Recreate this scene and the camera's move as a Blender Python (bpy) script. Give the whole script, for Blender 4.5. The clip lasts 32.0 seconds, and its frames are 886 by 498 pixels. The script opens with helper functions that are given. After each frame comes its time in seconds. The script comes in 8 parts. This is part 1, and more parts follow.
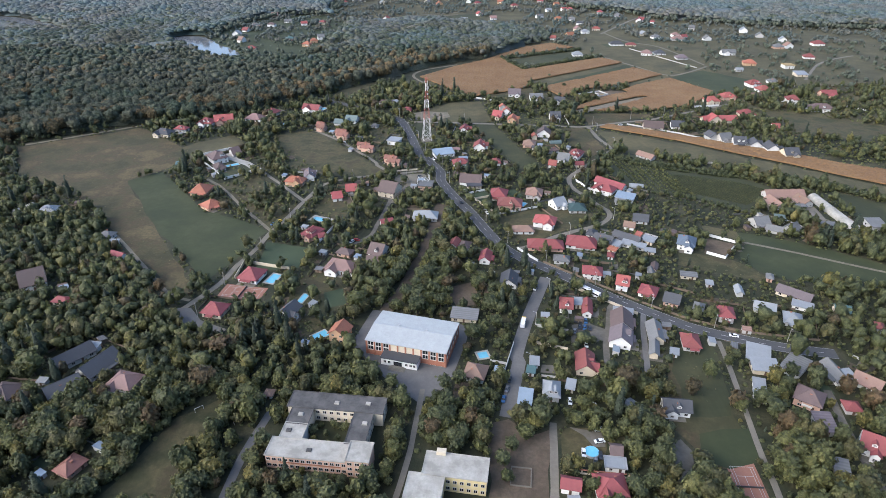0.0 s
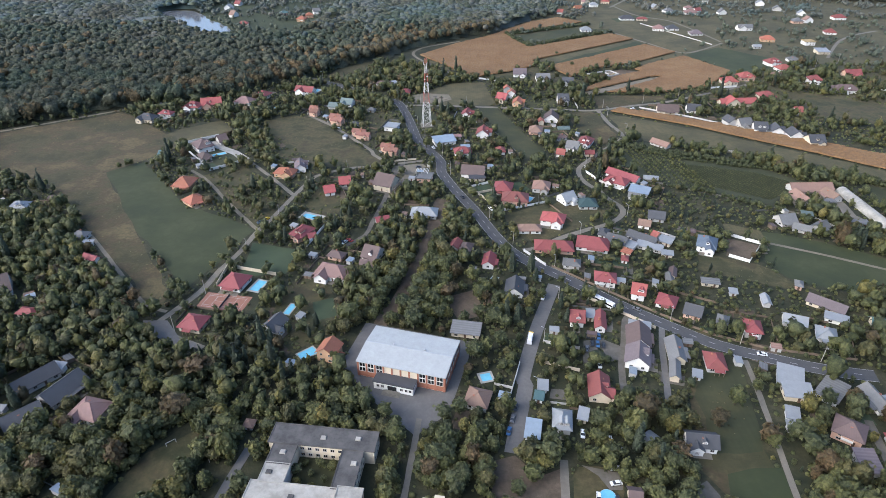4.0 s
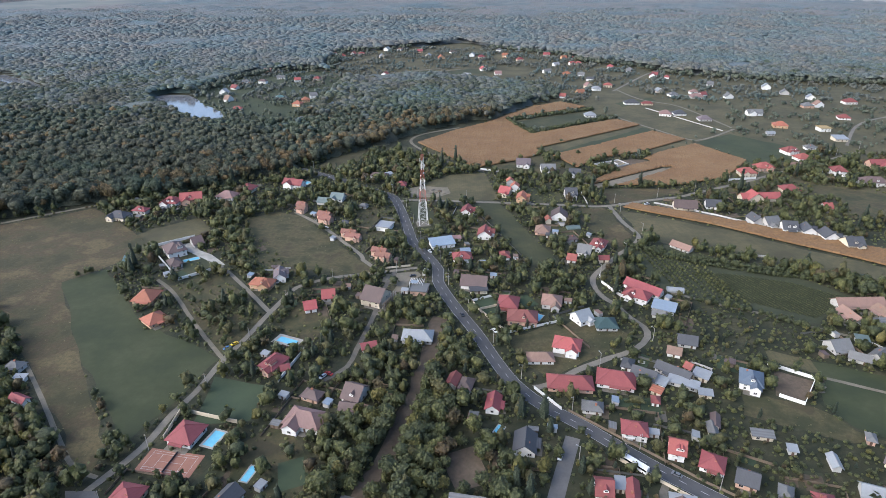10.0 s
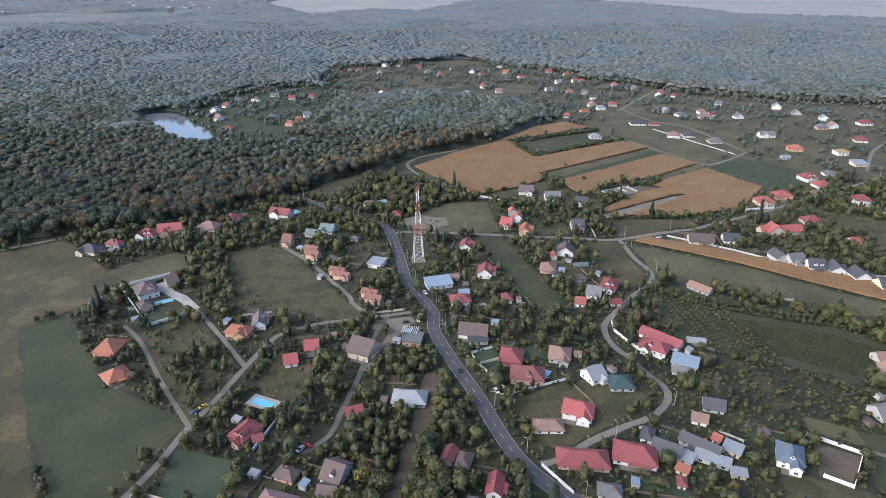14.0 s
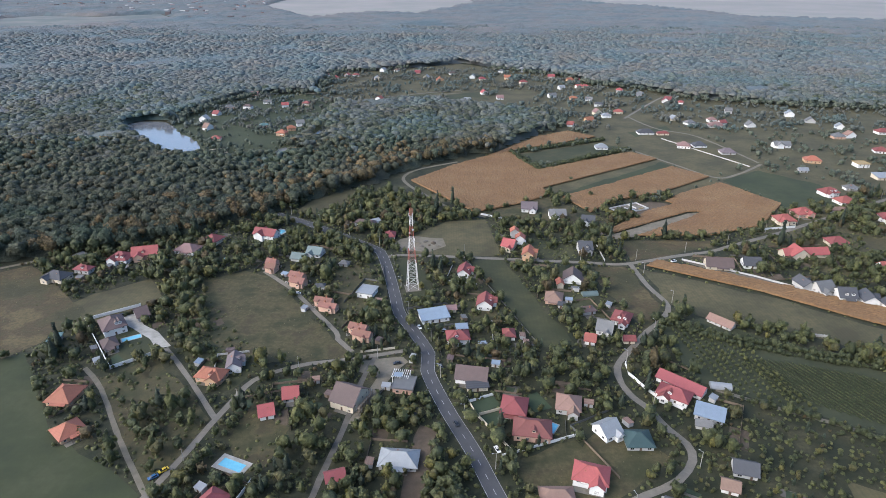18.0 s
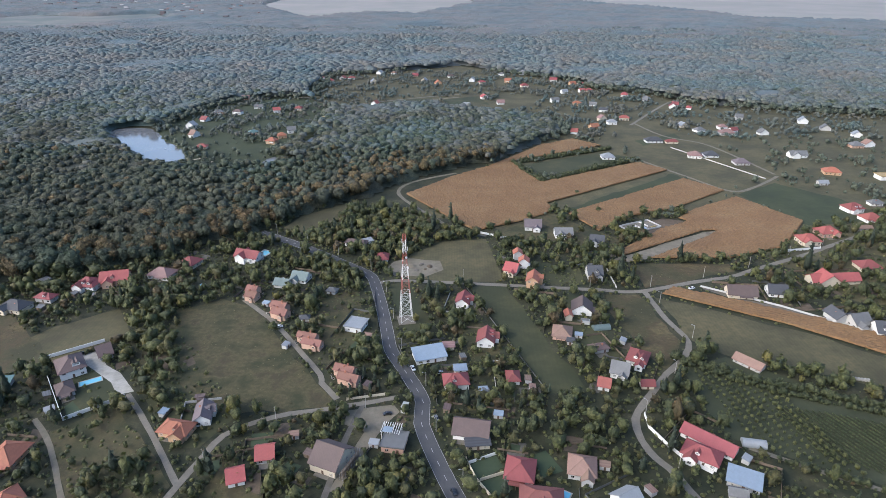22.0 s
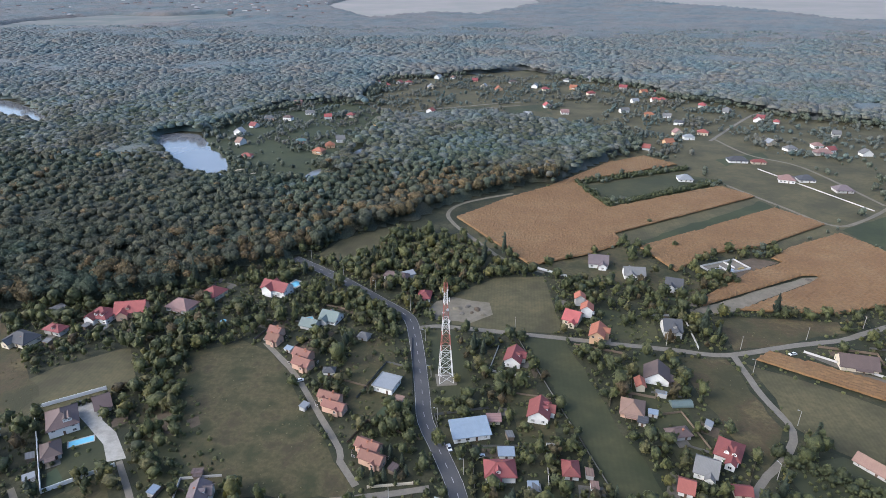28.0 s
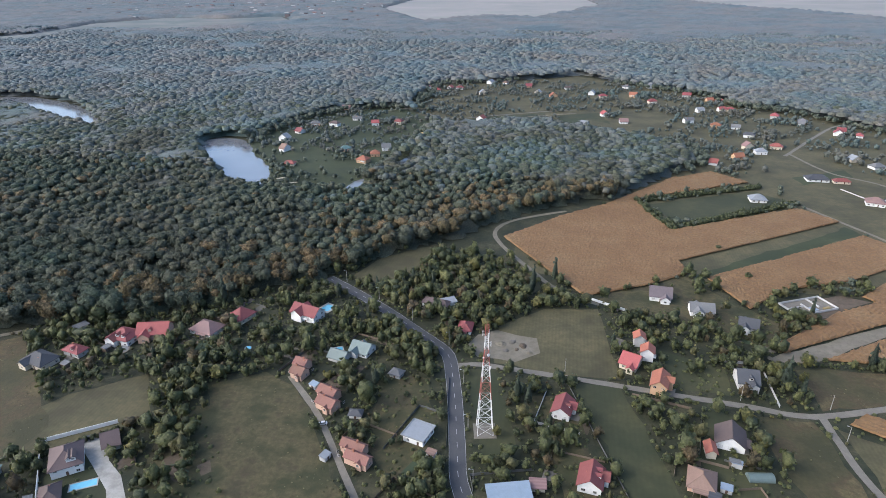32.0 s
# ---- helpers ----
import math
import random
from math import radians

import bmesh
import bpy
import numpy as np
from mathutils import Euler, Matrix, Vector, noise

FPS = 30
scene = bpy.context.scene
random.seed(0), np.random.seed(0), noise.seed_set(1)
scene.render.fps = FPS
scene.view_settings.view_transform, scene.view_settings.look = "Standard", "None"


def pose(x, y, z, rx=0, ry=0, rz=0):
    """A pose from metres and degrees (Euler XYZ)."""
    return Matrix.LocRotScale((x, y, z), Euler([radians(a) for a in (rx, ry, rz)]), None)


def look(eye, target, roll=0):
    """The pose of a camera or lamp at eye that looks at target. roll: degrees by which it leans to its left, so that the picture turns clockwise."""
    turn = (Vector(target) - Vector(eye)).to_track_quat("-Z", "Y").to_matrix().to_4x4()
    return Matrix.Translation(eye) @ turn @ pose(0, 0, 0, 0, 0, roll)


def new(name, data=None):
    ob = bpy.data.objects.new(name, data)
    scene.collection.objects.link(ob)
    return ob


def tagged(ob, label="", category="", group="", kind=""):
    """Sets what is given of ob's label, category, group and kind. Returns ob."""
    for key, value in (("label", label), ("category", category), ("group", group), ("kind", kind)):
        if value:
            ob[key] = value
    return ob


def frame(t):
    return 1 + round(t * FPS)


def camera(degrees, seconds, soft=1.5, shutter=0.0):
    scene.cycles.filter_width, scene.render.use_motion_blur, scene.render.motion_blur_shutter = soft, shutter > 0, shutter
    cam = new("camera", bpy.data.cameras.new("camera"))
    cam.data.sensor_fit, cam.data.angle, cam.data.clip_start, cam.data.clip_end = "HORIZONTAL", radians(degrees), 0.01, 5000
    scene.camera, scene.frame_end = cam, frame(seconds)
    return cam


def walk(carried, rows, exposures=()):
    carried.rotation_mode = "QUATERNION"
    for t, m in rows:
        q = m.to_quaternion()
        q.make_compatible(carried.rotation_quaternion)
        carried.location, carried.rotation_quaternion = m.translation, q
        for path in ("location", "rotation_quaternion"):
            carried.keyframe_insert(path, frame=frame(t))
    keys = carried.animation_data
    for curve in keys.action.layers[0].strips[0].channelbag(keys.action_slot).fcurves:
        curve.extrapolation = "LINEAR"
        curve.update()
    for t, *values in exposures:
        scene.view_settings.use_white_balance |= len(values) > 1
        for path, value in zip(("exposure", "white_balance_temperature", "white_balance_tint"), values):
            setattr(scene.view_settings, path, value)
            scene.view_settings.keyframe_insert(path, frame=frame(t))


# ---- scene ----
cam = camera(71.27, 32.0, soft=0.85)
PATH = [
(0.0, (0.00, 0.00, 190.00), (-0.04, 260.79, 41.72), 0.14),
    (1.0, (0.23, 7.69, 189.68), (-0.22, 265.85, 36.85), 0.14),
    (2.0, (0.43, 15.85, 189.49), (-0.23, 270.30, 30.57), 0.12),
    (3.0, (0.88, 24.63, 189.51), (-0.11, 278.72, 30.02), 0.07),
    (3.5, (1.16, 29.26, 189.58), (0.06, 283.37, 30.12), 0.04),
    (6.0, (2.86, 53.05, 190.39), (0.84, 307.25, 31.08), -0.19),
    (7.0, (3.44, 62.87, 190.49), (1.21, 320.28, 36.42), -0.18),
    (8.0, (3.79, 72.92, 190.59), (1.50, 334.74, 44.15), -0.15),
    (9.0, (3.83, 83.39, 190.89), (1.49, 349.52, 52.44), -0.13),
    (10.0, (4.15, 93.95, 191.48), (1.94, 363.93, 60.69), -0.08),
    (11.0, (4.51, 104.29, 191.96), (2.33, 376.77, 66.46), -0.02),
    (12.0, (4.97, 114.50, 192.23), (2.79, 386.92, 66.60), 0.02),
    (13.0, (5.42, 124.74, 192.52), (3.25, 397.06, 66.67), 0.05),
    (14.0, (6.00, 134.91, 192.67), (3.77, 407.30, 66.99), 0.08),
    (17.0, (8.00, 164.58, 193.18), (5.49, 437.23, 68.05), 0.02),
    (18.0, (8.87, 174.47, 192.96), (6.04, 447.18, 67.98), 0.00),
    (19.0, (9.59, 184.50, 192.83), (6.64, 457.33, 68.10), -0.02),
    (20.0, (9.75, 194.70, 192.85), (6.89, 467.49, 68.05), -0.02),
    (21.0, (9.84, 204.92, 192.91), (7.04, 477.69, 68.06), 0.04),
    (22.0, (9.85, 215.52, 193.06), (7.44, 488.13, 67.84), 0.10),
    (23.0, (10.11, 226.09, 193.15), (7.72, 498.66, 67.84), 0.12),
    (24.0, (10.56, 236.64, 193.33), (7.11, 509.04, 67.70), 0.14),
    (25.0, (11.33, 246.78, 193.31), (4.18, 519.10, 67.64), 0.13),
    (25.5, (11.63, 251.75, 193.27), (1.68, 524.04, 67.72), 0.10),
    (28.0, (12.13, 275.67, 192.72), (-17.52, 546.65, 67.47), -0.16),
    (29.0, (11.91, 285.21, 192.42), (-23.54, 555.62, 67.43), -0.21),
    (30.0, (11.32, 294.61, 192.17), (-29.71, 564.37, 67.47), -0.28),
    (31.0, (10.72, 303.94, 191.89), (-35.92, 572.91, 67.47), -0.37),
    (32.0, (10.29, 313.25, 191.43), (-42.75, 581.14, 67.25), -0.48),
]
walk(cam, [(t, look(eye, aim, roll)) for t, eye, aim, roll in PATH], exposures=[(0.0, 1.47, 5900, 9), (8.0, 1.45, 5900, 9), (13.0, 1.37, 5900, 9), (32.0, 1.36, 5900, 9)])

# ---------------------------------------------------------------- daylight: a hazy, overcast evening
world = bpy.data.worlds.new("hazy_sky")
scene.world = world
world.use_nodes = True
wn = world.node_tree
sky = wn.nodes.new("ShaderNodeTexSky")
sky.sky_type = "NISHITA"
sky.sun_disc = False
sky.sun_elevation = radians(34)
sky.sun_rotation = radians(250)
sky.air_density, sky.dust_density, sky.ozone_density = 1.0, 4.5, 3.0
wn.links.new(sky.outputs["Color"], wn.nodes["Background"].inputs["Color"])
wn.nodes["Background"].inputs["Strength"].default_value = 0.15

sun_data = bpy.data.lights.new("sun", "SUN")
sun_data.energy, sun_data.angle, sun_data.color = 0.65, radians(40), (1.0, 0.92, 0.82)
sun = new("sun", sun_data)
sun.matrix_world = look((-300, -120, 400), (0, 300, 0))

# ---------------------------------------------------------------- materials
def ramp(nodes, stops):
    node = nodes.new("ShaderNodeValToRGB")
    e = node.color_ramp.elements
    while len(e) < len(stops):
        e.new(0.5)
    for k, (p, c) in enumerate(stops):
        e[k].position, e[k].color = p, (*c, 1)
    return node


def mixed(nt, kind, fac, a, b):
    m = nt.nodes.new("ShaderNodeMix")
    m.data_type, m.blend_type = "RGBA", kind
    for sock, v in ((m.inputs[0], fac), (m.inputs[6], a), (m.inputs[7], b)):
        if isinstance(v, bpy.types.NodeSocket):
            nt.links.new(v, sock)
        elif isinstance(v, tuple):
            sock.default_value = (*v, 1)
        else:
            sock.default_value = v
    return m.outputs[2]


def noise_of(nt, where, scale, detail=4.0, rough=0.6, squash=None):
    n = nt.nodes.new("ShaderNodeTexNoise")
    n.inputs["Scale"].default_value, n.inputs["Detail"].default_value, n.inputs["Roughness"].default_value = scale, detail, rough
    if squash:
        mp = nt.nodes.new("ShaderNodeMapping")
        mp.inputs["Scale"].default_value, mp.inputs["Rotation"].default_value = squash[0], squash[1]
        nt.links.new(where, mp.inputs["Vector"])
        where = mp.outputs["Vector"]
    nt.links.new(where, n.inputs["Vector"])
    return n.outputs["Fac"]


def surface(name, stops, scale, fine=None, fine_scale=2.0, fine_mix=0.35, rough=0.9, metal=0.0, bump=0.0, bump_scale=None,
            random_tint=0.0, island=0.0, local=False, leafy=0.0, stripes=None, spec=0.42, sheen=0.0, relief=0.3, speckle=0.0, speckle_scale=1.0):
    """A procedural surface: broad variation by stops at scale, fine grain on it, tint by object or island."""
    m = bpy.data.materials.new(name)
    m.use_nodes = True
    nt = m.node_tree
    bsdf = nt.nodes["Principled BSDF"]
    bsdf.inputs["Roughness"].default_value, bsdf.inputs["Metallic"].default_value = rough, metal
    bsdf.inputs["Specular IOR Level"].default_value = spec
    # bluish sheen, given to the woods as a stand-in for haze
    if sheen:
        bsdf.inputs["Sheen Weight"].default_value, bsdf.inputs["Sheen Roughness"].default_value = sheen, 0.6
        bsdf.inputs["Sheen Tint"].default_value = (0.86, 0.94, 1.0, 1)
    if local:
        where = nt.nodes.new("ShaderNodeTexCoord").outputs["Object"]
    else:
        where = nt.nodes.new("ShaderNodeNewGeometry").outputs["Position"]
    broad = noise_of(nt, where, scale, 5.0, 0.62)
    r = ramp(nt.nodes, stops)
    nt.links.new(broad, r.inputs["Fac"])
    col = r.outputs["Color"]
    if fine:
        f = noise_of(nt, where, fine_scale, 3.0, 0.7)
        fr = ramp(nt.nodes, [(0.35, (0, 0, 0)), (0.65, (1, 1, 1))])
        nt.links.new(f, fr.inputs["Fac"])
        scaled = nt.nodes.new("ShaderNodeMath")
        scaled.operation = "MULTIPLY"
        scaled.inputs[1].default_value = fine_mix
        nt.links.new(fr.outputs["Color"], scaled.inputs[0])
        col = mixed(nt, "MIX", scaled.outputs[0], col, fine)
    for amount, source, output in ((random_tint, "ShaderNodeObjectInfo", "Random"), (island, "ShaderNodeNewGeometry", "Random Per Island")):
        if amount:
            src = nt.nodes.new(source).outputs[output]
            rng = nt.nodes.new("ShaderNodeMapRange")
            rng.inputs["To Min"].default_value, rng.inputs["To Max"].default_value = 1 - amount, 1 + amount
            nt.links.new(src, rng.inputs["Value"])
            hsv = nt.nodes.new("ShaderNodeHueSaturation")
            nt.links.new(rng.outputs["Result"], hsv.inputs["Value"])
            hue = nt.nodes.new("ShaderNodeMapRange")
            hue.inputs["To Min"].default_value, hue.inputs["To Max"].default_value = 0.5 + amount * 0.05, 0.5 - amount * 0.06
            nt.links.new(src, hue.inputs["Value"])
            nt.links.new(hue.outputs["Result"], hsv.inputs["Hue"])
            nt.links.new(col, hsv.inputs["Color"])
            col = hsv.outputs["Color"]
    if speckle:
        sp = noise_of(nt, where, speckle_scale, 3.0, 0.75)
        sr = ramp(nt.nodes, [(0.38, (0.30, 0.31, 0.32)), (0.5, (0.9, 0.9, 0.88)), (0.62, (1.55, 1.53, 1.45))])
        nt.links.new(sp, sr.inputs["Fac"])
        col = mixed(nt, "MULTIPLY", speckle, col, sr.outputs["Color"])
    if stripes:
        axis, size, dark = stripes
        w = nt.nodes.new("ShaderNodeTexWave")
        w.bands_direction = axis
        w.inputs["Scale"].default_value, w.inputs["Distortion"].default_value = size, 0.6
        w.inputs["Detail"].default_value = 1.0
        nt.links.new(where, w.inputs["Vector"])
        k = nt.nodes.new("ShaderNodeMath")
        k.operation = "MULTIPLY"
        k.inputs[1].default_value = dark
        nt.links.new(w.outputs["Fac"], k.inputs[0])
        col = mixed(nt, "MULTIPLY", k.outputs[0], col, (0.45, 0.42, 0.4))
    nt.links.new(col, bsdf.inputs["Base Color"])
    if leafy:
        through_leaf = nt.nodes.new("ShaderNodeBsdfTranslucent")
        blend = nt.nodes.new("ShaderNodeMixShader")
        blend.inputs["Fac"].default_value = leafy
        nt.links.new(col, through_leaf.inputs["Color"])
        nt.links.new(bsdf.outputs["BSDF"], blend.inputs[1])
        nt.links.new(through_leaf.outputs["BSDF"], blend.inputs[2])
        nt.links.new(blend.outputs["Shader"], nt.nodes["Material Output"].inputs["Surface"])
    if bump:
        b = nt.nodes.new("ShaderNodeBump")
        b.inputs["Strength"].default_value, b.inputs["Distance"].default_value = bump, relief
        h = noise_of(nt, where, bump_scale or fine_scale, 4.0, 0.7)
        nt.links.new(h, b.inputs["Height"])
        nt.links.new(b.outputs["Normal"], bsdf.inputs["Normal"])
    return m


def two(c, k=0.75):
    return [(0.3, tuple(v * k for v in c)), (0.7, c)]


M = {}
M["ground"] = surface("rough_grass_ground", [(0.38, (0.010, 0.013, 0.004)), (0.46, (0.021, 0.023, 0.008)), (0.54, (0.029, 0.028, 0.011)), (0.63, (0.054, 0.048, 0.022))], 0.07, (0.011, 0.015, 0.005), 0.6, 0.6, bump=1.0)
M["dry"] = surface("dry_meadow_grass", [(0.38, (0.031, 0.030, 0.010)), (0.46, (0.052, 0.044, 0.016)), (0.53, (0.059, 0.040, 0.018)), (0.62, (0.098, 0.076, 0.032))], 0.035, (0.028, 0.027, 0.009), 0.5, 0.6, bump=1.0)
M["rough"] = surface("rough_weedy_grass", [(0.38, (0.025, 0.027, 0.008)), (0.46, (0.047, 0.041, 0.015)), (0.53, (0.071, 0.056, 0.023)), (0.62, (0.044, 0.033, 0.015))], 0.06, (0.023, 0.027, 0.008), 0.4, 0.6, bump=1.0)
M["pale"] = surface("pale_stubble", [(0.38, (0.047, 0.040, 0.018)), (0.5, (0.068, 0.059, 0.026)), (0.62, (0.091, 0.076, 0.034))], 0.035, (0.036, 0.036, 0.013), 0.3, 0.5, bump=0.5, stripes=("X", 0.16, 0.15))
M["mid"] = surface("meadow_grass", [(0.38, (0.022, 0.027, 0.009)), (0.5, (0.034, 0.036, 0.013)), (0.62, (0.052, 0.049, 0.018))], 0.035, (0.025, 0.029, 0.010), 0.25, 0.45, bump=0.5, stripes=("X", 0.13, 0.10))
M["green"] = surface("lush_meadow_grass", [(0.38, (0.020, 0.027, 0.009)), (0.5, (0.028, 0.035, 0.011)), (0.62, (0.038, 0.043, 0.016))], 0.035, (0.022, 0.029, 0.009), 0.25, 0.45, bump=0.4)
M["lawn"] = surface("mown_lawn", [(0.36, (0.023, 0.038, 0.018)), (0.64, (0.034, 0.050, 0.023))], 0.08, (0.040, 0.052, 0.026), 0.6, 0.4)
M["soil"] = surface("bare_soil", [(0.30, (0.059, 0.041, 0.027)), (0.5, (0.088, 0.063, 0.043)), (0.70, (0.121, 0.092, 0.065))], 0.10, (0.045, 0.038, 0.020), 0.5, 0.55, bump=0.8)
M["vine"] = surface("vineyard_ground", [(0.30, (0.018, 0.024, 0.009)), (0.70, (0.033, 0.038, 0.016))], 0.05, (0.046, 0.044, 0.021), 0.3, 0.4, bump=0.4)
M["corn"] = surface("ripe_maize", [(0.3, (0.133, 0.071, 0.028)), (0.5, (0.165, 0.093, 0.038)), (0.7, (0.188, 0.117, 0.053))], 0.03, (0.095, 0.053, 0.021), 0.45, 0.55, bump=0.8, bump_scale=0.7)
M["asphalt"] = surface("grey_asphalt", [(0.3, (0.056, 0.057, 0.060)), (0.7, (0.074, 0.073, 0.075))], 0.15, (0.088, 0.086, 0.083), 1.5, 0.3, rough=0.9, spec=0.1)
M["asphalt_old"] = surface("worn_asphalt", [(0.3, (0.088, 0.084, 0.082)), (0.7, (0.130, 0.123, 0.115))], 0.12, (0.076, 0.073, 0.068), 0.7, 0.4)
M["concrete"] = surface("pale_concrete_paving", [(0.3, (0.122, 0.109, 0.088)), (0.7, (0.170, 0.151, 0.122))], 0.12, (0.098, 0.085, 0.066), 0.6, 0.45)
M["gravel"] = surface("grey_gravel", [(0.3, (0.086, 0.077, 0.063)), (0.7, (0.132, 0.117, 0.099))], 0.15, (0.054, 0.050, 0.033), 0.35, 0.5)
M["dirt"] = surface("beaten_earth_track", [(0.3, (0.122, 0.103, 0.076)), (0.7, (0.191, 0.163, 0.125))], 0.15, (0.070, 0.065, 0.037), 0.3, 0.6)
M["line"] = surface("road_paint", two((0.46, 0.46, 0.44), 0.8), 0.6, (0.16, 0.16, 0.16), 1.5, 0.5)
M["water"] = surface("lake_water", two((0.15, 0.155, 0.16), 0.9), 0.02, rough=0.12, spec=1.0)
M["pool_water"] = surface("pool_water", two((0.13, 0.38, 0.50), 0.9), 0.2, (0.20, 0.47, 0.58), 0.5, 0.4, rough=0.08, spec=0.5)
M["clay"] = surface("red_clay", two((0.215, 0.10, 0.068), 0.85), 0.1, (0.25, 0.13, 0.09), 0.6, 0.4)

FOLIAGE = {
    "broad": [(0.30, (0.038, 0.047, 0.016)), (0.48, (0.065, 0.075, 0.024)), (0.68, (0.102, 0.107, 0.035))],
    "deep": [(0.30, (0.036, 0.045, 0.018)), (0.48, (0.054, 0.065, 0.025)), (0.68, (0.082, 0.091, 0.035))],
    "olive": [(0.30, (0.044, 0.046, 0.016)), (0.48, (0.072, 0.071, 0.024)), (0.68, (0.106, 0.098, 0.036))],
    "yellow": [(0.30, (0.057, 0.060, 0.015)), (0.48, (0.091, 0.088, 0.021)), (0.68, (0.138, 0.124, 0.033))],
    "rust": [(0.30, (0.043, 0.036, 0.015)), (0.48, (0.071, 0.053, 0.022)), (0.68, (0.102, 0.074, 0.032))],
    "weed": [(0.30, (0.050, 0.046, 0.019)), (0.48, (0.075, 0.066, 0.028)), (0.68, (0.110, 0.092, 0.042))],
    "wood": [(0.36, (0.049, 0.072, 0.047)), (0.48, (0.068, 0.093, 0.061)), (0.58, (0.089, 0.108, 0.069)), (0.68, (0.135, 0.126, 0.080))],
    # farther woods get paler, bluer leaves: distance haze put into the base colour
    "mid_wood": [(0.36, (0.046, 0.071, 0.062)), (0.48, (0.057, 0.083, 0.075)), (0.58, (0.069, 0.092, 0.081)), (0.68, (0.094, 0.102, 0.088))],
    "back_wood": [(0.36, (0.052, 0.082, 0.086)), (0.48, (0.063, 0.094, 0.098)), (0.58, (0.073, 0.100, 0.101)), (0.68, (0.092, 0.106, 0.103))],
    # trees round the hamlet, base colour greyed and blued for haze
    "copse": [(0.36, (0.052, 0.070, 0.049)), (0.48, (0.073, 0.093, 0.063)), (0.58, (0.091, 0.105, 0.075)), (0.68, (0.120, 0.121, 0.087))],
    "edge_wood": [(0.36, (0.067, 0.058, 0.028)), (0.48, (0.106, 0.085, 0.040)), (0.60, (0.149, 0.110, 0.054)), (0.70, (0.185, 0.131, 0.062))],
    "conifer": [(0.30, (0.022, 0.034, 0.021)), (0.68, (0.042, 0.056, 0.034))],
}
# broad belts of browning oaks run through the woods, paled for haze farther off
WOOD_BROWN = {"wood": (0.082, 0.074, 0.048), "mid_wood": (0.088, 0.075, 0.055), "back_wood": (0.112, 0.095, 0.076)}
for key, stops in FOLIAGE.items():
    wild = key in ("edge_wood", "copse", "wood", "mid_wood", "back_wood", "weed")
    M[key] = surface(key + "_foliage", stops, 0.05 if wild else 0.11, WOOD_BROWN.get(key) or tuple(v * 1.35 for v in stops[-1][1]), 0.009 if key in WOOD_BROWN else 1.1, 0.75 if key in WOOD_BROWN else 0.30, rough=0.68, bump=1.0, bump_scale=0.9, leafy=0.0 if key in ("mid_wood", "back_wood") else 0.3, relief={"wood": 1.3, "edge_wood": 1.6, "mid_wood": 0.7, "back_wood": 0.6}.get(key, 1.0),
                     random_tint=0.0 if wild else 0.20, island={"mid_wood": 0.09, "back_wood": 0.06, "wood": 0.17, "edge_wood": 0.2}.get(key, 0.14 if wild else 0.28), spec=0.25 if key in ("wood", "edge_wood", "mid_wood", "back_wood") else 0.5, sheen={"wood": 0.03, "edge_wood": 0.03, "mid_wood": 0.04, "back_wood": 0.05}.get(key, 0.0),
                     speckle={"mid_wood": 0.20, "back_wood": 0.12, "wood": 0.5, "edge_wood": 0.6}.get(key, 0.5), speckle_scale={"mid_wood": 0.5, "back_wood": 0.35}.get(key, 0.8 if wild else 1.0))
# farthest wood, with the haze over it mixed into its colours
M["hazed_far_wood"] = surface("hazed_oak_canopy", [(0.40, (0.046, 0.072, 0.079)), (0.5, (0.066, 0.094, 0.099)), (0.60, (0.086, 0.106, 0.108))], 0.008,
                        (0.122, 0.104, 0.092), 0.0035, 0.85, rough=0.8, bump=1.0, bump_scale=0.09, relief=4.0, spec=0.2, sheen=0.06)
M["bark"] = surface("grey_bark", two((0.10, 0.082, 0.062), 0.7), 0.5, (0.05, 0.042, 0.032), 3.0, 0.5)

ROOFS = {
    "red": (0.215, 0.058, 0.054), "scarlet": (0.30, 0.084, 0.070), "redbrown": (0.19, 0.065, 0.055), "terra": (0.20, 0.092, 0.066),
    "orange": (0.31, 0.115, 0.065), "brown": (0.115, 0.080, 0.072), "pinkbrown": (0.22, 0.135, 0.118), "mauve": (0.135, 0.108, 0.112),
    "worn": (0.23, 0.145, 0.108), "slate": (0.062, 0.064, 0.070), "grey": (0.145, 0.145, 0.143), "bluegrey": (0.10, 0.125, 0.165), "ochre": (0.34, 0.25, 0.11),
}
for key, c in ROOFS.items():
    M[key] = surface(key + "_roof_tiles", two(c, 0.82), 0.35, tuple(v * 0.6 + 0.02 for v in c), 1.6, 0.35, rough=0.75, random_tint=0.14, local=True, stripes=("Z", 1.6, 0.35))
for key, c in {"pale_zinc": (0.40, 0.41, 0.395), "zinc": (0.26, 0.27, 0.275), "blue": (0.24, 0.29, 0.34), "teal": (0.085, 0.145, 0.14), "tealgrey": (0.12, 0.155, 0.145), "tealdark": (0.045, 0.075, 0.072)}.items():
    M[key] = surface(key + "_metal_sheets", two(c, 0.86), 0.3, tuple(v * 0.7 for v in c), 0.8, 0.3, rough=0.5, metal=0.15, random_tint=0.08, local=True, stripes=("X", 1.1, 0.22))
WALLS = {"cream": (0.52, 0.45, 0.34), "white": (0.66, 0.65, 0.62), "ochre_wall": (0.46, 0.30, 0.18), "pink": (0.46, 0.30, 0.22), "greywall": (0.40, 0.39, 0.37), "yellow_wall": (0.56, 0.45, 0.24)}
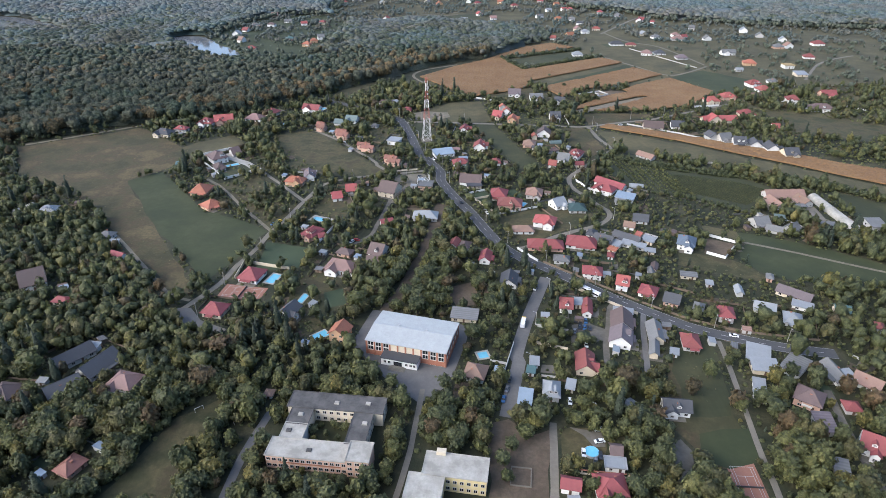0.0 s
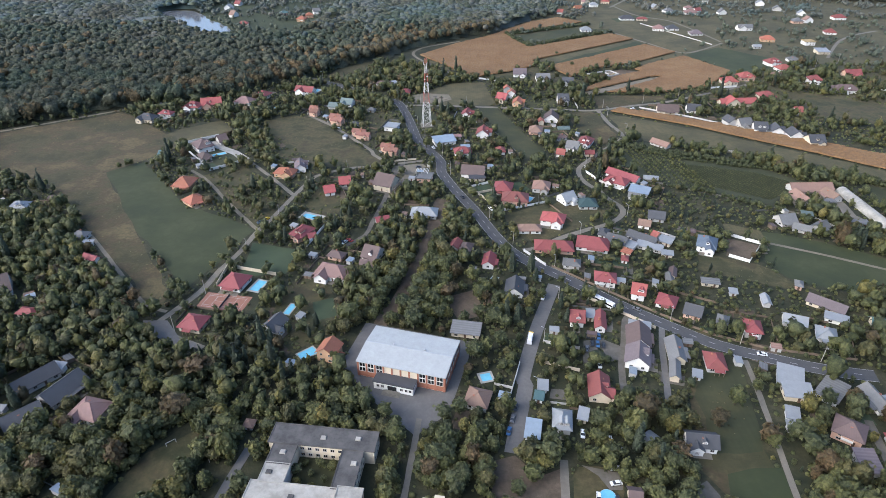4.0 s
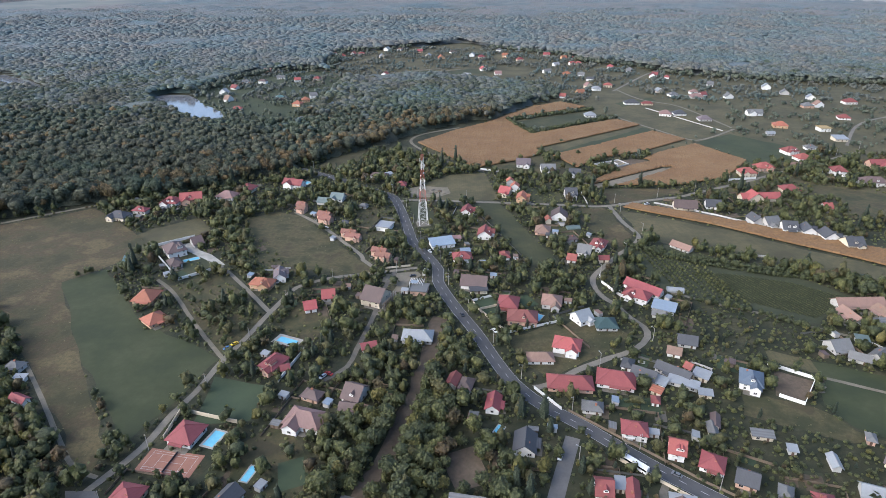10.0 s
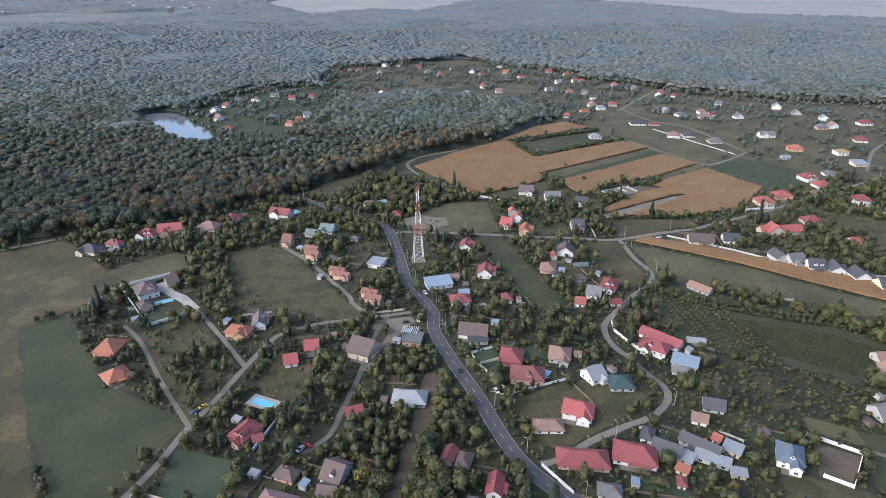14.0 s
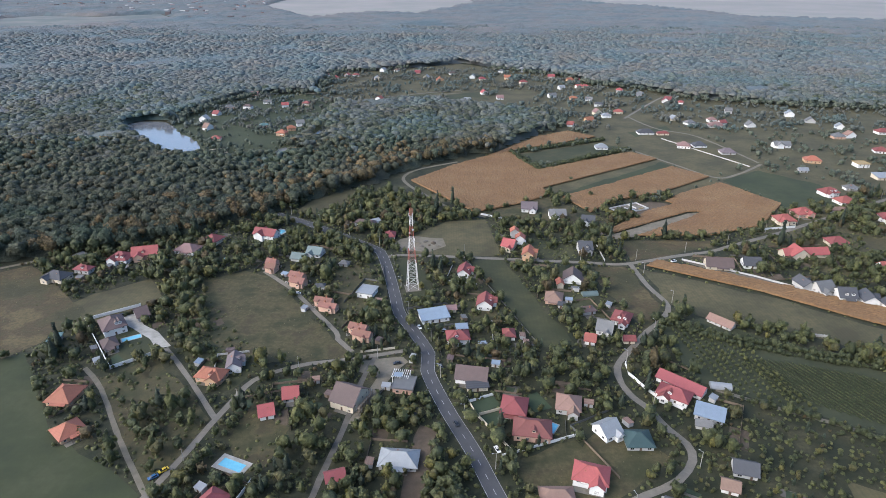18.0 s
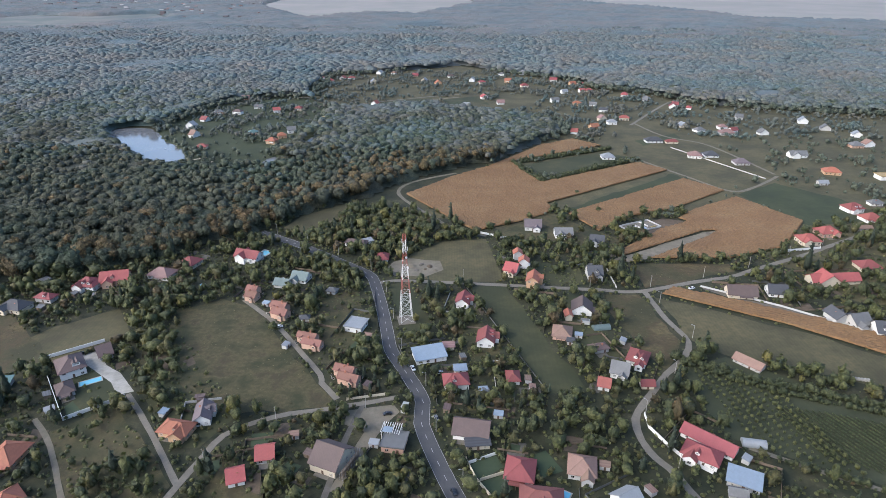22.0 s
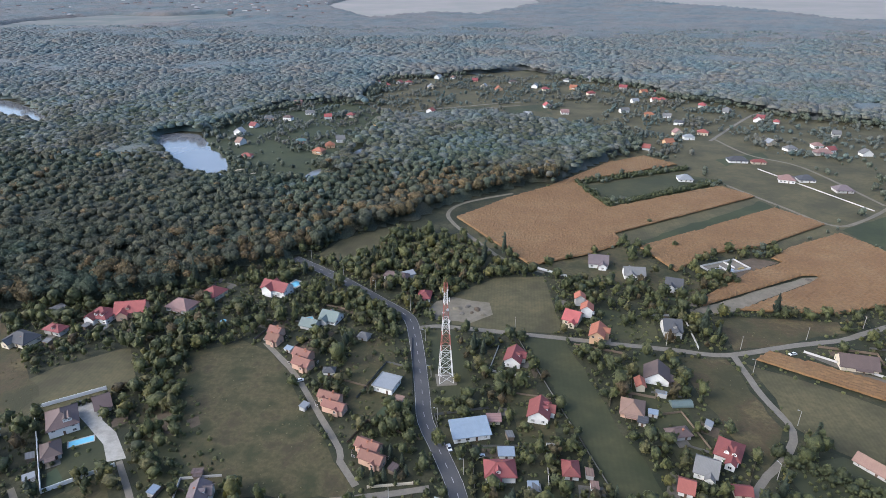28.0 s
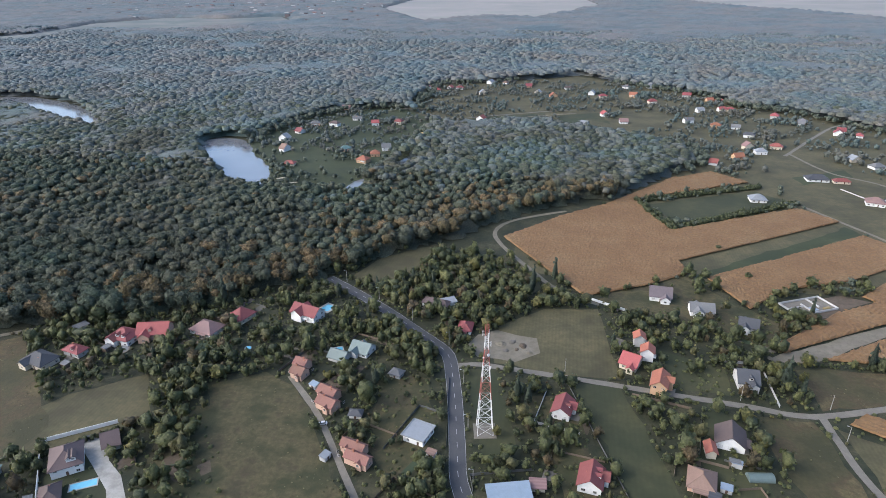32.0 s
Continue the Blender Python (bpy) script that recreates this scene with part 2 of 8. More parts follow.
for key, c in WALLS.items():
    M[key] = surface(key + "_plaster", two(c, 0.88), 0.5, tuple(v * 0.75 for v in c), 1.5, 0.3, random_tint=0.06, local=True)
M["brick"] = surface("red_brick", two((0.27, 0.105, 0.065), 0.8), 0.8, (0.34, 0.16, 0.10), 2.5, 0.4, local=True)
M["frame"] = surface("window_frame_paint", two((0.42, 0.40, 0.375), 0.9), 1.0, (0.32, 0.30, 0.28), 4.0, 0.3)
M["glass"] = surface("dark_window_glass", two((0.018, 0.022, 0.027), 0.7), 0.3, rough=0.12, spec=0.6)
M["door"] = surface("brown_door", two((0.10, 0.06, 0.04), 0.8), 1.0, (0.06, 0.04, 0.03), 4.0, 0.3)
M["steel"] = surface("galvanised_steel", two((0.42, 0.43, 0.44), 0.85), 0.5, (0.3, 0.3, 0.3), 2.0, 0.3, rough=0.5, metal=0.4)
M["mast_red"] = surface("red_mast_paint", two((0.30, 0.095, 0.07), 0.85), 0.5, (0.3, 0.08, 0.06), 1.0, 0.3, rough=0.6)
M["mast_white"] = surface("white_mast_paint", two((0.66, 0.64, 0.61), 0.9), 0.5, (0.5, 0.48, 0.45), 1.0, 0.3, rough=0.6)
M["tar"] = surface("dark_roofing_felt", [(0.38, (0.040, 0.038, 0.037)), (0.5, (0.062, 0.059, 0.057)), (0.62, (0.085, 0.080, 0.075))], 0.18, (0.085, 0.080, 0.074), 0.6, 0.35, bump=0.3)
M["membrane"] = surface("pale_roof_membrane", [(0.36, (0.21, 0.198, 0.172)), (0.5, (0.30, 0.285, 0.25)), (0.64, (0.345, 0.33, 0.29))], 0.16, (0.20, 0.188, 0.165), 0.7, 0.45)
M["tyre"] = surface("rubber", two((0.02, 0.02, 0.02), 0.8), 1.0)
M["pole"] = surface("weathered_concrete_pole", two((0.30, 0.285, 0.26), 0.85), 0.5)
M["timber"] = surface("grey_timber", two((0.16, 0.12, 0.085), 0.75), 0.8, (0.1, 0.08, 0.06), 2.5, 0.4)
for key, c in {"car_white": (0.62, 0.62, 0.62), "car_grey": (0.12, 0.125, 0.135), "car_blue": (0.035, 0.10, 0.22), "car_red": (0.36, 0.03, 0.025), "car_dark": (0.025, 0.027, 0.03), "car_yellow": (0.62, 0.42, 0.03)}.items():
    M[key] = surface(key + "_paint", two(c, 0.92), 0.3, rough=0.3, spec=0.5)
M["wire"] = surface("grey_wire_mesh", two((0.13, 0.13, 0.125), 0.85), 0.5, (0.09, 0.09, 0.085), 2.0, 0.3, rough=0.6, metal=0.3)

# ---------------------------------------------------------------- building blocks
def mesh_of(name, verts, faces, material):
    me = bpy.data.meshes.new(name)
    me.from_pydata([tuple(v) for v in verts], [], faces)
    for m in material if isinstance(material, (list, tuple)) else (material,):
        me.materials.append(m)
    return me


def part(name, me, parent, label="", at=None):
    ob = new(name, me)
    if parent is not None:
        ob.parent = parent
    if at is not None:
        ob.matrix_basis = at
    if label:
        ob["label"] = label
    return ob


def thing(name, x, y, z=0.0, rot=0.0, label="", category="", group="", kind=""):
    ob = new(name)
    ob.empty_display_size = 0.5
    ob.matrix_basis = pose(x, y, z, 0, 0, rot)
    return tagged(ob, label, category, group, kind)


def joined(*pieces):
    """Several (verts, faces) as one."""
    v, f = [], []
    for pv, pf in pieces:
        n = len(v)
        v += list(pv)
        f += [tuple(i + n for i in q) for q in pf]
    return v, f


def box(x0, y0, z0, x1, y1, z1, inset=0.0):
    """A box whose top is drawn in by inset."""
    i = inset
    v = [(x0, y0, z0), (x1, y0, z0), (x1, y1, z0), (x0, y1, z0), (x0 + i, y0 + i, z1), (x1 - i, y0 + i, z1), (x1 - i, y1 - i, z1), (x0 + i, y1 - i, z1)]
    return v, [(3, 2, 1, 0), (4, 5, 6, 7), (0, 1, 5, 4), (1, 2, 6, 5), (2, 3, 7, 6), (3, 0, 4, 7)]


def tube(a, b, r0, r1=None, n=6):
    """A tapered round bar from a to b."""
    a, b = Vector(a), Vector(b)
    r1 = r0 if r1 is None else r1
    d = (b - a).normalized()
    s = d.orthogonal().normalized()
    u = d.cross(s)
    v, f = [], []
    for p, r in ((a, r0), (b, r1)):
        for k in range(n):
            t = 2 * math.pi * k / n
            v.append(tuple(p + (s * math.cos(t) + u * math.sin(t)) * r))
    for k in range(n):
        f.append((k, (k + 1) % n, n + (k + 1) % n, n + k))
    f += [tuple(range(n - 1, -1, -1)), tuple(range(n, 2 * n))]
    return v, f


def prism(outline, z0, z1):
    """A flat slab over an outline of (x, y)."""
    n = len(outline)
    area = sum(outline[k][0] * outline[(k + 1) % n][1] - outline[(k + 1) % n][0] * outline[k][1] for k in range(n))
    o = list(outline) if area > 0 else list(outline)[::-1]
    v = [(x, y, z0) for x, y in o] + [(x, y, z1) for x, y in o]
    f = [tuple(range(n, 2 * n)), tuple(range(n - 1, -1, -1))] + [(k, (k + 1) % n, n + (k + 1) % n, n + k) for k in range(n)]
    return v, f


def inside(px, py, outline):
    """Which of the points lie in the outline."""
    px, py = np.asarray(px), np.asarray(py)
    hit = np.zeros(px.shape, bool)
    n = len(outline)
    for k in range(n):
        (x0, y0), (x1, y1) = outline[k], outline[(k + 1) % n]
        if y0 != y1:
            cross = ((y0 > py) != (y1 > py)) & (px < (x1 - x0) * (py - y0) / (y1 - y0) + x0)
            hit ^= cross
    return hit


def smooth_line(pts, step=6.0):
    """A rounded line through the points."""
    p = [Vector((*q, 0)) for q in pts]
    p = [q for k, q in enumerate(p) if k == 0 or (q - p[k - 1]).length > 2]
    out = []
    for k in range(len(p) - 1):
        a, b, c, d = p[max(k - 1, 0)], p[k], p[k + 1], p[min(k + 2, len(p) - 1)]
        n = max(2, int((c - b).length / step))
        for i in range(n):
            t = i / n
            out.append(0.5 * ((2 * b) + (c - a) * t + (2 * a - 5 * b + 4 * c - d) * t * t + (3 * b - a - 3 * c + d) * t ** 3))
    out.append(p[-1])
    return out


BLOCKED_RECTS = []
BLOCKED_LINES = []
BLOCKED_AREAS = []


def free(px, py, roads=1.5, houses=1.5, fields=True):
    """Which of the points lie on no road, house, pool or field."""
    ok = np.ones(px.shape, bool)
    for cx, cy, rot, w, d in BLOCKED_RECTS:
        c, s = math.cos(radians(rot)), math.sin(radians(rot))
        u, v = (px - cx) * c + (py - cy) * s, -(px - cx) * s + (py - cy) * c
        ok &= ~((abs(u) < w / 2 + houses) & (abs(v) < d / 2 + houses))
    for line, width in BLOCKED_LINES:
        for a, b in zip(line[:-1], line[1:]):
            dx, dy = b.x - a.x, b.y - a.y
            t = np.clip(((px - a.x) * dx + (py - a.y) * dy) / (dx * dx + dy * dy + 1e-9), 0, 1)
            ok &= np.hypot(px - a.x - t * dx, py - a.y - t * dy) > width / 2 + roads
    if fields:
        for outline in BLOCKED_AREAS:
            ok &= ~inside(px, py, outline)
    return ok


# ---------------------------------------------------------------- ground, roads and fields
ROAD_TOP = {"asphalt": 0.10, "asphalt_old": 0.09, "concrete": 0.08, "gravel": 0.07, "dirt": 0.06}
road_no = [0]


def road(name, width, kind, pts):
    line = smooth_line(pts)
    BLOCKED_LINES.append((line, width))
    road_no[0] += 1
    top = ROAD_TOP[kind] + 0.0004 * road_no[0]
    rough = 0.0 if kind in ("asphalt", "asphalt_old") else 0.12
    v, f = [], []
    rng = random.Random(name)
    for k, p in enumerate(line):
        d = (line[min(k + 1, len(line) - 1)] - line[max(k - 1, 0)]).normalized()
        n = Vector((-d.y, d.x, 0))
        for side in (-1, 1):
            w = width / 2 * (1 + rng.uniform(-rough, rough))
            q = p + n * side * w
            v += [(q.x, q.y, -0.05), (q.x, q.y, top)]
    for k in range(len(line) - 1):
        a = 4 * k
        f += [(a + 1, a + 3, a + 7, a + 5)[::1], (a, a + 1, a + 5, a + 4), (a + 2, a + 6, a + 7, a + 3)]
    ob = new(name, mesh_of(name, v, f, M[kind]))
    look_of = {"asphalt": "dark grey asphalt road with white lane marks", "asphalt_old": "worn light grey asphalt street", "concrete": "pale concrete village street",
               "gravel": "grey gravel lane between gardens", "dirt": "beaten earth track through grass"}[kind]
    tagged(ob, look_of, "road", kind="structure")
    return ob, line, top


FIELD_LABEL = {"corn": "field of ripe orange-brown maize", "pale": "pale mown stubble field", "green": "lush green meadow", "mid": "grazed green meadow", "dry": "dry brown-green meadow",
               "rough": "rough weedy grassland with dry patches", "lawn": "mown dark green lawn", "vine": "dark green vineyard in rows"}
field_no = [0]
ROUGH_FIELDS = []
SPARSE = []


def field(name, kind, pts):
    field_no[0] += 1
    top = 0.02 + 0.0008 * field_no[0]
    if kind == "corn":
        return maize(name, pts)
    if kind.endswith("*"):
        kind = kind[:-1]
        SPARSE.append(pts)
    else:
        BLOCKED_AREAS.append(pts)
    if kind in ("rough", "dry"):
        ROUGH_FIELDS.append(pts)
    ob = new(name, mesh_of(name, *prism(soft_outline(pts, name), -0.05, top), M[kind]))
    return tagged(ob, FIELD_LABEL[kind], "field", kind="structure")


def soft_outline(pts, seed, wave=1.6):
    """The outline with its sides broken into short uneven stretches."""
    rng = random.Random(str(seed) + str(pts[0]))
    out = []
    for k, (x, y) in enumerate(pts):
        x1, y1 = pts[(k + 1) % len(pts)]
        length = math.hypot(x1 - x, y1 - y)
        n = max(1, int(length / 9))
        for i in range(n):
            t = i / n
            j = wave if i else 0.3
            out.append((x + (x1 - x) * t + rng.uniform(-j, j), y + (y1 - y) * t + rng.uniform(-j, j)))
    return out


CLEARINGS = [[(126, 617), (146, 630), (213, 672), (226, 674), (216, 663), (167, 628), (153, 619), (130, 613)], [(149, 683), (196, 709), (208, 692), (160, 662)]]


def maize(name, pts):
    """Standing maize: a dense stand about two metres high with an uneven top in rows."""
    BLOCKED_AREAS.append(pts)
    xs, ys = [p[0] for p in pts], [p[1] for p in pts]
    step = 1.4
    n = len(pts)
    a0, b0 = max(((pts[k], pts[(k + 1) % n]) for k in range(n)), key=lambda e: math.dist(*e))
    turn = math.atan2(b0[1] - a0[1], b0[0] - a0[0])
    c, s = math.cos(turn), math.sin(turn)
    mx, my, reach = (min(xs) + max(xs)) / 2, (min(ys) + max(ys)) / 2, math.hypot(max(xs) - min(xs), max(ys) - min(ys)) / 2 + 3
    gu, gv = np.meshgrid(np.arange(-reach, reach, step), np.arange(-reach, reach, step))
    gx, gy = mx + gu * c - gv * s, my + gu * s + gv * c
    ok = inside(gx, gy, soft_outline(pts, name, 0.5))
    for o in CLEARINGS:
        ok &= ~inside(gx, gy, o)
    rng = np.random.default_rng(len(pts))
    z = 1.7 + rng.uniform(-0.25, 0.25, gx.shape) + 0.22 * (np.arange(gx.shape[0]) % 2)[:, None]
    jx, jy = rng.uniform(-0.35, 0.35, gx.shape), rng.uniform(-0.35, 0.35, gx.shape)
    wide = ok.copy()
    wide[1:, :] |= ok[:-1, :]
    wide[:-1, :] |= ok[1:, :]
    near = wide.copy()
    near[:, 1:] |= wide[:, :-1]
    near[:, :-1] |= wide[:, 1:]
    rim = near & ~ok
    px, py = gx + np.where(ok, jx, 0), gy + np.where(ok, jy, 0)
    best = np.full(gx.shape, 1e9)
    qx, qy = px.copy(), py.copy()
    for o in [pts] + CLEARINGS:
        for (x0, y0), (x1, y1) in zip(o, o[1:] + o[:1]):
            dx, dy = x1 - x0, y1 - y0
            t = np.clip(((gx - x0) * dx + (gy - y0) * dy) / (dx * dx + dy * dy), 0, 1)
            far = np.hypot(gx - x0 - t * dx, gy - y0 - t * dy)
            hit = far < best
            best = np.where(hit, far, best)
            qx, qy = np.where(hit, x0 + t * dx, qx), np.where(hit, y0 + t * dy, qy)
    px, py = np.where(rim, qx + jx * 0.5, px), np.where(rim, qy + jy * 0.5, py)
    z = np.where(rim, 0.9, z)
    index = -np.ones(gx.shape, int)
    index[near] = np.arange(near.sum())
    v = np.stack([px[near], py[near], z[near]], 1)
    a, b, c, d = index[:-1, :-1], index[:-1, 1:], index[1:, 1:], index[1:, :-1]
    inner = ok[:-1, :-1] | ok[:-1, 1:] | ok[1:, 1:] | ok[1:, :-1]
    good = (a >= 0) & (b >= 0) & (c >= 0) & (d >= 0) & inner
    f = np.stack([a[good], b[good], c[good], d[good]], 1)
    me = bpy.data.meshes.new(name)
    me.from_pydata(v.tolist(), [], f.tolist())
    me.materials.append(M["corn"])
    ob = new(name, me)
    return tagged(ob, FIELD_LABEL["corn"], "field", kind="stuff")


g = 6500
tagged(new("ground", mesh_of("ground", *prism([(-g, -800), (g, -800), (g, g), (-g, g)], -1.0, 0.0), M["ground"])), "rough grassy earth between gardens and fields", "ground", kind="structure")

# ---------------------------------------------------------------- roads and fields by name
road("main_road", 7.4, "asphalt", [(-139, 666), (-109, 646), (-85, 628), (-61, 608), (-50, 599), (-42, 590), (-37, 574), (-31, 549), (-25, 520), (-21, 501), (-12, 482), (-2, 458), (-2, 442), (8, 412), (20, 383), (29, 357), (37, 338), (48, 323), (64, 309), (87, 286), (108, 268), (128, 253), (149, 244), (169, 237), (189, 233)])
road("north_road", 3.8, "concrete", [(-38, 580), (-28, 584), (-16, 584), (23, 581), (76, 576), (109, 573), (134, 571), (173, 584), (203, 593), (224, 604), (272, 629), (304, 648), (344, 671), (386, 696), (445, 731)])
road("winding_lane", 3.5, "concrete", [(138, 571), (141, 537), (146, 512), (136, 494), (124, 482), (115, 470), (104, 456), (98, 446), (97, 432), (100, 421), (104, 415), (110, 398), (115, 389), (114, 379), (104, 367), (88, 359), (70, 349), (55, 338), (46, 335)])
road("estate_lane", 4.2, "gravel", [(179, 577), (198, 560), (217, 550), (229, 540), (256, 520)])
road("vineyard_track", 2.5, "dirt", [(143, 428), (165, 415), (190, 402), (212, 388), (226, 380)])
road("west_street", 3.2, "concrete", [(-14, 461), (-35, 455), (-50, 451), (-65, 448), (-79, 442), (-91, 433), (-95, 421), (-100, 403), (-106, 378), (-112, 357), (-117, 330), (-122, 314), (-126, 294), (-135, 275), (-138, 265), (-123, 256), (-110, 250)])
road("villa_lane", 2.6, "concrete", [(-100, 403), (-125, 435), (-148, 462)])
road("garden_lane", 2.4, "dirt", [(-113, 358), (-139, 390), (-165, 425), (-183, 443)])
road("field_track", 2.1, "dirt", [(-212, 352), (-187, 324), (-165, 299), (-150, 283), (-137, 277)])
road("terrace_lane", 3.0, "concrete", [(-119, 557), (-94, 531), (-74, 504), (-56, 479), (-54, 472), (-44, 459)])
road("orchard_lane", 2.7, "gravel", [(-30, 458), (-36, 429), (-39, 398), (-44, 367), (-47, 351), (-57, 340)])
road("parking_street", 6.4, "asphalt_old", [(59, 301), (49, 275), (42, 255), (35, 231), (36, 227), (31, 208), (27, 191)])
road("yard_lane", 3.2, "concrete", [(46, 188), (44, 172), (42, 159), (41, 151), (40, 140)])
road("court_lane", 3.0, "gravel", [(94, 278), (89, 271), (85, 256), (80, 240), (77, 223)])
road("concrete_path", 2.4, "concrete", [(136, 243), (134, 226), (130, 200), (126, 177), (124, 159), (122, 144)])
road("meadow_track", 2.2, "dirt", [(188, 345), (215, 332), (242, 317), (259, 308)])
road("hill_lane", 3.6, "concrete", [(436, 748), (475, 805), (501, 836), (531, 860), (570, 881)])
road("side_lane", 2.8, "asphalt_old", [(107, 271), (102, 254), (98, 236), (94, 217)])
road("east_lane", 3.4, "gravel", [(171, 208), (166, 183), (164, 165), (162, 148)])
road("school_lane", 3.4, "asphalt_old", [(-73, 194), (-78, 171), (-80, 147)])
road("school_path", 2.3, "concrete", [(-9, 208), (-13, 172), (-18, 146)])
road("forest_track", 3.4, "dirt", [(-368, 518), (-349, 530), (-320, 550), (-287, 572)])
road("corn_track", 3.4, "dirt", [(18, 822), (-6, 807), (-28, 789), (-37, 767), (-31, 745), (-9, 709), (14, 677), (40, 661)])
road("ridge_track", 3.4, "dirt", [(220, 868), (249, 815), (276, 770), (305, 783), (342, 816)])
road("hill_road", 3.8, "concrete", [(252, 1034), (341, 1172), (373, 1203)])
road("hamlet_road", 3.0, "concrete", [(-274, 1159), (-221, 1214), (-151, 1160), (-91, 1187), (-21, 1225), (27, 1245)])
road("hamlet_track", 3.0, "dirt", [(-146, 1092), (-115, 1124), (-81, 1158), (-26, 1195), (27, 1222)])
road("plateau_track", 3.4, "dirt", [(259, 1044), (278, 976), (317, 933), (342, 822)])
field("cornfield", "corn", [(-29, 755), (14, 808), (55, 847), (119, 930), (161, 958), (190, 928), (79, 862), (102, 792), (212, 860), (237, 833), (98, 734), (102, 715), (73, 692), (31, 669), (2, 710)])
field("cornfield", "corn", [(112, 709), (243, 804), (270, 770), (217, 730), (201, 719), (158, 700), (130, 670)])
field("cornfield", "corn", [(130, 627), (165, 660), (223, 720), (273, 752), (304, 693), (263, 641), (213, 621), (149, 620)])
field("cornfield", "corn", [(158, 576), (216, 547), (258, 522), (297, 499), (324, 478), (355, 463), (376, 446), (357, 417), (337, 433), (310, 453), (285, 474), (249, 500), (211, 530), (148, 567)])
field("stubble", "pale", [(98, 734), (237, 833), (242, 826), (102, 711)])
field("stubble", "pale", [(-236, 502), (-221, 523), (-193, 545), (-170, 515), (-204, 483), (-218, 480)])
field("green_crop", "green", [(102, 711), (242, 826), (244, 808), (112, 709)])
field("fallow", "pale", [(201, 719), (270, 770), (274, 760), (211, 713)])
field("fallow", "pale", [(56, 1142), (99, 1236), (168, 1228), (127, 1137), (89, 1101)])
field("fallow", "mid", [(-4, 1201), (59, 1230), (72, 1160), (34, 1129)])
field("meadow", "green", [(279, 760), (329, 795), (368, 749), (368, 697), (304, 686)])
field("meadow", "pale", [(142, 564), (210, 527), (248, 497), (284, 472), (309, 451), (336, 431), (356, 415), (342, 395), (324, 412), (294, 432), (270, 445), (231, 468), (209, 481), (166, 496), (148, 514)])
field("meadow", "pale", [(-18, 625), (8, 650), (39, 655), (49, 584), (23, 583), (-17, 587)])
field("meadow", "mid", [(25, 576), (48, 577), (80, 466), (60, 464)])
field("meadow", "mid", [(-31, 579), (-16, 581), (0, 527), (-12, 512), (-22, 549)])
field("meadow", "dry", [(105, 566), (133, 567), (142, 513), (125, 485), (119, 499)])
field("meadow", "green", [(192, 357), (222, 345), (248, 328), (264, 316), (275, 306), (255, 286), (242, 294), (236, 302), (222, 293), (205, 298), (185, 308), (180, 323), (191, 345)])
field("meadow", "rough", [(145, 336), (160, 327), (175, 321), (185, 306), (198, 297), (179, 298), (154, 309), (140, 316)])
field("meadow", "pale", [(173, 368), (192, 358), (191, 348), (187, 348), (171, 358)])
field("meadow", "mid", [(290, 424), (317, 400), (335, 384), (312, 351), (293, 363), (285, 374), (282, 388)])
field("rough_grass", "rough", [(220, 434), (236, 440), (236, 419), (220, 404), (217, 411)])
field("rough_grass", "rough", [(318, 632), (367, 608), (424, 573), (449, 552), (424, 516), (399, 533), (358, 539), (334, 554), (332, 588)])
field("meadow", "dry", [(106, 227), (132, 240), (126, 205), (118, 164), (105, 164), (95, 185)])
field("rough_grass", "rough", [(-158, 541), (-133, 558), (-113, 549), (-44, 457), (-49, 452), (-89, 448)])
field("dry_meadow", "dry", [(-371, 511), (-287, 564), (-213, 500), (-221, 466), (-243, 439), (-187, 357), (-142, 294), (-141, 280), (-151, 285), (-189, 328), (-215, 357), (-275, 421), (-324, 438)])
field("lush_meadow", "green", [(-243, 439), (-223, 457), (-165, 384), (-159, 386), (-115, 357), (-123, 328), (-135, 294), (-187, 357)])
field("lawn", "lawn", [(-112, 343), (-82, 335), (-85, 311), (-110, 308)])
field("vineyard", "vine", [(132, 486), (161, 497), (190, 475), (224, 457), (254, 423), (215, 393), (166, 417), (137, 434)])
field("clearing", "pale", [(-125, 670), (-111, 705), (-79, 734), (-65, 728), (-87, 677), (-99, 662)])
field("school_field", "rough", [(-128, 146), (-122, 158), (-117, 174), (-112, 190), (-96, 202), (-92, 196), (-96, 177), (-100, 171), (-100, 158), (-99, 146)])
field("scrub", "rough", [(52, 370), (79, 399), (95, 399), (105, 380), (84, 362), (55, 342), (45, 354)])
field("plateau", "pale", [(215, 1033), (284, 1067), (331, 860), (348, 822), (270, 770), (244, 808), (220, 868), (216, 949)])
field("garden_meadow", "rough*", [(-171, 434), (-150, 454), (-103, 403), (-107, 378), (-114, 361), (-139, 392)])
field("garden_meadow", "mid*", [(-149, 487), (-129, 495), (-90, 444), (-99, 425), (-108, 425), (-143, 464)])
field("garden_meadow", "rough*", [(-86, 414), (-64, 398), (-68, 374), (-75, 369), (-89, 388)])
field("garden_meadow", "rough*", [(-164, 522), (-140, 528), (-91, 455), (-96, 447), (-127, 472), (-150, 476)])
field("garden_meadow", "rough*", [(-87, 294), (-70, 313), (-58, 294), (-47, 269), (-68, 247), (-83, 261)])
field("garden_meadow", "mid*", [(-193, 499), (-191, 471), (-159, 443), (-149, 455), (-155, 471)])
field("garden_meadow", "rough*", [(-73, 566), (-47, 568), (-36, 523), (-49, 493), (-66, 516)])
field("garden_meadow", "rough*", [(4, 562), (23, 564), (42, 488), (25, 486)])
field("garden_meadow", "mid*", [(89, 577), (101, 562), (103, 494), (91, 483), (78, 531)])
field("garden_meadow", "mid*", [(111, 238), (132, 240), (127, 212), (122, 192), (102, 192)])
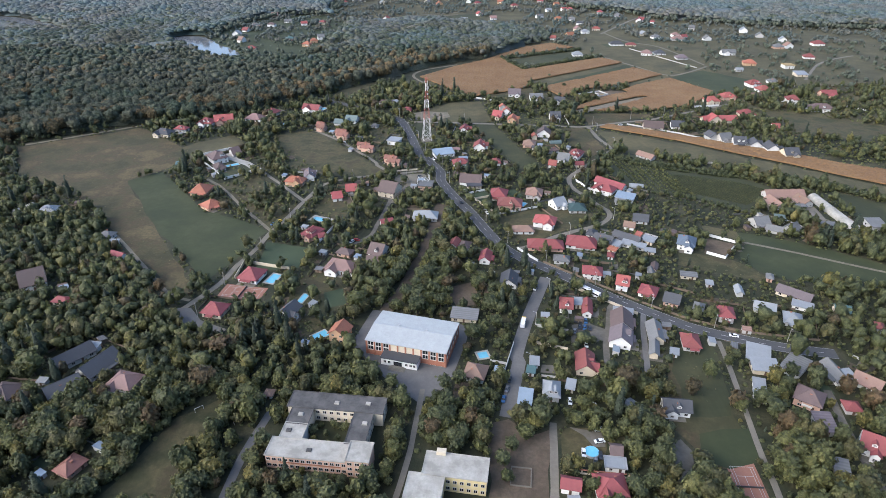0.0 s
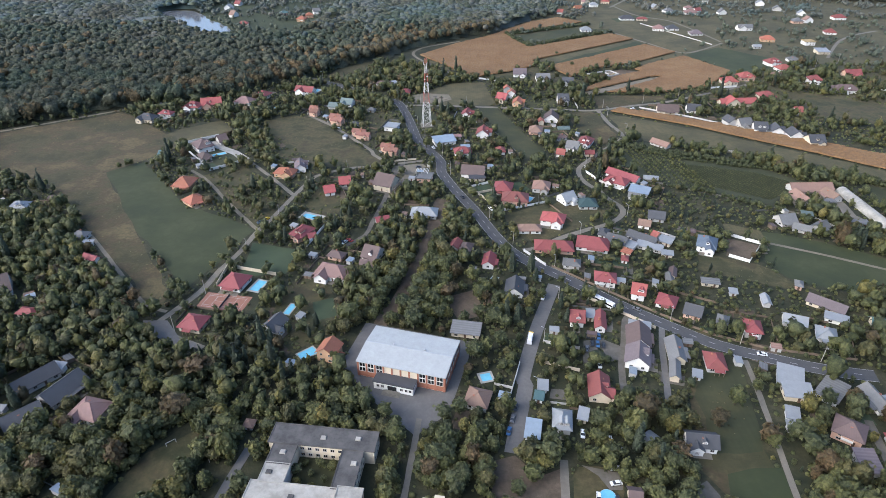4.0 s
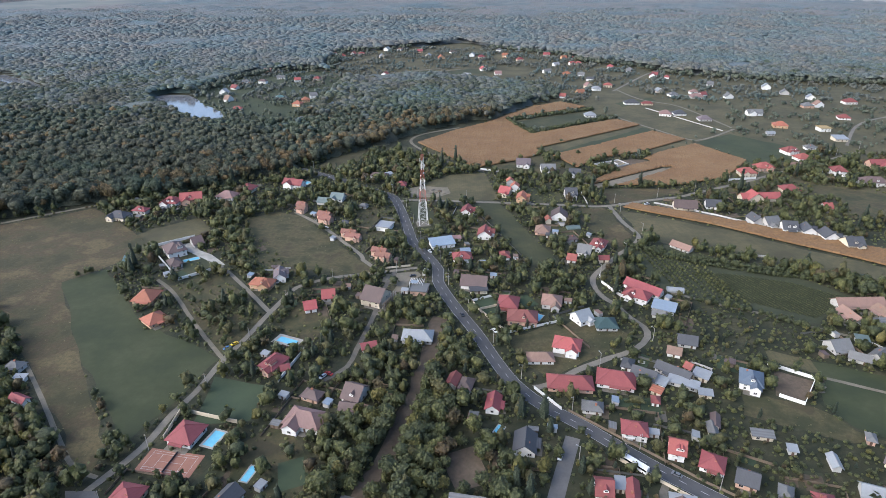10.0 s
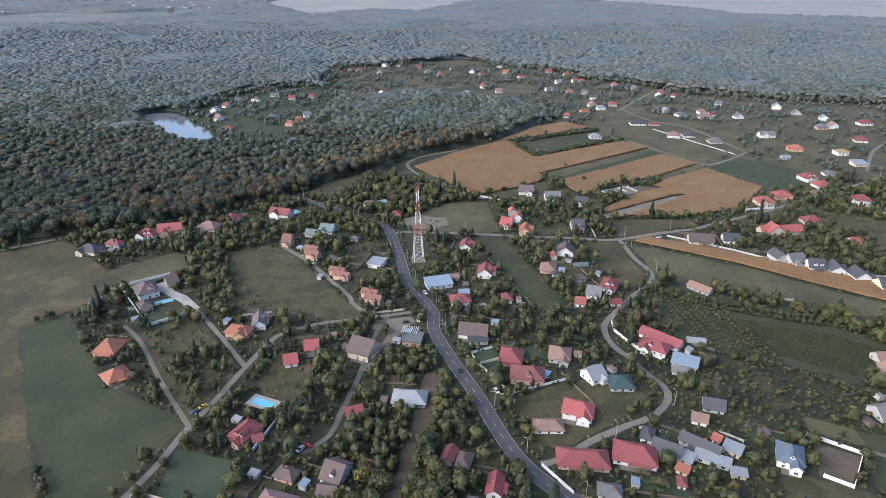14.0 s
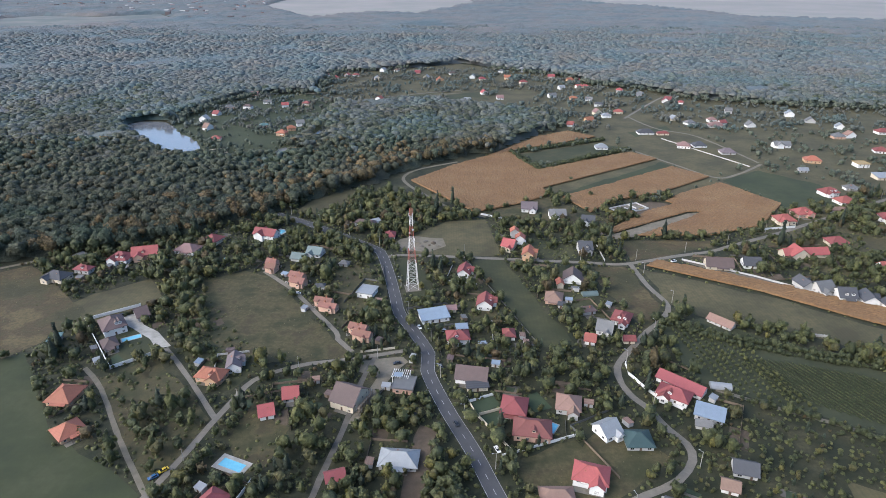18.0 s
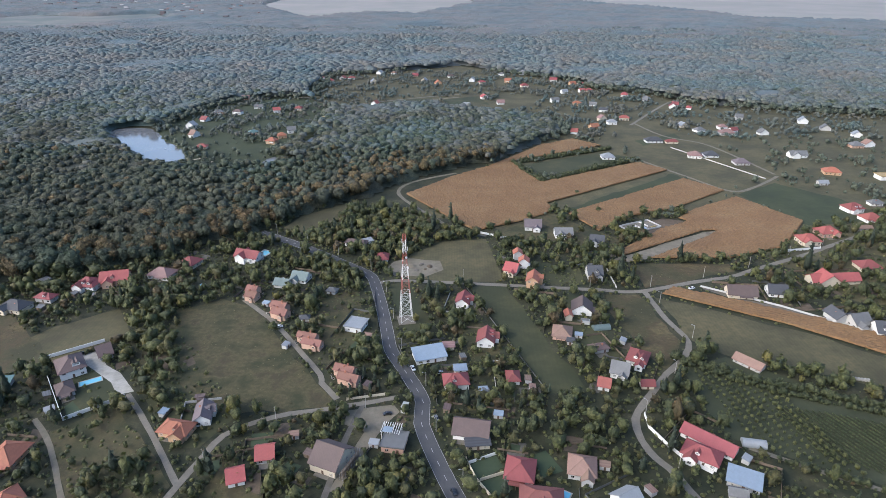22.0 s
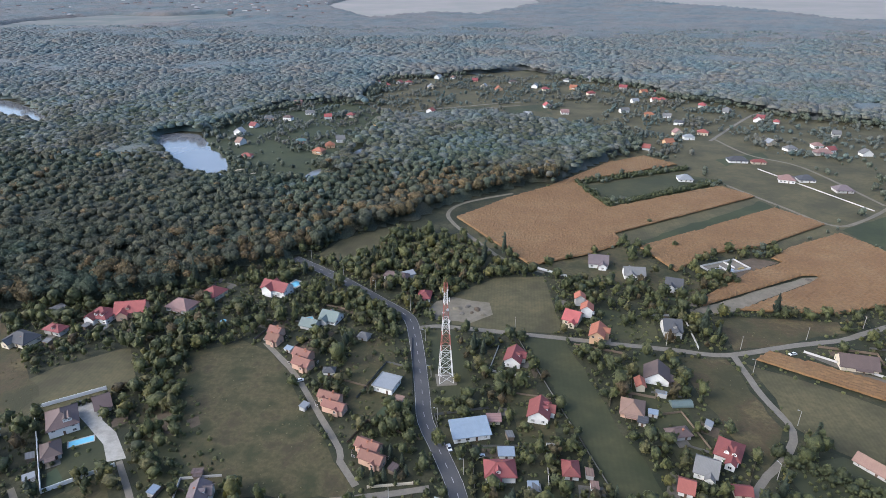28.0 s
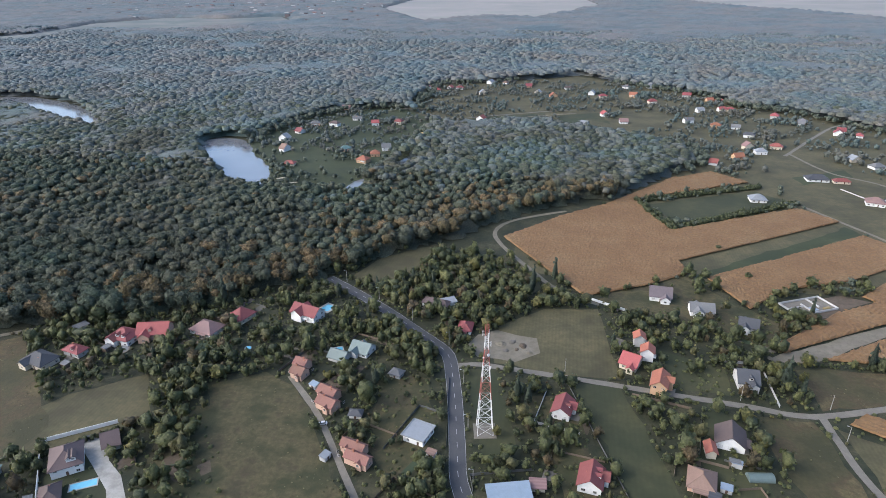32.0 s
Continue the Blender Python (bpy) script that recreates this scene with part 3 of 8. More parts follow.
field("garden_meadow", "rough*", [(35, 666), (93, 709), (112, 691), (144, 656), (130, 629), (106, 642), (66, 651)])
field("garden_meadow", "mid*", [(65, 618), (81, 611), (102, 603), (100, 580), (73, 581), (72, 604)])
field("fallow", "pale", [(-78, 1273), (-43, 1298), (-37, 1227), (-70, 1221)])
field("fallow", "green", [(-5, 1174), (39, 1196), (53, 1136), (12, 1112)])
field("fallow", "pale", [(39, 1185), (68, 1165), (88, 1127), (66, 1095), (52, 1126)])
field("fallow", "mid", [(-136, 1148), (-83, 1184), (-17, 1216), (-12, 1184), (-80, 1144), (-121, 1102)])
field("fallow", "pale", [(498, 1234), (548, 1257), (552, 1224), (485, 1180)])
field("fallow", "green", [(235, 953), (295, 988), (295, 964), (240, 931)])
field("copse_meadow", "mid", [(89, 852), (190, 904), (212, 876), (107, 807)])

# ---------------------------------------------------------------- houses
PITCH = {"h": 0.62, "g": 0.72, "s": 0.16}


def roof_solid(kind, w, d, h, over=0.75, thick=0.2):
    """A roof over w by d with its eaves at height h: hipped, gabled, single-pitched, vaulted or flat."""
    x, y = w / 2 + over, d / 2 + over
    e = h - over * 0.3
    if kind == "f":
        return joined(box(-x, -y, h, x, y, h + 0.25), box(-x, -y, h + 0.25, x, -y + 0.3, h + 0.55), box(-x, y - 0.3, h + 0.25, x, y, h + 0.55),
                      box(-x, -y + 0.3, h + 0.25, -x + 0.3, y - 0.3, h + 0.55), box(x - 0.3, -y + 0.3, h + 0.25, x, y - 0.3, h + 0.55))
    if kind == "s":
        r = h + d * PITCH["s"]
        lo = [(-x, -y, h - 0.05), (x, -y, h - 0.05), (x, y, r), (-x, y, r)]
    elif kind == "v":
        v, f = [], []
        n = 9
        for sx in (-x, x):
            for k in range(n):
                t = math.pi * k / (n - 1)
                v.append((sx, -math.cos(t) * y, 0.3 + math.sin(t) * h))
        for k in range(n - 1):
            f.append((k, k + 1, n + k + 1, n + k))
        f += [tuple(range(n)), tuple(range(2 * n - 1, n - 1, -1))]
        return v, f
    elif kind == "h":
        r = e + PITCH["h"] * y if y < x else e + PITCH["h"] * x
        if x >= y:
            ridge = [(-(x - y) - 0.15, 0, r), (x - y + 0.15, 0, r)]
        else:
            ridge = [(0, -(y - x) - 0.15, r), (0, y - x + 0.15, r)]
        base = [(-x, -y, e), (x, -y, e), (x, y, e), (-x, y, e)]
        low = [(a, b, c - thick) for a, b, c in base]
        v = low + base + ridge
        if x >= y:
            f = [(4, 5, 9, 8), (6, 7, 8, 9), (5, 6, 9), (7, 4, 8)]
        else:
            f = [(4, 5, 8), (6, 7, 9), (5, 6, 9, 8), (7, 4, 8, 9)]
        f += [(3, 2, 1, 0)] + [(k, (k + 1) % 4, 4 + (k + 1) % 4, 4 + k) for k in range(4)]
        return v, f
    if kind == "s":
        up = [(a, b, c + thick) for a, b, c in lo]
        v = lo + up
        return v, [(3, 2, 1, 0), (4, 5, 6, 7)] + [(k, (k + 1) % 4, 4 + (k + 1) % 4, 4 + k) for k in range(4)]
    # gable, ridge along x
    r = e + PITCH["g"] * y
    v = []
    for sx in (-x, x):
        v += [(sx, -y, e - thick), (sx, -y, e), (sx, 0, r), (sx, y, e), (sx, y, e - thick), (sx, 0, r - thick * 1.3)]
    f = [(1, 7, 8, 2), (2, 8, 9, 3), (0, 6, 7, 1), (3, 9, 10, 4), (0, 5, 11, 6), (5, 4, 10, 11), (0, 1, 2, 5), (5, 2, 3, 4), (6, 11, 8, 7), (11, 10, 9, 8)]
    return v, f


def ridge_tiles(kind, w, d, h, over=0.75):
    """The raised tiles along the ridge and hips of that roof."""
    x, y = w / 2 + over, d / 2 + over
    e = h - over * 0.3
    if kind == "g":
        r = e + PITCH["g"] * y
        return tube((-x, 0, r), (x, 0, r), 0.16, n=5)
    r = e + PITCH["h"] * min(x, y)
    a = max(x - y, 0) + 0.15 * (x >= y), max(y - x, 0) + 0.15 * (y > x)
    bars = [tube((-a[0], -a[1], r), (a[0], a[1], r), 0.16, n=5)]
    for sx in (-1, 1):
        for sy in (-1, 1):
            end = (a[0] * sx, 0, r) if x >= y else (0, a[1] * sy, r)
            bars.append(tube((x * sx, y * sy, e), end, 0.13, n=5))
    return joined(*bars)


def wall_solid(kind, w, d, h):
    """The body under that roof, with its gable ends."""
    x, y = w / 2, d / 2
    if kind == "s":
        r = h + d * PITCH["s"] - 0.05
        v = [(-x, -y, -0.3), (x, -y, -0.3), (x, y, -0.3), (-x, y, -0.3), (-x, -y, h), (x, -y, h), (x, y, r), (-x, y, r)]
        return v, box(0, 0, 0, 1, 1, 1)[1]
    if kind == "g":
        e, r = h - 0.05, h - 0.2 + PITCH["g"] * y
        v = []
        for sx in (-x, x):
            v += [(sx, -y, -0.3), (sx, -y, e), (sx, 0, r), (sx, y, e), (sx, y, -0.3)]
        return v, [(0, 1, 2, 3, 4), (9, 8, 7, 6, 5), (0, 5, 6, 1), (4, 3, 8, 9), (1, 6, 7, 2), (2, 7, 8, 3), (0, 4, 9, 5)]
    return box(-x, -y, -0.3, x, y, h + (0.02 if kind == "f" else 0.0))


def window_meshes(glazed):
    """A unit window, one by one metre, standing on the x axis and facing -y: a frame with two lights, and its pane."""
    xs, zs = (-0.5, -0.41, -0.035, 0.035, 0.41, 0.5), (0.0, 0.08, 0.92, 1.0)
    v = [(x, -0.06, z) for z in zs for x in xs]
    back = len(v)
    v += [(x, 0.0, z) for z in zs for x in xs]
    f, glass = [], []
    for j in range(3):
        for i in range(5):
            q = (j * 6 + i, j * 6 + i + 1, j * 6 + i + 7, j * 6 + i + 6)
            if j == 1 and i in (1, 3):
                glass.append(tuple(k + back for k in q))
                f += [(q[a], q[a] + back, q[(a + 1) % 4] + back, q[(a + 1) % 4]) for a in range(4)]
            else:
                f.append(q)
    ring = [k for k in range(6)] + [11, 17, 23] + [22, 21, 20, 19, 18] + [12, 6]
    f += [(ring[(k + 1) % len(ring)], ring[k], ring[k] + back, ring[(k + 1) % len(ring)] + back) for k in range(len(ring))]
    me = mesh_of("window", v, f + (glass if glazed else []), (M["frame"], M["glass"]))
    for k in range(len(f), len(me.polygons)):
        me.polygons[k].material_index = 1
    return me


WINDOW, WINDOW_FAR = window_meshes(False), window_meshes(True)
PANE = mesh_of("pane", *box(-0.41, -0.025, 0.08, 0.41, 0.0, 0.92), M["glass"])
DOOR = mesh_of("door", *joined(box(-0.5, -0.08, 0, 0.5, 0.02, 2.1), box(-0.6, -0.5, -0.3, 0.6, 0, 0)), M["door"])
POST = mesh_of("post", *box(-0.09, -0.09, -0.1, 0.09, 0.09, 2.3), M["timber"])
CHIMNEY = mesh_of("chimney", *joined(box(-0.35, -0.35, 0, 0.35, 0.35, 1.5), box(-0.45, -0.45, 1.5, 0.45, 0.45, 1.65)), M["brick"])
house_no = [0]
HOMES = []
ROOF_WORD = {"membrane": "pale felt", "zinc": "pale metal", "blue": "light blue metal", "teal": "dark teal metal", "tealgrey": "grey-green metal", "tealdark": "dark green metal", "slate": "dark grey tile",
             "grey": "grey tile", "bluegrey": "blue-grey tile", "ochre": "ochre", "red": "dark red tile", "scarlet": "bright red tile", "redbrown": "red-brown tile", "terra": "terracotta tile",
             "orange": "orange tile", "brown": "brown tile", "pinkbrown": "faded pink-brown tile", "mauve": "mauve-grey tile", "worn": "worn brick-coloured tile"}
WALL_WORD = {"cream": "cream", "white": "white", "ochre_wall": "ochre", "pink": "salmon", "greywall": "grey", "yellow_wall": "yellow"}


def house(x, y, rot, w, d, h, roof, kind, wall=None):
    house_no[0] += 1
    rng = random.Random(house_no[0] * 7 + 1)
    if kind == "G":
        w, d, rot = d, w, rot + 90
        kind = "g"
    small = w * d < 50 or h < 2.75
    h = h * 0.84 if h > 2.9 else h
    if wall is None:
        wall = rng.choice(["greywall", "cream", "white"]) if small else {"orange": "ochre_wall", "terra": "pink"}.get(roof) or rng.choice(["cream", "white", "white", "white", "white", "white", "pink", "greywall"])
    BLOCKED_RECTS.append((x, y, rot, w + 1, d + 1))
    if not small and y < 660:
        HOMES.append((x, y, rot, w, d))
    shape = {"h": "hipped", "g": "gabled", "x": "cross-gabled", "s": "single-pitched", "f": "flat", "v": "vaulted"}[kind]
    name = "shed" if small and kind in "sv" else "house"
    floors = "two-storey" if h >= 3.4 else "single-storey"
    ob = thing(name, x, y, 0, rot, "%s %s with %s walls and a %s %s roof" % (floors, name, WALL_WORD[wall], shape, ROOF_WORD[roof]), name)
    if kind == "x" and roof == "terra":
        for side in (-1, 1):
            m = pose(side * w * 0.17, -side * d * 0.23, 0)
            part("wall", mesh_of("wall", *wall_solid("g", w * 0.66, d * 0.46, h), M[wall]), ob, at=m)
            top = part("roof", mesh_of("roof", *roof_solid("g", w * 0.66, d * 0.46, h, 0.5), M[roof]), ob, at=m)
            part("ridge_tiles", mesh_of("ridge_tiles", *ridge_tiles("g", w * 0.66, d * 0.46, h, 0.5), M[roof]), top)
            bay = part("bay", mesh_of("bay", *wall_solid("g", d * 0.2, w * 0.18, h - 0.3), M[wall]), ob, at=pose(side * w * 0.3, -side * d * 0.23 - d * 0.22, 0, 0, 0, 90))
            part("bay_roof", mesh_of("bay_roof", *roof_solid("g", d * 0.2, w * 0.18, h - 0.3, 0.3), M[roof]), bay)
            part("window", WINDOW_FAR, bay, at=pose(-d * 0.1, 0, 1.9, 0, 0, -90) @ Matrix.Diagonal((1.3, 1, 1.3, 1)))
            part("chimney", CHIMNEY, ob, at=pose(side * w * 0.05, -side * d * 0.23, h + 1.6))
    elif kind == "x":
        part("wall", mesh_of("wall", *wall_solid("g", w, d * 0.7, h), M[wall]), ob)
        part("roof", mesh_of("roof", *roof_solid("g", w, d * 0.7, h), M[roof]), ob)
        m = pose(-w * 0.18, -d * 0.12, 0, 0, 0, 90)
        part("wing_wall", mesh_of("wall", *wall_solid("g", d * 0.78, w * 0.42, h + 0.3), M[wall]), ob, at=m)
        part("wing_roof", mesh_of("roof", *roof_solid("g", d * 0.78, w * 0.42, h + 0.3), M[roof]), ob, at=m)
    else:
        if kind != "v":
            part("wall", mesh_of("wall", *wall_solid(kind, w, d, h), M[wall]), ob)
        top = part("roof", mesh_of("roof", *roof_solid(kind, w, d, h), M[roof]), ob)
    if kind == "v":
        return ob
    if not small and kind in "gh" and y < 760:
        part("ridge_tiles", mesh_of("ridge_tiles", *ridge_tiles(kind, w, d, h), M[roof]), ob)
        lot = random.Random(house_no[0] * 13 + 5)
        if w * d > 75 and h > 3.25 and lot.random() < 0.65 and w >= 7 and max(w, d) < 1.7 * min(w, d):
            # a wing with its own gable towards the front
            ww, out, hh = w * lot.uniform(0.36, 0.48), d * lot.uniform(0.2, 0.32), h - 0.25
            m = pose(lot.choice((-1, 1)) * w * 0.22, -d / 2 - out / 2 + d * 0.18, 0, 0, 0, 90)
            wing = part("wing", mesh_of("wall", *wall_solid("g", out + d * 0.36, ww, hh), M[wall]), ob, at=m)
            part("wing_roof", mesh_of("roof", *roof_solid("g", out + d * 0.36, ww, hh, 0.5), M[roof]), wing)
            part("ridge_tiles", mesh_of("ridge_tiles", *ridge_tiles("g", out + d * 0.36, ww, hh, 0.5), M[roof]), wing)
            part("window", WINDOW_FAR, wing, at=pose(-(out + d * 0.36) / 2, 0, 0.9, 0, 0, -90) @ Matrix.Diagonal((1.6, 1, 1.3, 1)))
        elif w * d > 60 and lot.random() < 0.6:
            # a lean-to porch on posts
            pw, pd = w * lot.uniform(0.4, 0.7), lot.uniform(2.0, 3.0)
            px = lot.uniform(-0.12, 0.12) * w
            porch = part("porch_roof", mesh_of("porch_roof", *joined(([(px - pw / 2, -d / 2 - pd, 2.25), (px + pw / 2, -d / 2 - pd, 2.25), (px + pw / 2, -d / 2, 2.75), (px - pw / 2, -d / 2, 2.75), (px - pw / 2, -d / 2 - pd, 2.4), (px + pw / 2, -d / 2 - pd, 2.4), (px + pw / 2, -d / 2, 2.9), (px - pw / 2, -d / 2, 2.9)], box(0, 0, 0, 1, 1, 1)[1])), M[roof]), ob)
            for k in range(3):
                part("post", POST, porch, at=pose(px - pw / 2 + 0.25 + k * (pw - 0.5) / 2, -d / 2 - pd + 0.25, 0))
        if h > 3.4 and lot.random() < 0.45:
            # a dormer or two in the front slope
            for k in range(lot.choice((1, 1, 2))):
                px = w * (lot.uniform(-0.12, 0.12) if k == 0 else 0.26)
                dz = h + PITCH[kind] * d * 0.16
                dorm = part("dormer", mesh_of("dormer", *wall_solid("g", d * 0.36, 1.9, 1.2), M[wall]), ob, at=pose(px, -d * 0.24, dz - 0.2, 0, 0, 90))
                part("dormer_roof", mesh_of("dormer_roof", *roof_solid("g", d * 0.36, 1.9, 1.2, 0.25, 0.12), M[roof]), dorm)
                part("window", WINDOW_FAR, dorm, at=pose(-d * 0.18, 0, 0.25, 0, 0, -90) @ Matrix.Diagonal((1.2, 1, 0.9, 1)))
        if lot.random() < 0.5:
            # paved terrace at the foot of the wall
            tw, td = w * lot.uniform(0.5, 1.0), lot.uniform(2.0, 4.5)
            part("terrace", mesh_of("terrace", *box(-tw / 2, -d / 2 - td, -0.1, tw / 2, -d / 2, 0.16), M["concrete"]), ob)
    if not small and kind in "ghx":
        part("chimney", CHIMNEY, ob, at=pose(rng.uniform(-0.25, 0.25) * w, rng.choice((-1, 1)) * d * 0.18, h + 0.6))
    # windows on the four sides, floor by floor
    depth = d * (0.7 if kind == "x" else 1)
    for sx, sy, turn, run in ((0, -1, 0, w), (1, 0, 90, depth), (0, 1, 180, w), (-1, 0, -90, depth)):
        if (small and (sx or sy > 0)) or (sy > 0 and y > 450) or (y > 700 and sx):
            continue
        count = max(1, min(4, int(run / 3.4)))
        for floor in range(2 if h >= 3.9 else 1):
            zf = (0.6, h - 1.55)[floor] if h >= 3.9 else max(0.4, min(0.9, h - 2.0))
            for k in range(count):
                along = (k + 0.5) / count * run - run / 2
                if floor == 0 and sy == -1 and k == count // 2:
                    part("door", DOOR, ob, at=pose(along, -depth / 2, 0.02))
                    continue
                if rng.random() < 0.15:
                    continue
                ww, hh = rng.choice((1.2, 1.5, 1.8)), 1.3
                px, py = (along * (1 if sy < 0 else -1), sy * depth / 2) if sy else (sx * w / 2, along * sx)
                win = part("window", WINDOW if y < 400 else WINDOW_FAR, ob, at=pose(px, py, zf, 0, 0, turn) @ Matrix.Diagonal((ww, 1, min(hh, h - 0.5 - zf if h < 3.9 else 1.2), 1)))
                if y < 400:
                    part("pane", PANE, win)
    if h >= 3.9 and kind in "ghx" and rng.random() < 0.6:
        bw = min(4.0, w * 0.4)
        part("balcony", mesh_of("balcony", *joined(box(-bw / 2, -1.3, 2.2, bw / 2, 0, 2.36), box(-bw / 2, -1.3, 2.36, bw / 2, -1.2, 3.2), box(-bw / 2, -1.2, 2.36, -bw / 2 + 0.1, 0, 3.2), box(bw / 2 - 0.1, -1.2, 2.36, bw / 2, 0, 3.2)), M["white"]),
             ob, at=pose(rng.uniform(-0.2, 0.2) * w, -depth / 2, 0))
    return ob
house(25.6, 320.8, -11, 5.9, 10.2, 2.9, "red", "G")
house(65.2, 270.5, -8, 6.1, 9.1, 4.1, "red", "g")
house(75.9, 267.8, -10, 4.3, 12.1, 3.7, "red", "G")
house(91.2, 256.1, 78, 13.0, 10.0, 3.6, "brown", "g")
house(87.2, 241.9, 73, 10.9, 10.0, 4.4, "mauve", "g", "white")
house(94.0, 264.6, -14, 9.0, 3.5, 3.3, "zinc", "s")
house(72.2, 272.7, -8, 3.0, 5.0, 3.3, "zinc", "s")
house(105.6, 247.1, -8, 6.6, 14.0, 3.3, "grey", "G")
house(120.7, 239.7, -9, 7.5, 10.2, 3.7, "red", "h")
house(85.9, 302.9, -12, 10.2, 8.3, 4.9, "red", "h")
house(100.6, 291.8, -18, 6.2, 9.2, 4.9, "scarlet", "g")
house(113.0, 284.5, -28, 8.6, 9.2, 3.3, "red", "h")
house(123.3, 275.8, -27, 7.5, 8.3, 3.7, "slate", "g")
house(135.3, 269.1, -27, 4.3, 6.4, 3.3, "grey", "h")
house(146.6, 262.3, -14, 6.9, 9.2, 4.9, "red", "h")
house(169.9, 269.2, -21, 9.7, 7.3, 2.5, "zinc", "g")
house(179.8, 258.7, -23, 7.8, 9.2, 2.9, "zinc", "h")
house(66.0, 223.0, -8, 8.0, 12.1, 4.1, "red", "G")
house(47.7, 205.0, -9, 6.5, 9.6, 4.1, "zinc", "h")
house(35.7, 200.4, -12, 4.9, 7.8, 2.5, "blue", "s")
house(56.7, 208.3, -18, 3.0, 5.1, 2.5, "zinc", "s")
house(40.4, 218.5, -14, 3.0, 3.5, 2.3, "teal", "s")
house(42.7, 224.6, -9, 3.4, 4.5, 2.3, "zinc", "s")
house(99.0, 195.2, -7, 10.8, 7.3, 4.1, "slate", "g")
house(148.3, 221.4, -9, 10.6, 7.3, 3.3, "zinc", "s")
house(149.1, 229.8, -23, 9.4, 10.2, 3.3, "zinc", "s")
house(162.6, 221.6, -48, 8.2, 11.5, 3.3, "grey", "s")
house(158.2, 200.4, -37, 10.1, 10.0, 4.9, "brown", "h", "pink")
house(101.3, 234.1, -16, 3.6, 10.2, 2.9, "grey", "G")
house(110.3, 231.8, -18, 3.0, 3.5, 2.3, "zinc", "s")
house(11.3, 261.5, -10, 12.8, 7.3, 2.5, "grey", "s")
house(15.0, 217.0, -17, 8.8, 9.2, 3.7, "worn", "h")
house(37.4, 295.1, -10, 8.8, 11.2, 3.3, "slate", "G")
house(7.1, 337.7, -18, 4.8, 8.3, 3.3, "red", "G")
house(13.5, 334.7, -16, 5.5, 8.3, 2.9, "brown", "h")
house(63.8, 336.4, -5, 21.1, 10.2, 3.3, "red", "h")
house(86.8, 339.4, -15, 17.5, 12.1, 3.3, "red", "h")
house(152.2, 338.4, -24, 9.7, 12.1, 4.9, "bluegrey", "h")
house(149.6, 292.6, -12, 3.0, 3.2, 2.3, "zinc", "s")
house(163.2, 285.3, -11, 3.2, 7.3, 2.5, "zinc", "G")
house(120.5, 304.2, -8, 3.3, 7.3, 2.5, "grey", "G")
house(141.0, 301.3, -11, 8.2, 3.5, 2.3, "grey", "s")
house(191.0, 270.8, -29, 9.2, 4.5, 2.3, "zinc", "s")
house(-109.1, 300.1, -15, 11.4, 12.0, 3.7, "red", "h")
house(-119.1, 265.8, -12, 10.5, 9.8, 3.7, "red", "h")
house(-79.9, 263.7, -25, 7.6, 10.1, 4.5, "slate", "G")
house(-50.6, 244.8, -17, 8.4, 8.2, 6.1, "orange", "G")
house(-59.1, 309.3, -16, 16.6, 11.1, 4.1, "pinkbrown", "h")
house(-59.7, 326.4, -21, 8.5, 5.9, 3.3, "brown", "h")
house(-39.3, 327.3, -21, 8.4, 11.8, 4.1, "brown", "g")
house(-41.4, 317.7, -9, 6.9, 5.4, 3.3, "brown", "g")
house(-196.1, 322.4, -24, 8.9, 3.7, 2.9, "red", "g")
house(-173.6, 227.3, 52, 16.7, 8.5, 3.6, "slate", "g", "greywall")
house(-158.8, 221.4, 65, 16.6, 10.0, 3.6, "slate", "g", "greywall")
house(-168.0, 234.8, -9, 5.6, 3.2, 2.9, "zinc", "s")
house(-167.1, 206.1, 45, 13.3, 8.5, 3.6, "slate", "g", "white")
house(-141.2, 209.4, -14, 11.8, 10.0, 4.4, "pinkbrown", "h", "white")
house(-75.7, 203.4, -8, 3.1, 3.2, 2.3, "worn", "h")
house(-203.9, 274.0, -9, 8.6, 4.8, 3.3, "red", "h")
house(-178.4, 418.0, -5, 12.0, 13.3, 2.9, "orange", "h")
house(-162.9, 392.8, 50, 10.8, 10.9, 3.3, "orange", "h")
house(-112.4, 434.6, -11, 13.8, 8.5, 4.1, "orange", "h")
house(-103.8, 444.6, 12, 7.1, 11.6, 4.5, "mauve", "G")
house(-212.9, 467.9, 11, 5.7, 6.4, 2.3, "teal", "s")
house(-68.3, 420.2, 11, 7.0, 9.1, 3.3, "scarlet", "g")
house(-77.0, 407.0, 19, 6.4, 8.5, 3.3, "scarlet", "g")
house(-39.0, 416.7, -23, 12.5, 14.7, 5.3, "brown", "g")
house(-13.2, 427.3, -9, 9.7, 9.8, 4.1, "grey", "f")
house(-114.6, 561.2, -18, 10.9, 14.2, 4.5, "terra", "x")
house(-91.8, 540.3, -22, 15.2, 14.1, 4.5, "terra", "x")
house(-66.8, 507.1, -17, 16.7, 11.2, 4.5, "terra", "x")
house(-41.4, 475.8, -21, 16.0, 12.1, 4.5, "terra", "x")
house(-255.3, 543.5, -15, 15.3, 10.4, 4.1, "slate", "h")
house(-243.3, 554.8, -12, 11.3, 6.4, 4.1, "red", "h")
house(-225.6, 572.2, -7, 13.6, 11.6, 4.9, "red", "h")
house(-211.7, 580.1, 15, 16.7, 11.6, 4.9, "scarlet", "g")
house(-184.2, 589.0, -14, 15.5, 11.6, 3.7, "pinkbrown", "h")
house(-171.7, 606.0, -19, 11.6, 11.6, 4.1, "red", "h")
house(-132.7, 614.5, -17, 17.4, 14.2, 5.7, "red", "x")
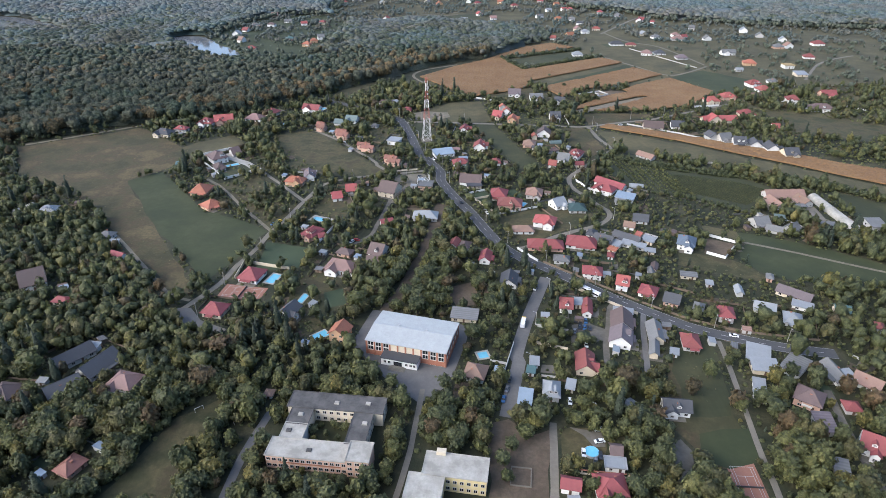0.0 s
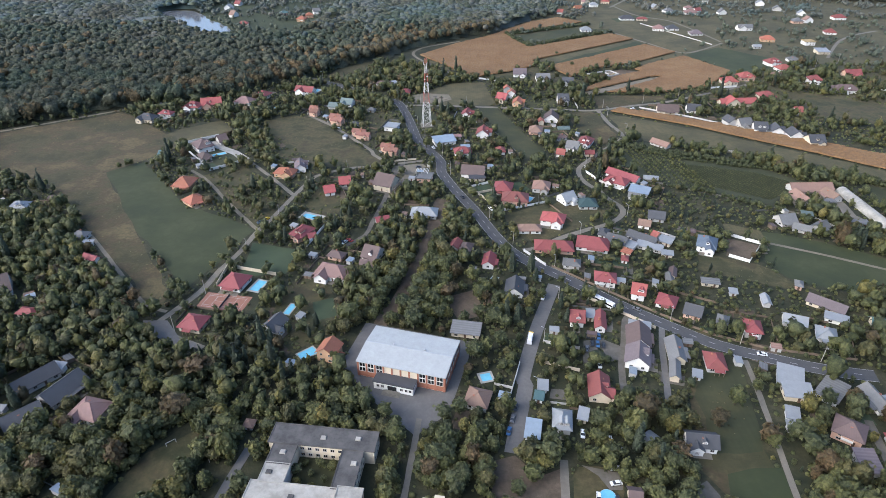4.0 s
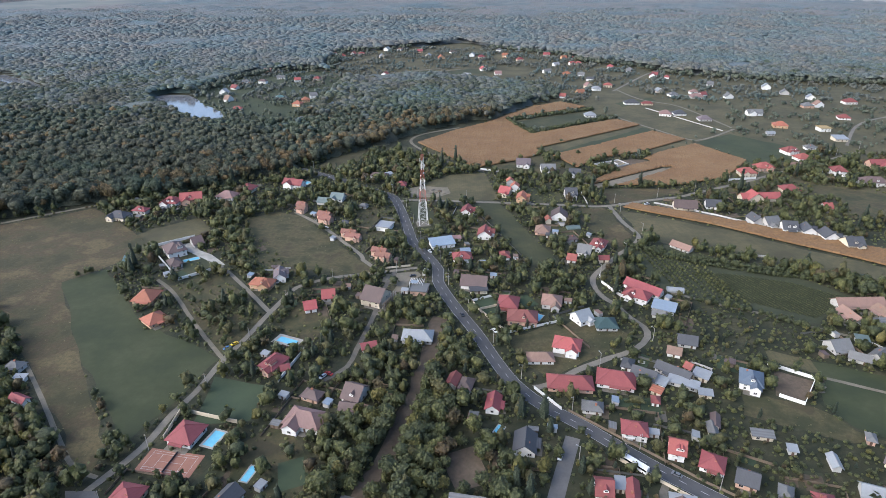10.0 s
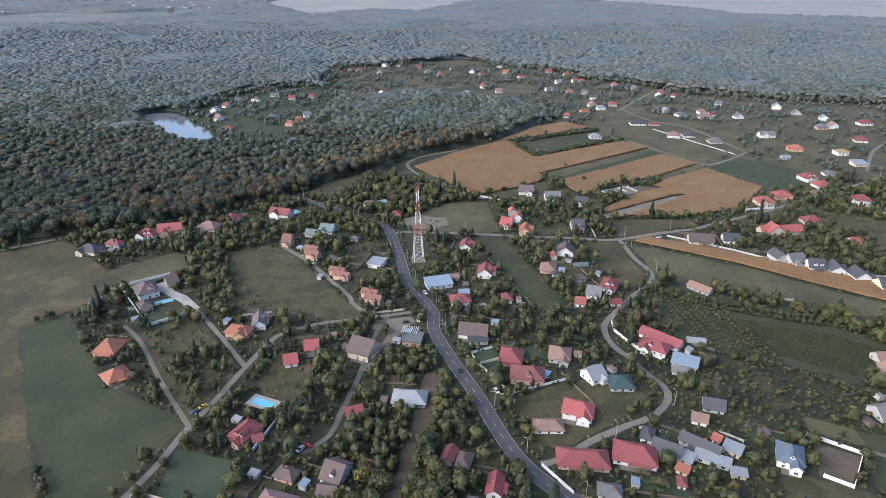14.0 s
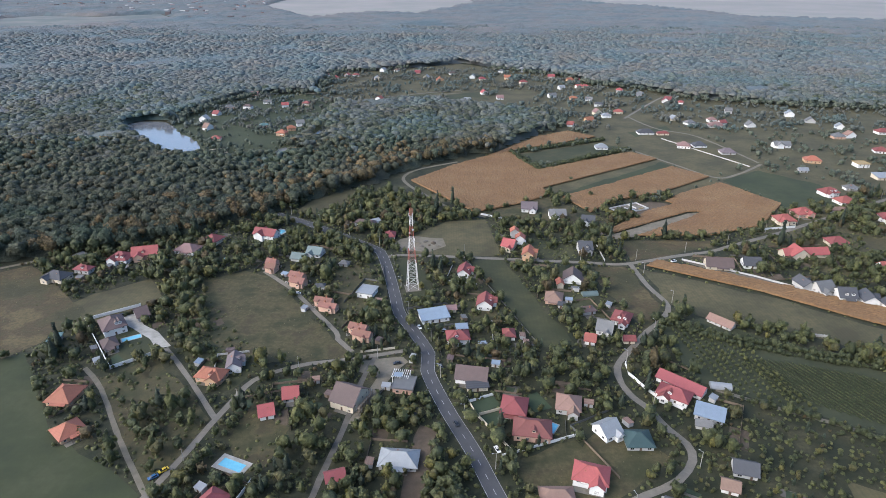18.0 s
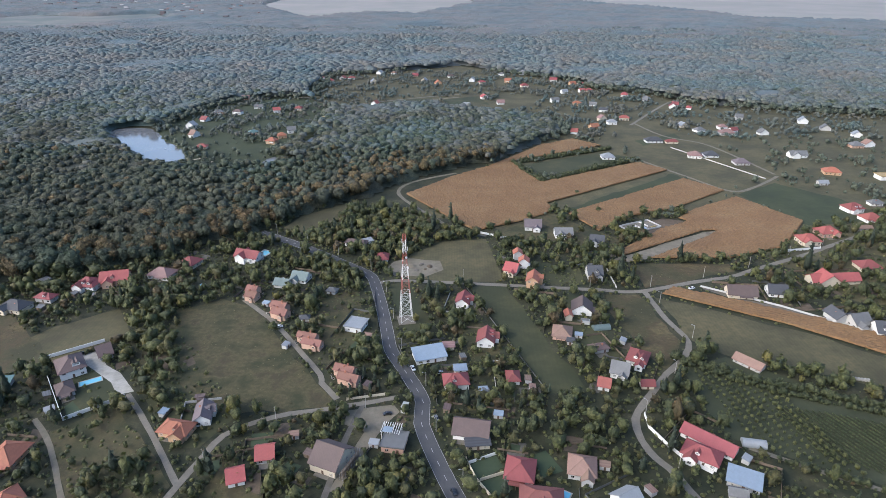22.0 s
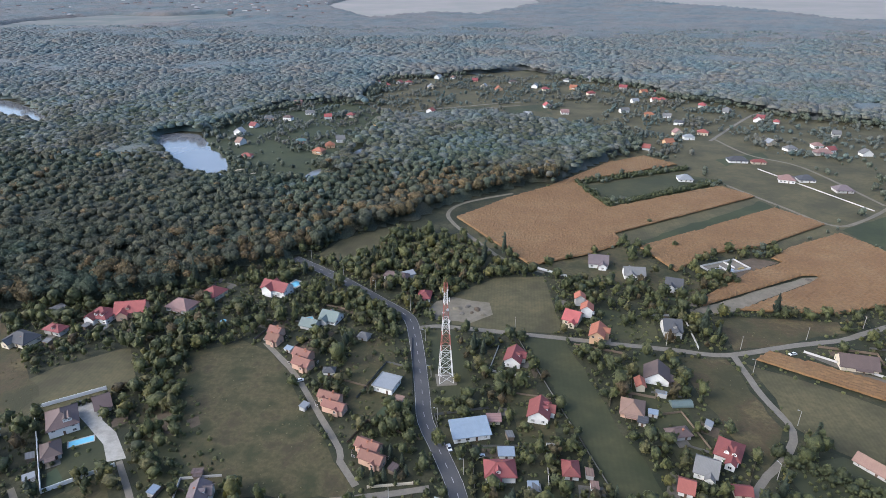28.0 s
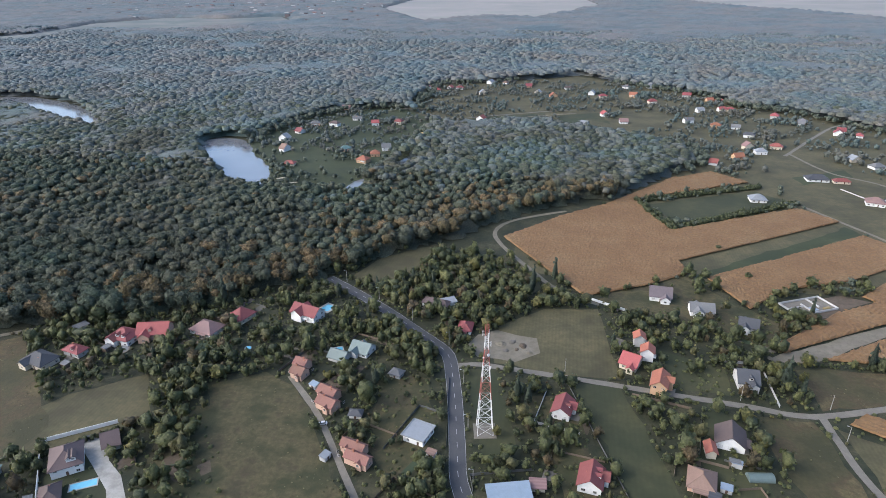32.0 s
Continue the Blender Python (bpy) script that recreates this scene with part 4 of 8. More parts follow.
house(-88.7, 584.8, -15, 10.5, 14.2, 3.3, "tealgrey", "x")
house(-99.1, 576.4, -15, 9.4, 7.9, 2.5, "tealgrey", "g")
house(-36.9, 617.0, -0, 7.4, 9.5, 3.3, "red", "h")
house(-43.4, 524.6, -16, 10.0, 10.6, 4.1, "zinc", "f")
house(-37.6, 366.0, 20, 7.4, 5.8, 2.9, "red", "g")
house(-84.0, 351.1, -28, 8.9, 12.3, 4.1, "red", "h")
house(-77.8, 347.6, 24, 3.7, 4.1, 2.5, "red", "g")
house(-12.0, 376.4, -4, 15.8, 10.0, 3.3, "zinc", "h")
house(-214.8, 347.9, -9, 8.3, 6.1, 3.3, "grey", "h")
house(-206.1, 338.4, 0, 5.0, 3.2, 2.5, "zinc", "s")
house(19.6, 553.2, -11, 8.3, 11.6, 4.5, "red", "G")
house(31.6, 510.4, -8, 9.3, 11.6, 4.5, "red", "G")
house(14.2, 471.4, 6, 12.0, 9.2, 4.5, "red", "h")
house(0.1, 494.8, 17, 16.4, 10.0, 2.9, "blue", "s")
house(21.1, 436.1, -10, 15.5, 11.6, 3.7, "brown", "g")
house(23.4, 427.1, 6, 10.2, 3.9, 2.5, "slate", "s")
house(43.4, 475.6, -0, 6.1, 8.2, 3.3, "red", "h")
house(40.3, 410.4, -12, 11.3, 12.6, 4.5, "red", "h")
house(47.0, 394.9, -8, 16.2, 11.5, 4.5, "redbrown", "h")
house(66.5, 413.1, -12, 10.8, 11.2, 4.1, "worn", "h")
house(80.7, 395.3, 29, 8.6, 9.8, 4.1, "zinc", "g")
house(93.2, 389.7, 0, 11.4, 10.4, 2.5, "tealdark", "h")
house(67.7, 367.2, -17, 13.5, 10.4, 4.9, "scarlet", "h")
house(52.2, 357.3, 0, 12.8, 7.3, 2.5, "worn", "h")
house(88.9, 470.8, -17, 5.5, 7.5, 3.3, "scarlet", "g")
house(99.6, 481.8, -21, 8.5, 10.6, 4.1, "grey", "g")
house(112.0, 493.2, -27, 9.7, 11.6, 4.1, "red", "h")
house(110.4, 471.0, -0, 6.1, 4.8, 2.5, "red", "g")
house(75.6, 518.3, -12, 10.0, 11.6, 3.3, "worn", "h")
house(92.2, 546.0, -11, 11.7, 11.6, 3.7, "brown", "G")
house(82.3, 537.0, -0, 3.9, 6.4, 4.1, "orange", "G")
house(54.2, 598.2, -24, 8.7, 10.8, 4.1, "scarlet", "g")
house(66.4, 579.9, -13, 7.6, 11.6, 6.6, "orange", "G")
house(63.1, 606.4, -8, 6.5, 6.4, 6.6, "orange", "G")
house(60.1, 619.6, -0, 5.7, 5.6, 6.6, "orange", "G")
house(109.4, 592.5, -0, 9.4, 11.5, 4.9, "slate", "g")
house(123.1, 647.0, -13, 9.8, 14.2, 4.5, "slate", "x")
house(100.0, 661.7, -0, 13.2, 14.2, 4.1, "grey", "x")
house(78.2, 677.3, -5, 12.7, 11.6, 4.1, "mauve", "g")
house(119.5, 421.1, -35, 14.8, 9.5, 4.1, "red", "h", "white")
house(126.1, 429.9, -43, 22.9, 7.5, 3.4, "red", "g", "white")
house(131.5, 406.9, -27, 12.2, 8.3, 3.3, "blue", "s")
house(126.1, 400.2, -16, 6.4, 4.4, 2.4, "grey", "g")
house(170.1, 490.0, -50, 14.4, 6.5, 2.3, "worn", "g", "greywall")
house(145.7, 429.5, -10, 8.7, 3.5, 2.5, "zinc", "v")
house(198.7, 567.5, -9, 17.4, 11.4, 3.3, "brown", "g")
house(222.2, 569.4, -9, 11.1, 10.7, 3.3, "slate", "g")
house(268.0, 586.3, 5, 33.0, 13.6, 3.7, "scarlet", "x")
house(303.8, 606.9, -0, 14.1, 11.6, 3.7, "red", "h")
house(312.9, 564.6, -0, 6.7, 8.7, 3.3, "scarlet", "g")
house(243.2, 538.0, 10, 8.7, 10.7, 4.1, "slate", "G")
house(251.8, 532.1, 12, 10.6, 11.4, 4.1, "grey", "g")
house(261.3, 522.9, -8, 10.0, 11.6, 4.1, "slate", "g")
house(273.2, 518.1, -9, 9.0, 11.6, 4.1, "slate", "G")
house(283.2, 508.2, -0, 10.3, 11.6, 4.1, "slate", "G")
house(293.0, 494.9, -0, 11.5, 11.6, 4.1, "slate", "g")
house(285.5, 651.3, -0, 14.4, 11.6, 4.5, "scarlet", "h")
house(308.3, 666.9, 9, 14.8, 11.6, 4.5, "scarlet", "h")
house(359.8, 720.2, 10, 14.2, 11.6, 4.5, "red", "h")
house(361.6, 698.0, 10, 13.8, 11.6, 3.7, "scarlet", "h")
house(343.0, 676.6, -0, 12.0, 4.8, 2.5, "worn", "g")
house(373.7, 655.6, -10, 12.3, 11.6, 4.9, "red", "h")
house(388.0, 625.9, -6, 22.2, 11.6, 4.1, "brown", "h")
house(422.0, 675.5, -0, 15.6, 11.6, 4.1, "red", "g")
house(443.5, 809.6, -0, 12.0, 11.6, 4.9, "ochre", "f")
house(499.2, 865.2, -16, 13.7, 11.6, 3.3, "red", "h")
house(400.8, 825.7, -13, 15.6, 11.6, 4.1, "orange", "h")
house(372.8, 790.6, -0, 8.7, 5.6, 2.5, "zinc", "g")
house(396.7, 886.4, -0, 18.5, 14.2, 4.1, "grey", "x")
house(282.4, 883.5, -16, 14.1, 11.6, 4.1, "pinkbrown", "h")
house(276.4, 943.1, -0, 14.2, 6.4, 3.3, "red", "h")
house(256.2, 948.2, -0, 19.5, 11.6, 3.3, "slate", "h")
house(301.5, 887.3, -0, 14.8, 11.6, 3.3, "slate", "h")
house(322.9, 858.5, -0, 15.2, 11.6, 3.3, "mauve", "h")
house(359.0, 985.6, -0, 17.5, 11.6, 4.1, "pinkbrown", "h")
house(486.4, 928.6, -0, 13.9, 11.6, 4.1, "grey", "h")
house(556.4, 951.6, -0, 16.8, 11.6, 4.1, "red", "h")
house(439.2, 768.5, -0, 13.5, 11.6, 3.3, "zinc", "s")
house(388.9, 735.2, -0, 10.9, 6.4, 3.3, "grey", "h")
house(248.0, 412.1, 2, 27.7, 9.0, 3.3, "worn", "g", "greywall")
house(235.2, 397.6, -82, 14.2, 7.5, 3.2, "worn", "g", "greywall")
house(256.9, 401.0, -80, 11.6, 7.5, 3.2, "worn", "g", "greywall")
house(249.4, 392.6, 4, 10.4, 3.0, 2.4, "grey", "s", "greywall")
house(211.2, 368.1, 10, 9.7, 10.0, 3.0, "grey", "g", "greywall")
house(216.8, 358.0, -30, 9.4, 6.0, 2.4, "grey", "g", "greywall")
house(228.4, 359.6, 35, 9.7, 7.0, 3.0, "grey", "g", "greywall")
house(227.4, 373.5, -17, 5.6, 6.0, 2.4, "tealgrey", "s", "greywall")
house(286.6, 364.6, 0, 9.4, 10.0, 2.9, "grey", "s", "greywall")
house(254.7, 364.0, -4, 9.3, 4.0, 2.6, "grey", "s", "greywall")
house(186.6, 299.2, -24, 2.9, 5.0, 2.8, "grey", "h", "pink")
house(192.1, 281.9, -41, 16.6, 7.0, 2.6, "mauve", "g")
house(185.0, 877.6, -0, 13.2, 11.6, 3.3, "zinc", "h")
house(47.2, 154.8, -12, 6.4, 5.0, 4.1, "red", "g")
house(61.5, 153.8, 0, 10.5, 9.4, 4.5, "red", "h")
house(65.9, 164.5, -8, 7.1, 4.4, 2.9, "zinc", "f")
house(67.6, 170.8, -8, 3.7, 6.4, 3.3, "brown", "g")
house(169.4, 174.4, -33, 7.4, 10.2, 4.9, "red", "g")
house(156.7, 185.3, -5, 6.4, 9.0, 2.9, "mauve", "s")
house(174.1, 195.6, -9, 5.8, 5.6, 3.3, "red", "h")
house(178.8, 217.3, -86, 13.5, 6.0, 3.2, "grey", "g", "white")
house(190.1, 211.0, -46, 10.2, 8.0, 3.2, "worn", "g")
house(182.9, 214.9, -86, 6.5, 4.5, 2.7, "zinc", "s")
house(95.8, 351.7, -24, 4.9, 7.8, 3.3, "slate", "h")
house(101.6, 342.9, -31, 11.1, 7.8, 2.9, "slate", "g")
house(117.0, 345.5, -38, 16.5, 6.1, 2.9, "slate", "g")
house(126.2, 349.6, -46, 3.0, 4.8, 2.5, "scarlet", "g")
house(130.0, 342.9, -37, 6.8, 5.7, 2.5, "zinc", "s")
house(119.0, 336.8, -28, 13.5, 4.5, 2.3, "zinc", "s")
house(107.8, 337.9, -38, 6.2, 5.4, 2.3, "zinc", "s")
house(104.2, 330.8, -36, 4.4, 3.5, 2.3, "orange", "s")
house(71.0, 318.8, -12, 8.5, 6.2, 3.3, "grey", "h")
house(123.1, 363.0, -21, 6.3, 6.2, 2.5, "worn", "g")
house(133.1, 372.7, -16, 9.1, 8.3, 2.5, "slate", "g")
house(126.7, 329.0, -13, 5.5, 3.5, 2.3, "zinc", "s")
house(123.7, 309.5, -20, 3.0, 8.3, 2.5, "brown", "G")
house(101.5, 323.8, -15, 3.0, 4.5, 2.5, "red", "h")
house(99.7, 525.4, 9, 8.8, 3.5, 2.3, "tealgrey", "v")
house(93.1, 502.7, 16, 9.5, 5.6, 2.9, "brown", "h")
house(78.9, 509.6, -17, 3.3, 3.5, 2.3, "slate", "s")
house(10.6, 503.8, 6, 5.6, 3.9, 2.3, "pinkbrown", "s")
house(16.6, 482.5, 6, 5.9, 3.9, 2.3, "blue", "s")
house(-259.0, 578.0, 64, 6.7, 3.5, 2.3, "grey", "s")
house(-75.6, 533.0, 6, 5.5, 3.9, 2.3, "slate", "h")
house(-64.8, 567.1, -16, 5.9, 4.8, 2.5, "grey", "h")
house(-59.2, 642.0, -12, 16.5, 6.4, 2.9, "brown", "h")
house(-53.1, 643.7, 32, 11.1, 4.8, 3.3, "zinc", "s")
house(-230.2, 293.1, 32, 11.8, 15.6, 4.9, "brown", "g")
house(-141.3, 163.2, 66, 8.2, 7.0, 3.3, "terra", "h")
house(-189.7, 201.9, -7, 9.7, 10.0, 4.9, "brown", "h", "white")
house(80.7, 197.6, -51, 3.0, 5.6, 2.5, "zinc", "v")
house(138.1, 201.9, -11, 4.8, 4.5, 2.5, "zinc", "s")
house(140.5, 209.1, -18, 4.1, 5.4, 2.5, "zinc", "s")
house(209.7, 267.2, -17, 6.7, 6.4, 2.5, "teal", "g")
house(219.8, 251.5, -23, 3.0, 5.2, 4.1, "red", "h")
house(151.2, 163.0, -18, 4.4, 6.4, 2.5, "grey", "s")

# ---------------------------------------------------------------- special buildings and yards
def yard(name, outline, kind, label, top=0.045):
    BLOCKED_AREAS.append(outline)
    yard.no += 1
    return tagged(new(name, mesh_of(name, *prism(soft_outline(outline, name, 1.4) if kind in ("soil", "dirt", "rough", "gravel", "mid", "green") else outline, -0.05, top + 0.0007 * yard.no), M[kind])), label, "yard", kind="structure")


yard.no = 0


def facade(parent, a, b, z, count, w, h, out=0.0, margin=0.0):
    """A row of windows from a to b; outward is to the right of that way."""
    ax, ay, bx, by = *a, *b
    length = math.hypot(bx - ax, by - ay)
    turn = math.degrees(math.atan2(by - ay, bx - ax))
    for k in range(count):
        t = margin / length + (k + 0.5) / count * (1 - 2 * margin / length)
        win = part("window", WINDOW, parent, at=pose(ax + (bx - ax) * t, ay + (by - ay) * t, z, 0, 0, turn) @ Matrix.Translation((0, -out, 0)) @ Matrix.Diagonal((w, 1, h, 1)))
        part("pane", PANE, win)


# sports hall of brick with a pale metal roof
yard("hall_yard", [(-45, 240), (-37, 269), (13, 255), (12, 244), (3, 211), (-10, 199), (-30, 219)], "asphalt_old", "grey asphalt yard round the sports hall")
hall = thing("sports_hall", -14.4, 239.2, 0, -15.2, "brick sports hall with pale metal roof and glazed bays", "sports hall")
BLOCKED_RECTS.append((-14.4, 239.2, -15.2, 43, 27))
hx, hy, hz = 19.6, 11.8, 8.3
part("wall", mesh_of("wall", *box(-hx, -hy, -0.3, hx, hy, hz), M["cream"]), hall)
v = []
for sx in (-hx - 0.4, hx + 0.4):
    v += [(sx, -hy - 0.6, hz - 0.15), (sx, -hy - 0.6, hz + 0.2), (sx, 0, hz + 1.3), (sx, hy + 0.6, hz + 0.2), (sx, hy + 0.6, hz - 0.15)]
part("roof", mesh_of("roof", v, [(1, 6, 7, 2), (2, 7, 8, 3), (0, 5, 6, 1), (3, 8, 9, 4), (0, 1, 2, 3, 4), (9, 8, 7, 6, 5), (0, 4, 9, 5)], M["pale_zinc"]), hall, "pale blue-grey metal sheet roof")
part("ridge_cap", mesh_of("ridge_cap", *box(-hx, -0.25, hz + 1.24, hx, 0.25, hz + 1.36), M["steel"]), hall)
for k in range(2):
    part("roof_vent", mesh_of("roof_vent", *joined(tube((0, 0, 0), (0, 0, 0.7), 0.35, n=8), tube((0, 0, 0.7), (0, 0, 0.9), 0.6, 0.1, n=8)), M["steel"]), hall, at=pose(-7 + 14 * k, 0.8, hz + 1.1))
pil = mesh_of("pilaster", *box(-0.35, -0.25, -0.3, 0.35, 0.1, hz - 0.16), M["brick"])
band = mesh_of("brick_panel", *box(-1.6, -0.08, 0, 1.6, 0.05, 2.6), M["brick"])
for side in (-1, 1):
    for k in range(11):
        px = -hx + 0.35 + k * (2 * hx - 0.7) / 10
        part("pilaster", pil, hall, at=pose(px, side * hy, 0, 0, 0, 0 if side < 0 else 180))
    for k in range(10):
        px = -hx + 0.35 + (k + 0.5) * (2 * hx - 0.7) / 10
        if side < 0 and 3 <= k <= 6:
            continue
        part("brick_panel", band, hall, at=pose(px, side * hy, 0.2, 0, 0, 0 if side < 0 else 180))
        for row in range(2):
            win = part("window", WINDOW, hall, at=pose(px, side * hy, 3.0 + row * 2.5, 0, 0, 0 if side < 0 else 180) @ Matrix.Diagonal((3.0, 1, 2.3, 1)))
            part("pane", PANE, win)
for side in (-1, 1):
    for k in range(7):
        part("pilaster", pil, hall, at=pose(side * hx, -hy + 0.35 + k * (2 * hy - 0.7) / 6, 0, 0, 0, 90 * side))
    for k in range(6):
        py = -hy + 0.35 + (k + 0.5) * (2 * hy - 0.7) / 6
        part("brick_panel", band, hall, at=pose(side * hx, py, 0.2, 0, 0, 90 * side))
        win = part("window", WINDOW, hall, at=pose(side * hx, py, 4.6, 0, 0, 90 * side) @ Matrix.Diagonal((2.8, 1, 2.6, 1)))
        part("pane", PANE, win)
annex = part("entrance_block", mesh_of("wall", *box(-10.2, -17.5, -0.3, 7.2, -hy, 3.9), M["white"]), hall, "white rendered entrance block")
part("flat_roof", mesh_of("roof", *joined(box(-10.6, -17.9, 3.9, 7.6, -hy, 4.2), box(-10.6, -17.9, 4.2, 7.6, -17.6, 4.45)), M["slate"]), annex, "dark grey roofing")
part("steps", mesh_of("steps", *joined(box(-6, -20.5, 0, 2, -17.5, 0.25), box(-5.4, -19.9, 0.25, 1.4, -17.5, 0.5), box(-4.8, -19.3, 0.5, 0.8, -17.5, 0.75)), M["concrete"]), annex)
part("door", mesh_of("door", *box(-4, -17.62, 0.75, 0, -17.45, 3.0), M["glass"]), annex)
for px in (-8.3, -6.2, 2.2, 4.3, 6):
    win = part("window", WINDOW, hall, at=pose(px, -17.5, 1.4) @ Matrix.Diagonal((1.3, 1, 1.4, 1)))
    part("pane", PANE, win)
part("rear_block", mesh_of("wall", *box(-6, hy, -0.3, 12, hy + 5.5, 3.4), M["greywall"]), hall)
part("rear_roof", mesh_of("roof", *box(-6.4, hy, 3.4, 12.4, hy + 5.9, 3.65), M["tar"]), hall)

# old school round a courtyard, partly unfinished
SCH = (-67.3, 164.6, -6.6)
school = thing("school", SCH[0], SCH[1], 0, SCH[2], "old two-storey school round a courtyard, half its windows missing", "school")
BLOCKED_RECTS.append((-44.8, 179.7, -6.6, 42, 37))


def block(parent, x0, y0, x1, y1, h, wall, roof, name="wing"):
    b = part(name, mesh_of("wall", *box(x0, y0, -0.3, x1, y1, h), M[wall]), parent)
    rim = 0.45
    part("roof", mesh_of("roof", *joined(box(x0 - 0.3, y0 - 0.3, h, x1 + 0.3, y1 + 0.3, h + 0.2), box(x0 - 0.3, y0 - 0.3, h + 0.2, x1 + 0.3, y0, h + rim), box(x0 - 0.3, y1, h + 0.2, x1 + 0.3, y1 + 0.3, h + rim),
                                         box(x0 - 0.3, y0, h + 0.2, x0, y1, h + rim), box(x1, y0, h + 0.2, x1 + 0.3, y1, h + rim)), M[roof]), b)
    return b


block(school, 0, 0, 31.5, 9, 6.6, "pink", "membrane", "front_wing")
block(school, 31.5, -0.8, 40.2, 8.6, 8.6, "pink", "membrane", "end_block")
block(school, 2.5, 9, 11.3, 17, 6.55, "greywall", "membrane", "west_wing")
block(school, 2.5, 17, 11.3, 26, 6.5, "cream", "tar", "west_wing")
block(school, 28.6, 9, 36.2, 26, 6.5, "cream", "tar", "east_wing")
block(school, 0, 26, 40, 35, 6.6, "cream", "tar", "rear_wing")
for z in (1.0, 4.2):
    facade(school, (0, 0), (31.5, 0), z, 14, 1.7, 1.5)
    facade(school, (11.3, 26), (28.6, 26), z, 6, 1.6, 1.5)
    facade(school, (36.2, 9), (36.2, 26), z, 6, 1.6, 1.5)
    facade(school, (40, 26), (40, 35), z, 3, 1.6, 1.5)
    facade(school, (0, 9), (0, 0), z, 3, 1.6, 1.5)
for z in (0.9, 3.6, 6.3):
    facade(school, (31.5, -0.8), (40.2, -0.8), z, 3, 1.9, 1.5)
brickband = mesh_of("brick_panel", *box(-1.6, -0.06, 0, 1.6, 0.02, 0.6), M["brick"])
for k in range(9):
    part("brick_panel", brickband, school, at=pose(7 + k * 2.6, 0, 3.3))
for k, (px, py) in enumerate(((5, 13), (16, 4), (34, 20), (20, 30), (33, 31), (7, 22))):
    part("roof_hatch", mesh_of("roof_hatch", *box(-1.1, -0.9, 6.5, 1.1, 0.9, 7.2, 0.15), M["tar" if k < 2 else "membrane"]), school, at=pose(px, py, 0.1))
yard("court", [(-55, 172.5), (-38.5, 170.6), (-36.6, 187.4), (-53.2, 189.3)], "mid", "overgrown grassy courtyard of the school")

# second school building at the lane
second = thing("school_building", 5, 158.6, 0, -9, "cream flat-roofed school building beside a lane", "school")
BLOCKED_RECTS.append((2, 152, -9, 32, 32))
block(second, -11.8, -5.3, 11.8, 5.3, 7.6, "yellow_wall", "membrane", "main_wing")
block(second, -16.5, -26, -3.5, -5.3, 7.5, "yellow_wall", "membrane", "side_wing")
part("roof_hatch", mesh_of("roof_hatch", *box(-8, 4, 7.6, -4.5, 6.2, 9.4), M["cream"]), second)
for z in (1.0, 4.4):
    facade(second, (-3.5, -5.3), (11.8, -5.3), z, 6, 1.5, 1.6)
    facade(second, (11.8, -5.3), (11.8, 5.3), z, 4, 1.5, 1.6)
    facade(second, (-3.5, -26), (-3.5, -5.3), z, 7, 1.5, 1.6)
    facade(second, (-16.5, -5.3), (-16.5, -26), z, 7, 1.5, 1.6)

# lattice mast in red and white bands
mast = thing("radio_mast", -14.8, 533.5, 0, 12, "red and white steel lattice radio mast with antennas", "mast")
BLOCKED_RECTS.append((-14.8, 533.5, 12, 12, 12))
BAYS, TOP = 14, 56.0


def half(z):
    return 3.6 + (0.75 - 3.6) * min(1, z / 46)


part("foundation", mesh_of("foundation", *box(-5, -5, -0.2, 5, 5, 0.3), M["concrete"]), mast)
zs = [0.3 + (TOP - 0.3) * (1 - (1 - k / BAYS) ** 1.25) for k in range(BAYS + 1)]
for k in range(BAYS):
    z0, z1 = zs[k], zs[k + 1]
    a, b = half(z0), half(z1)
    paint = M["mast_red"] if k in (4, 5, 8, 9, 12, 13) else M["mast_white"]
    for q in range(4):
        c, s = ((1, 1), (-1, 1), (-1, -1), (1, -1))[q]
        c2, s2 = ((1, 1), (-1, 1), (-1, -1), (1, -1))[(q + 1) % 4]
        part("leg", mesh_of("leg", *tube((c * a, s * a, z0), (c * b, s * b, z1), 0.14, n=5), paint), mast)
        part("brace", mesh_of("brace", *joined(tube((c * a, s * a, z0), (c2 * b, s2 * b, z1), 0.062, n=4), tube((c2 * a, s2 * a, z0), (c * b, s * b, z1), 0.062, n=4),
                                               tube((c * b, s * b, z1), (c2 * b, s2 * b, z1), 0.06, n=4)), paint), mast)
for k, (z, ang) in enumerate(((52, 20), (52, 140), (52, 260), (47, 80), (47, 200), (47, 320))):
    part("antenna", mesh_of("antenna", *joined(box(-0.18, -0.12, -1.2, 0.18, 0.12, 1.2), tube((0, 0.1, 0.6), (0, 1.0, 0.6), 0.05, n=4), tube((0, 0.1, -0.6), (0, 1.0, -0.6), 0.05, n=4)), M["mast_white"]), mast,
         at=Matrix.Rotation(radians(ang), 4, "Z") @ Matrix.Translation((0, -1.75, z)))
for z, ang, r in ((42, 30, 0.75), (39, 215, 0.6), (35, 75, 0.8)):
    part("dish", mesh_of("dish", *tube((0, -0.25, 0), (0, 0.25, 0), r, r * 0.7, 12), M["mast_white"]), mast, at=Matrix.Rotation(radians(ang), 4, "Z") @ Matrix.Translation((0, -half(z) - 0.4, z)))
part("spire", mesh_of("spire", *tube((0, 0, TOP - 0.5), (0, 0, TOP + 3.0), 0.08, 0.03, 5), M["mast_red"]), mast)


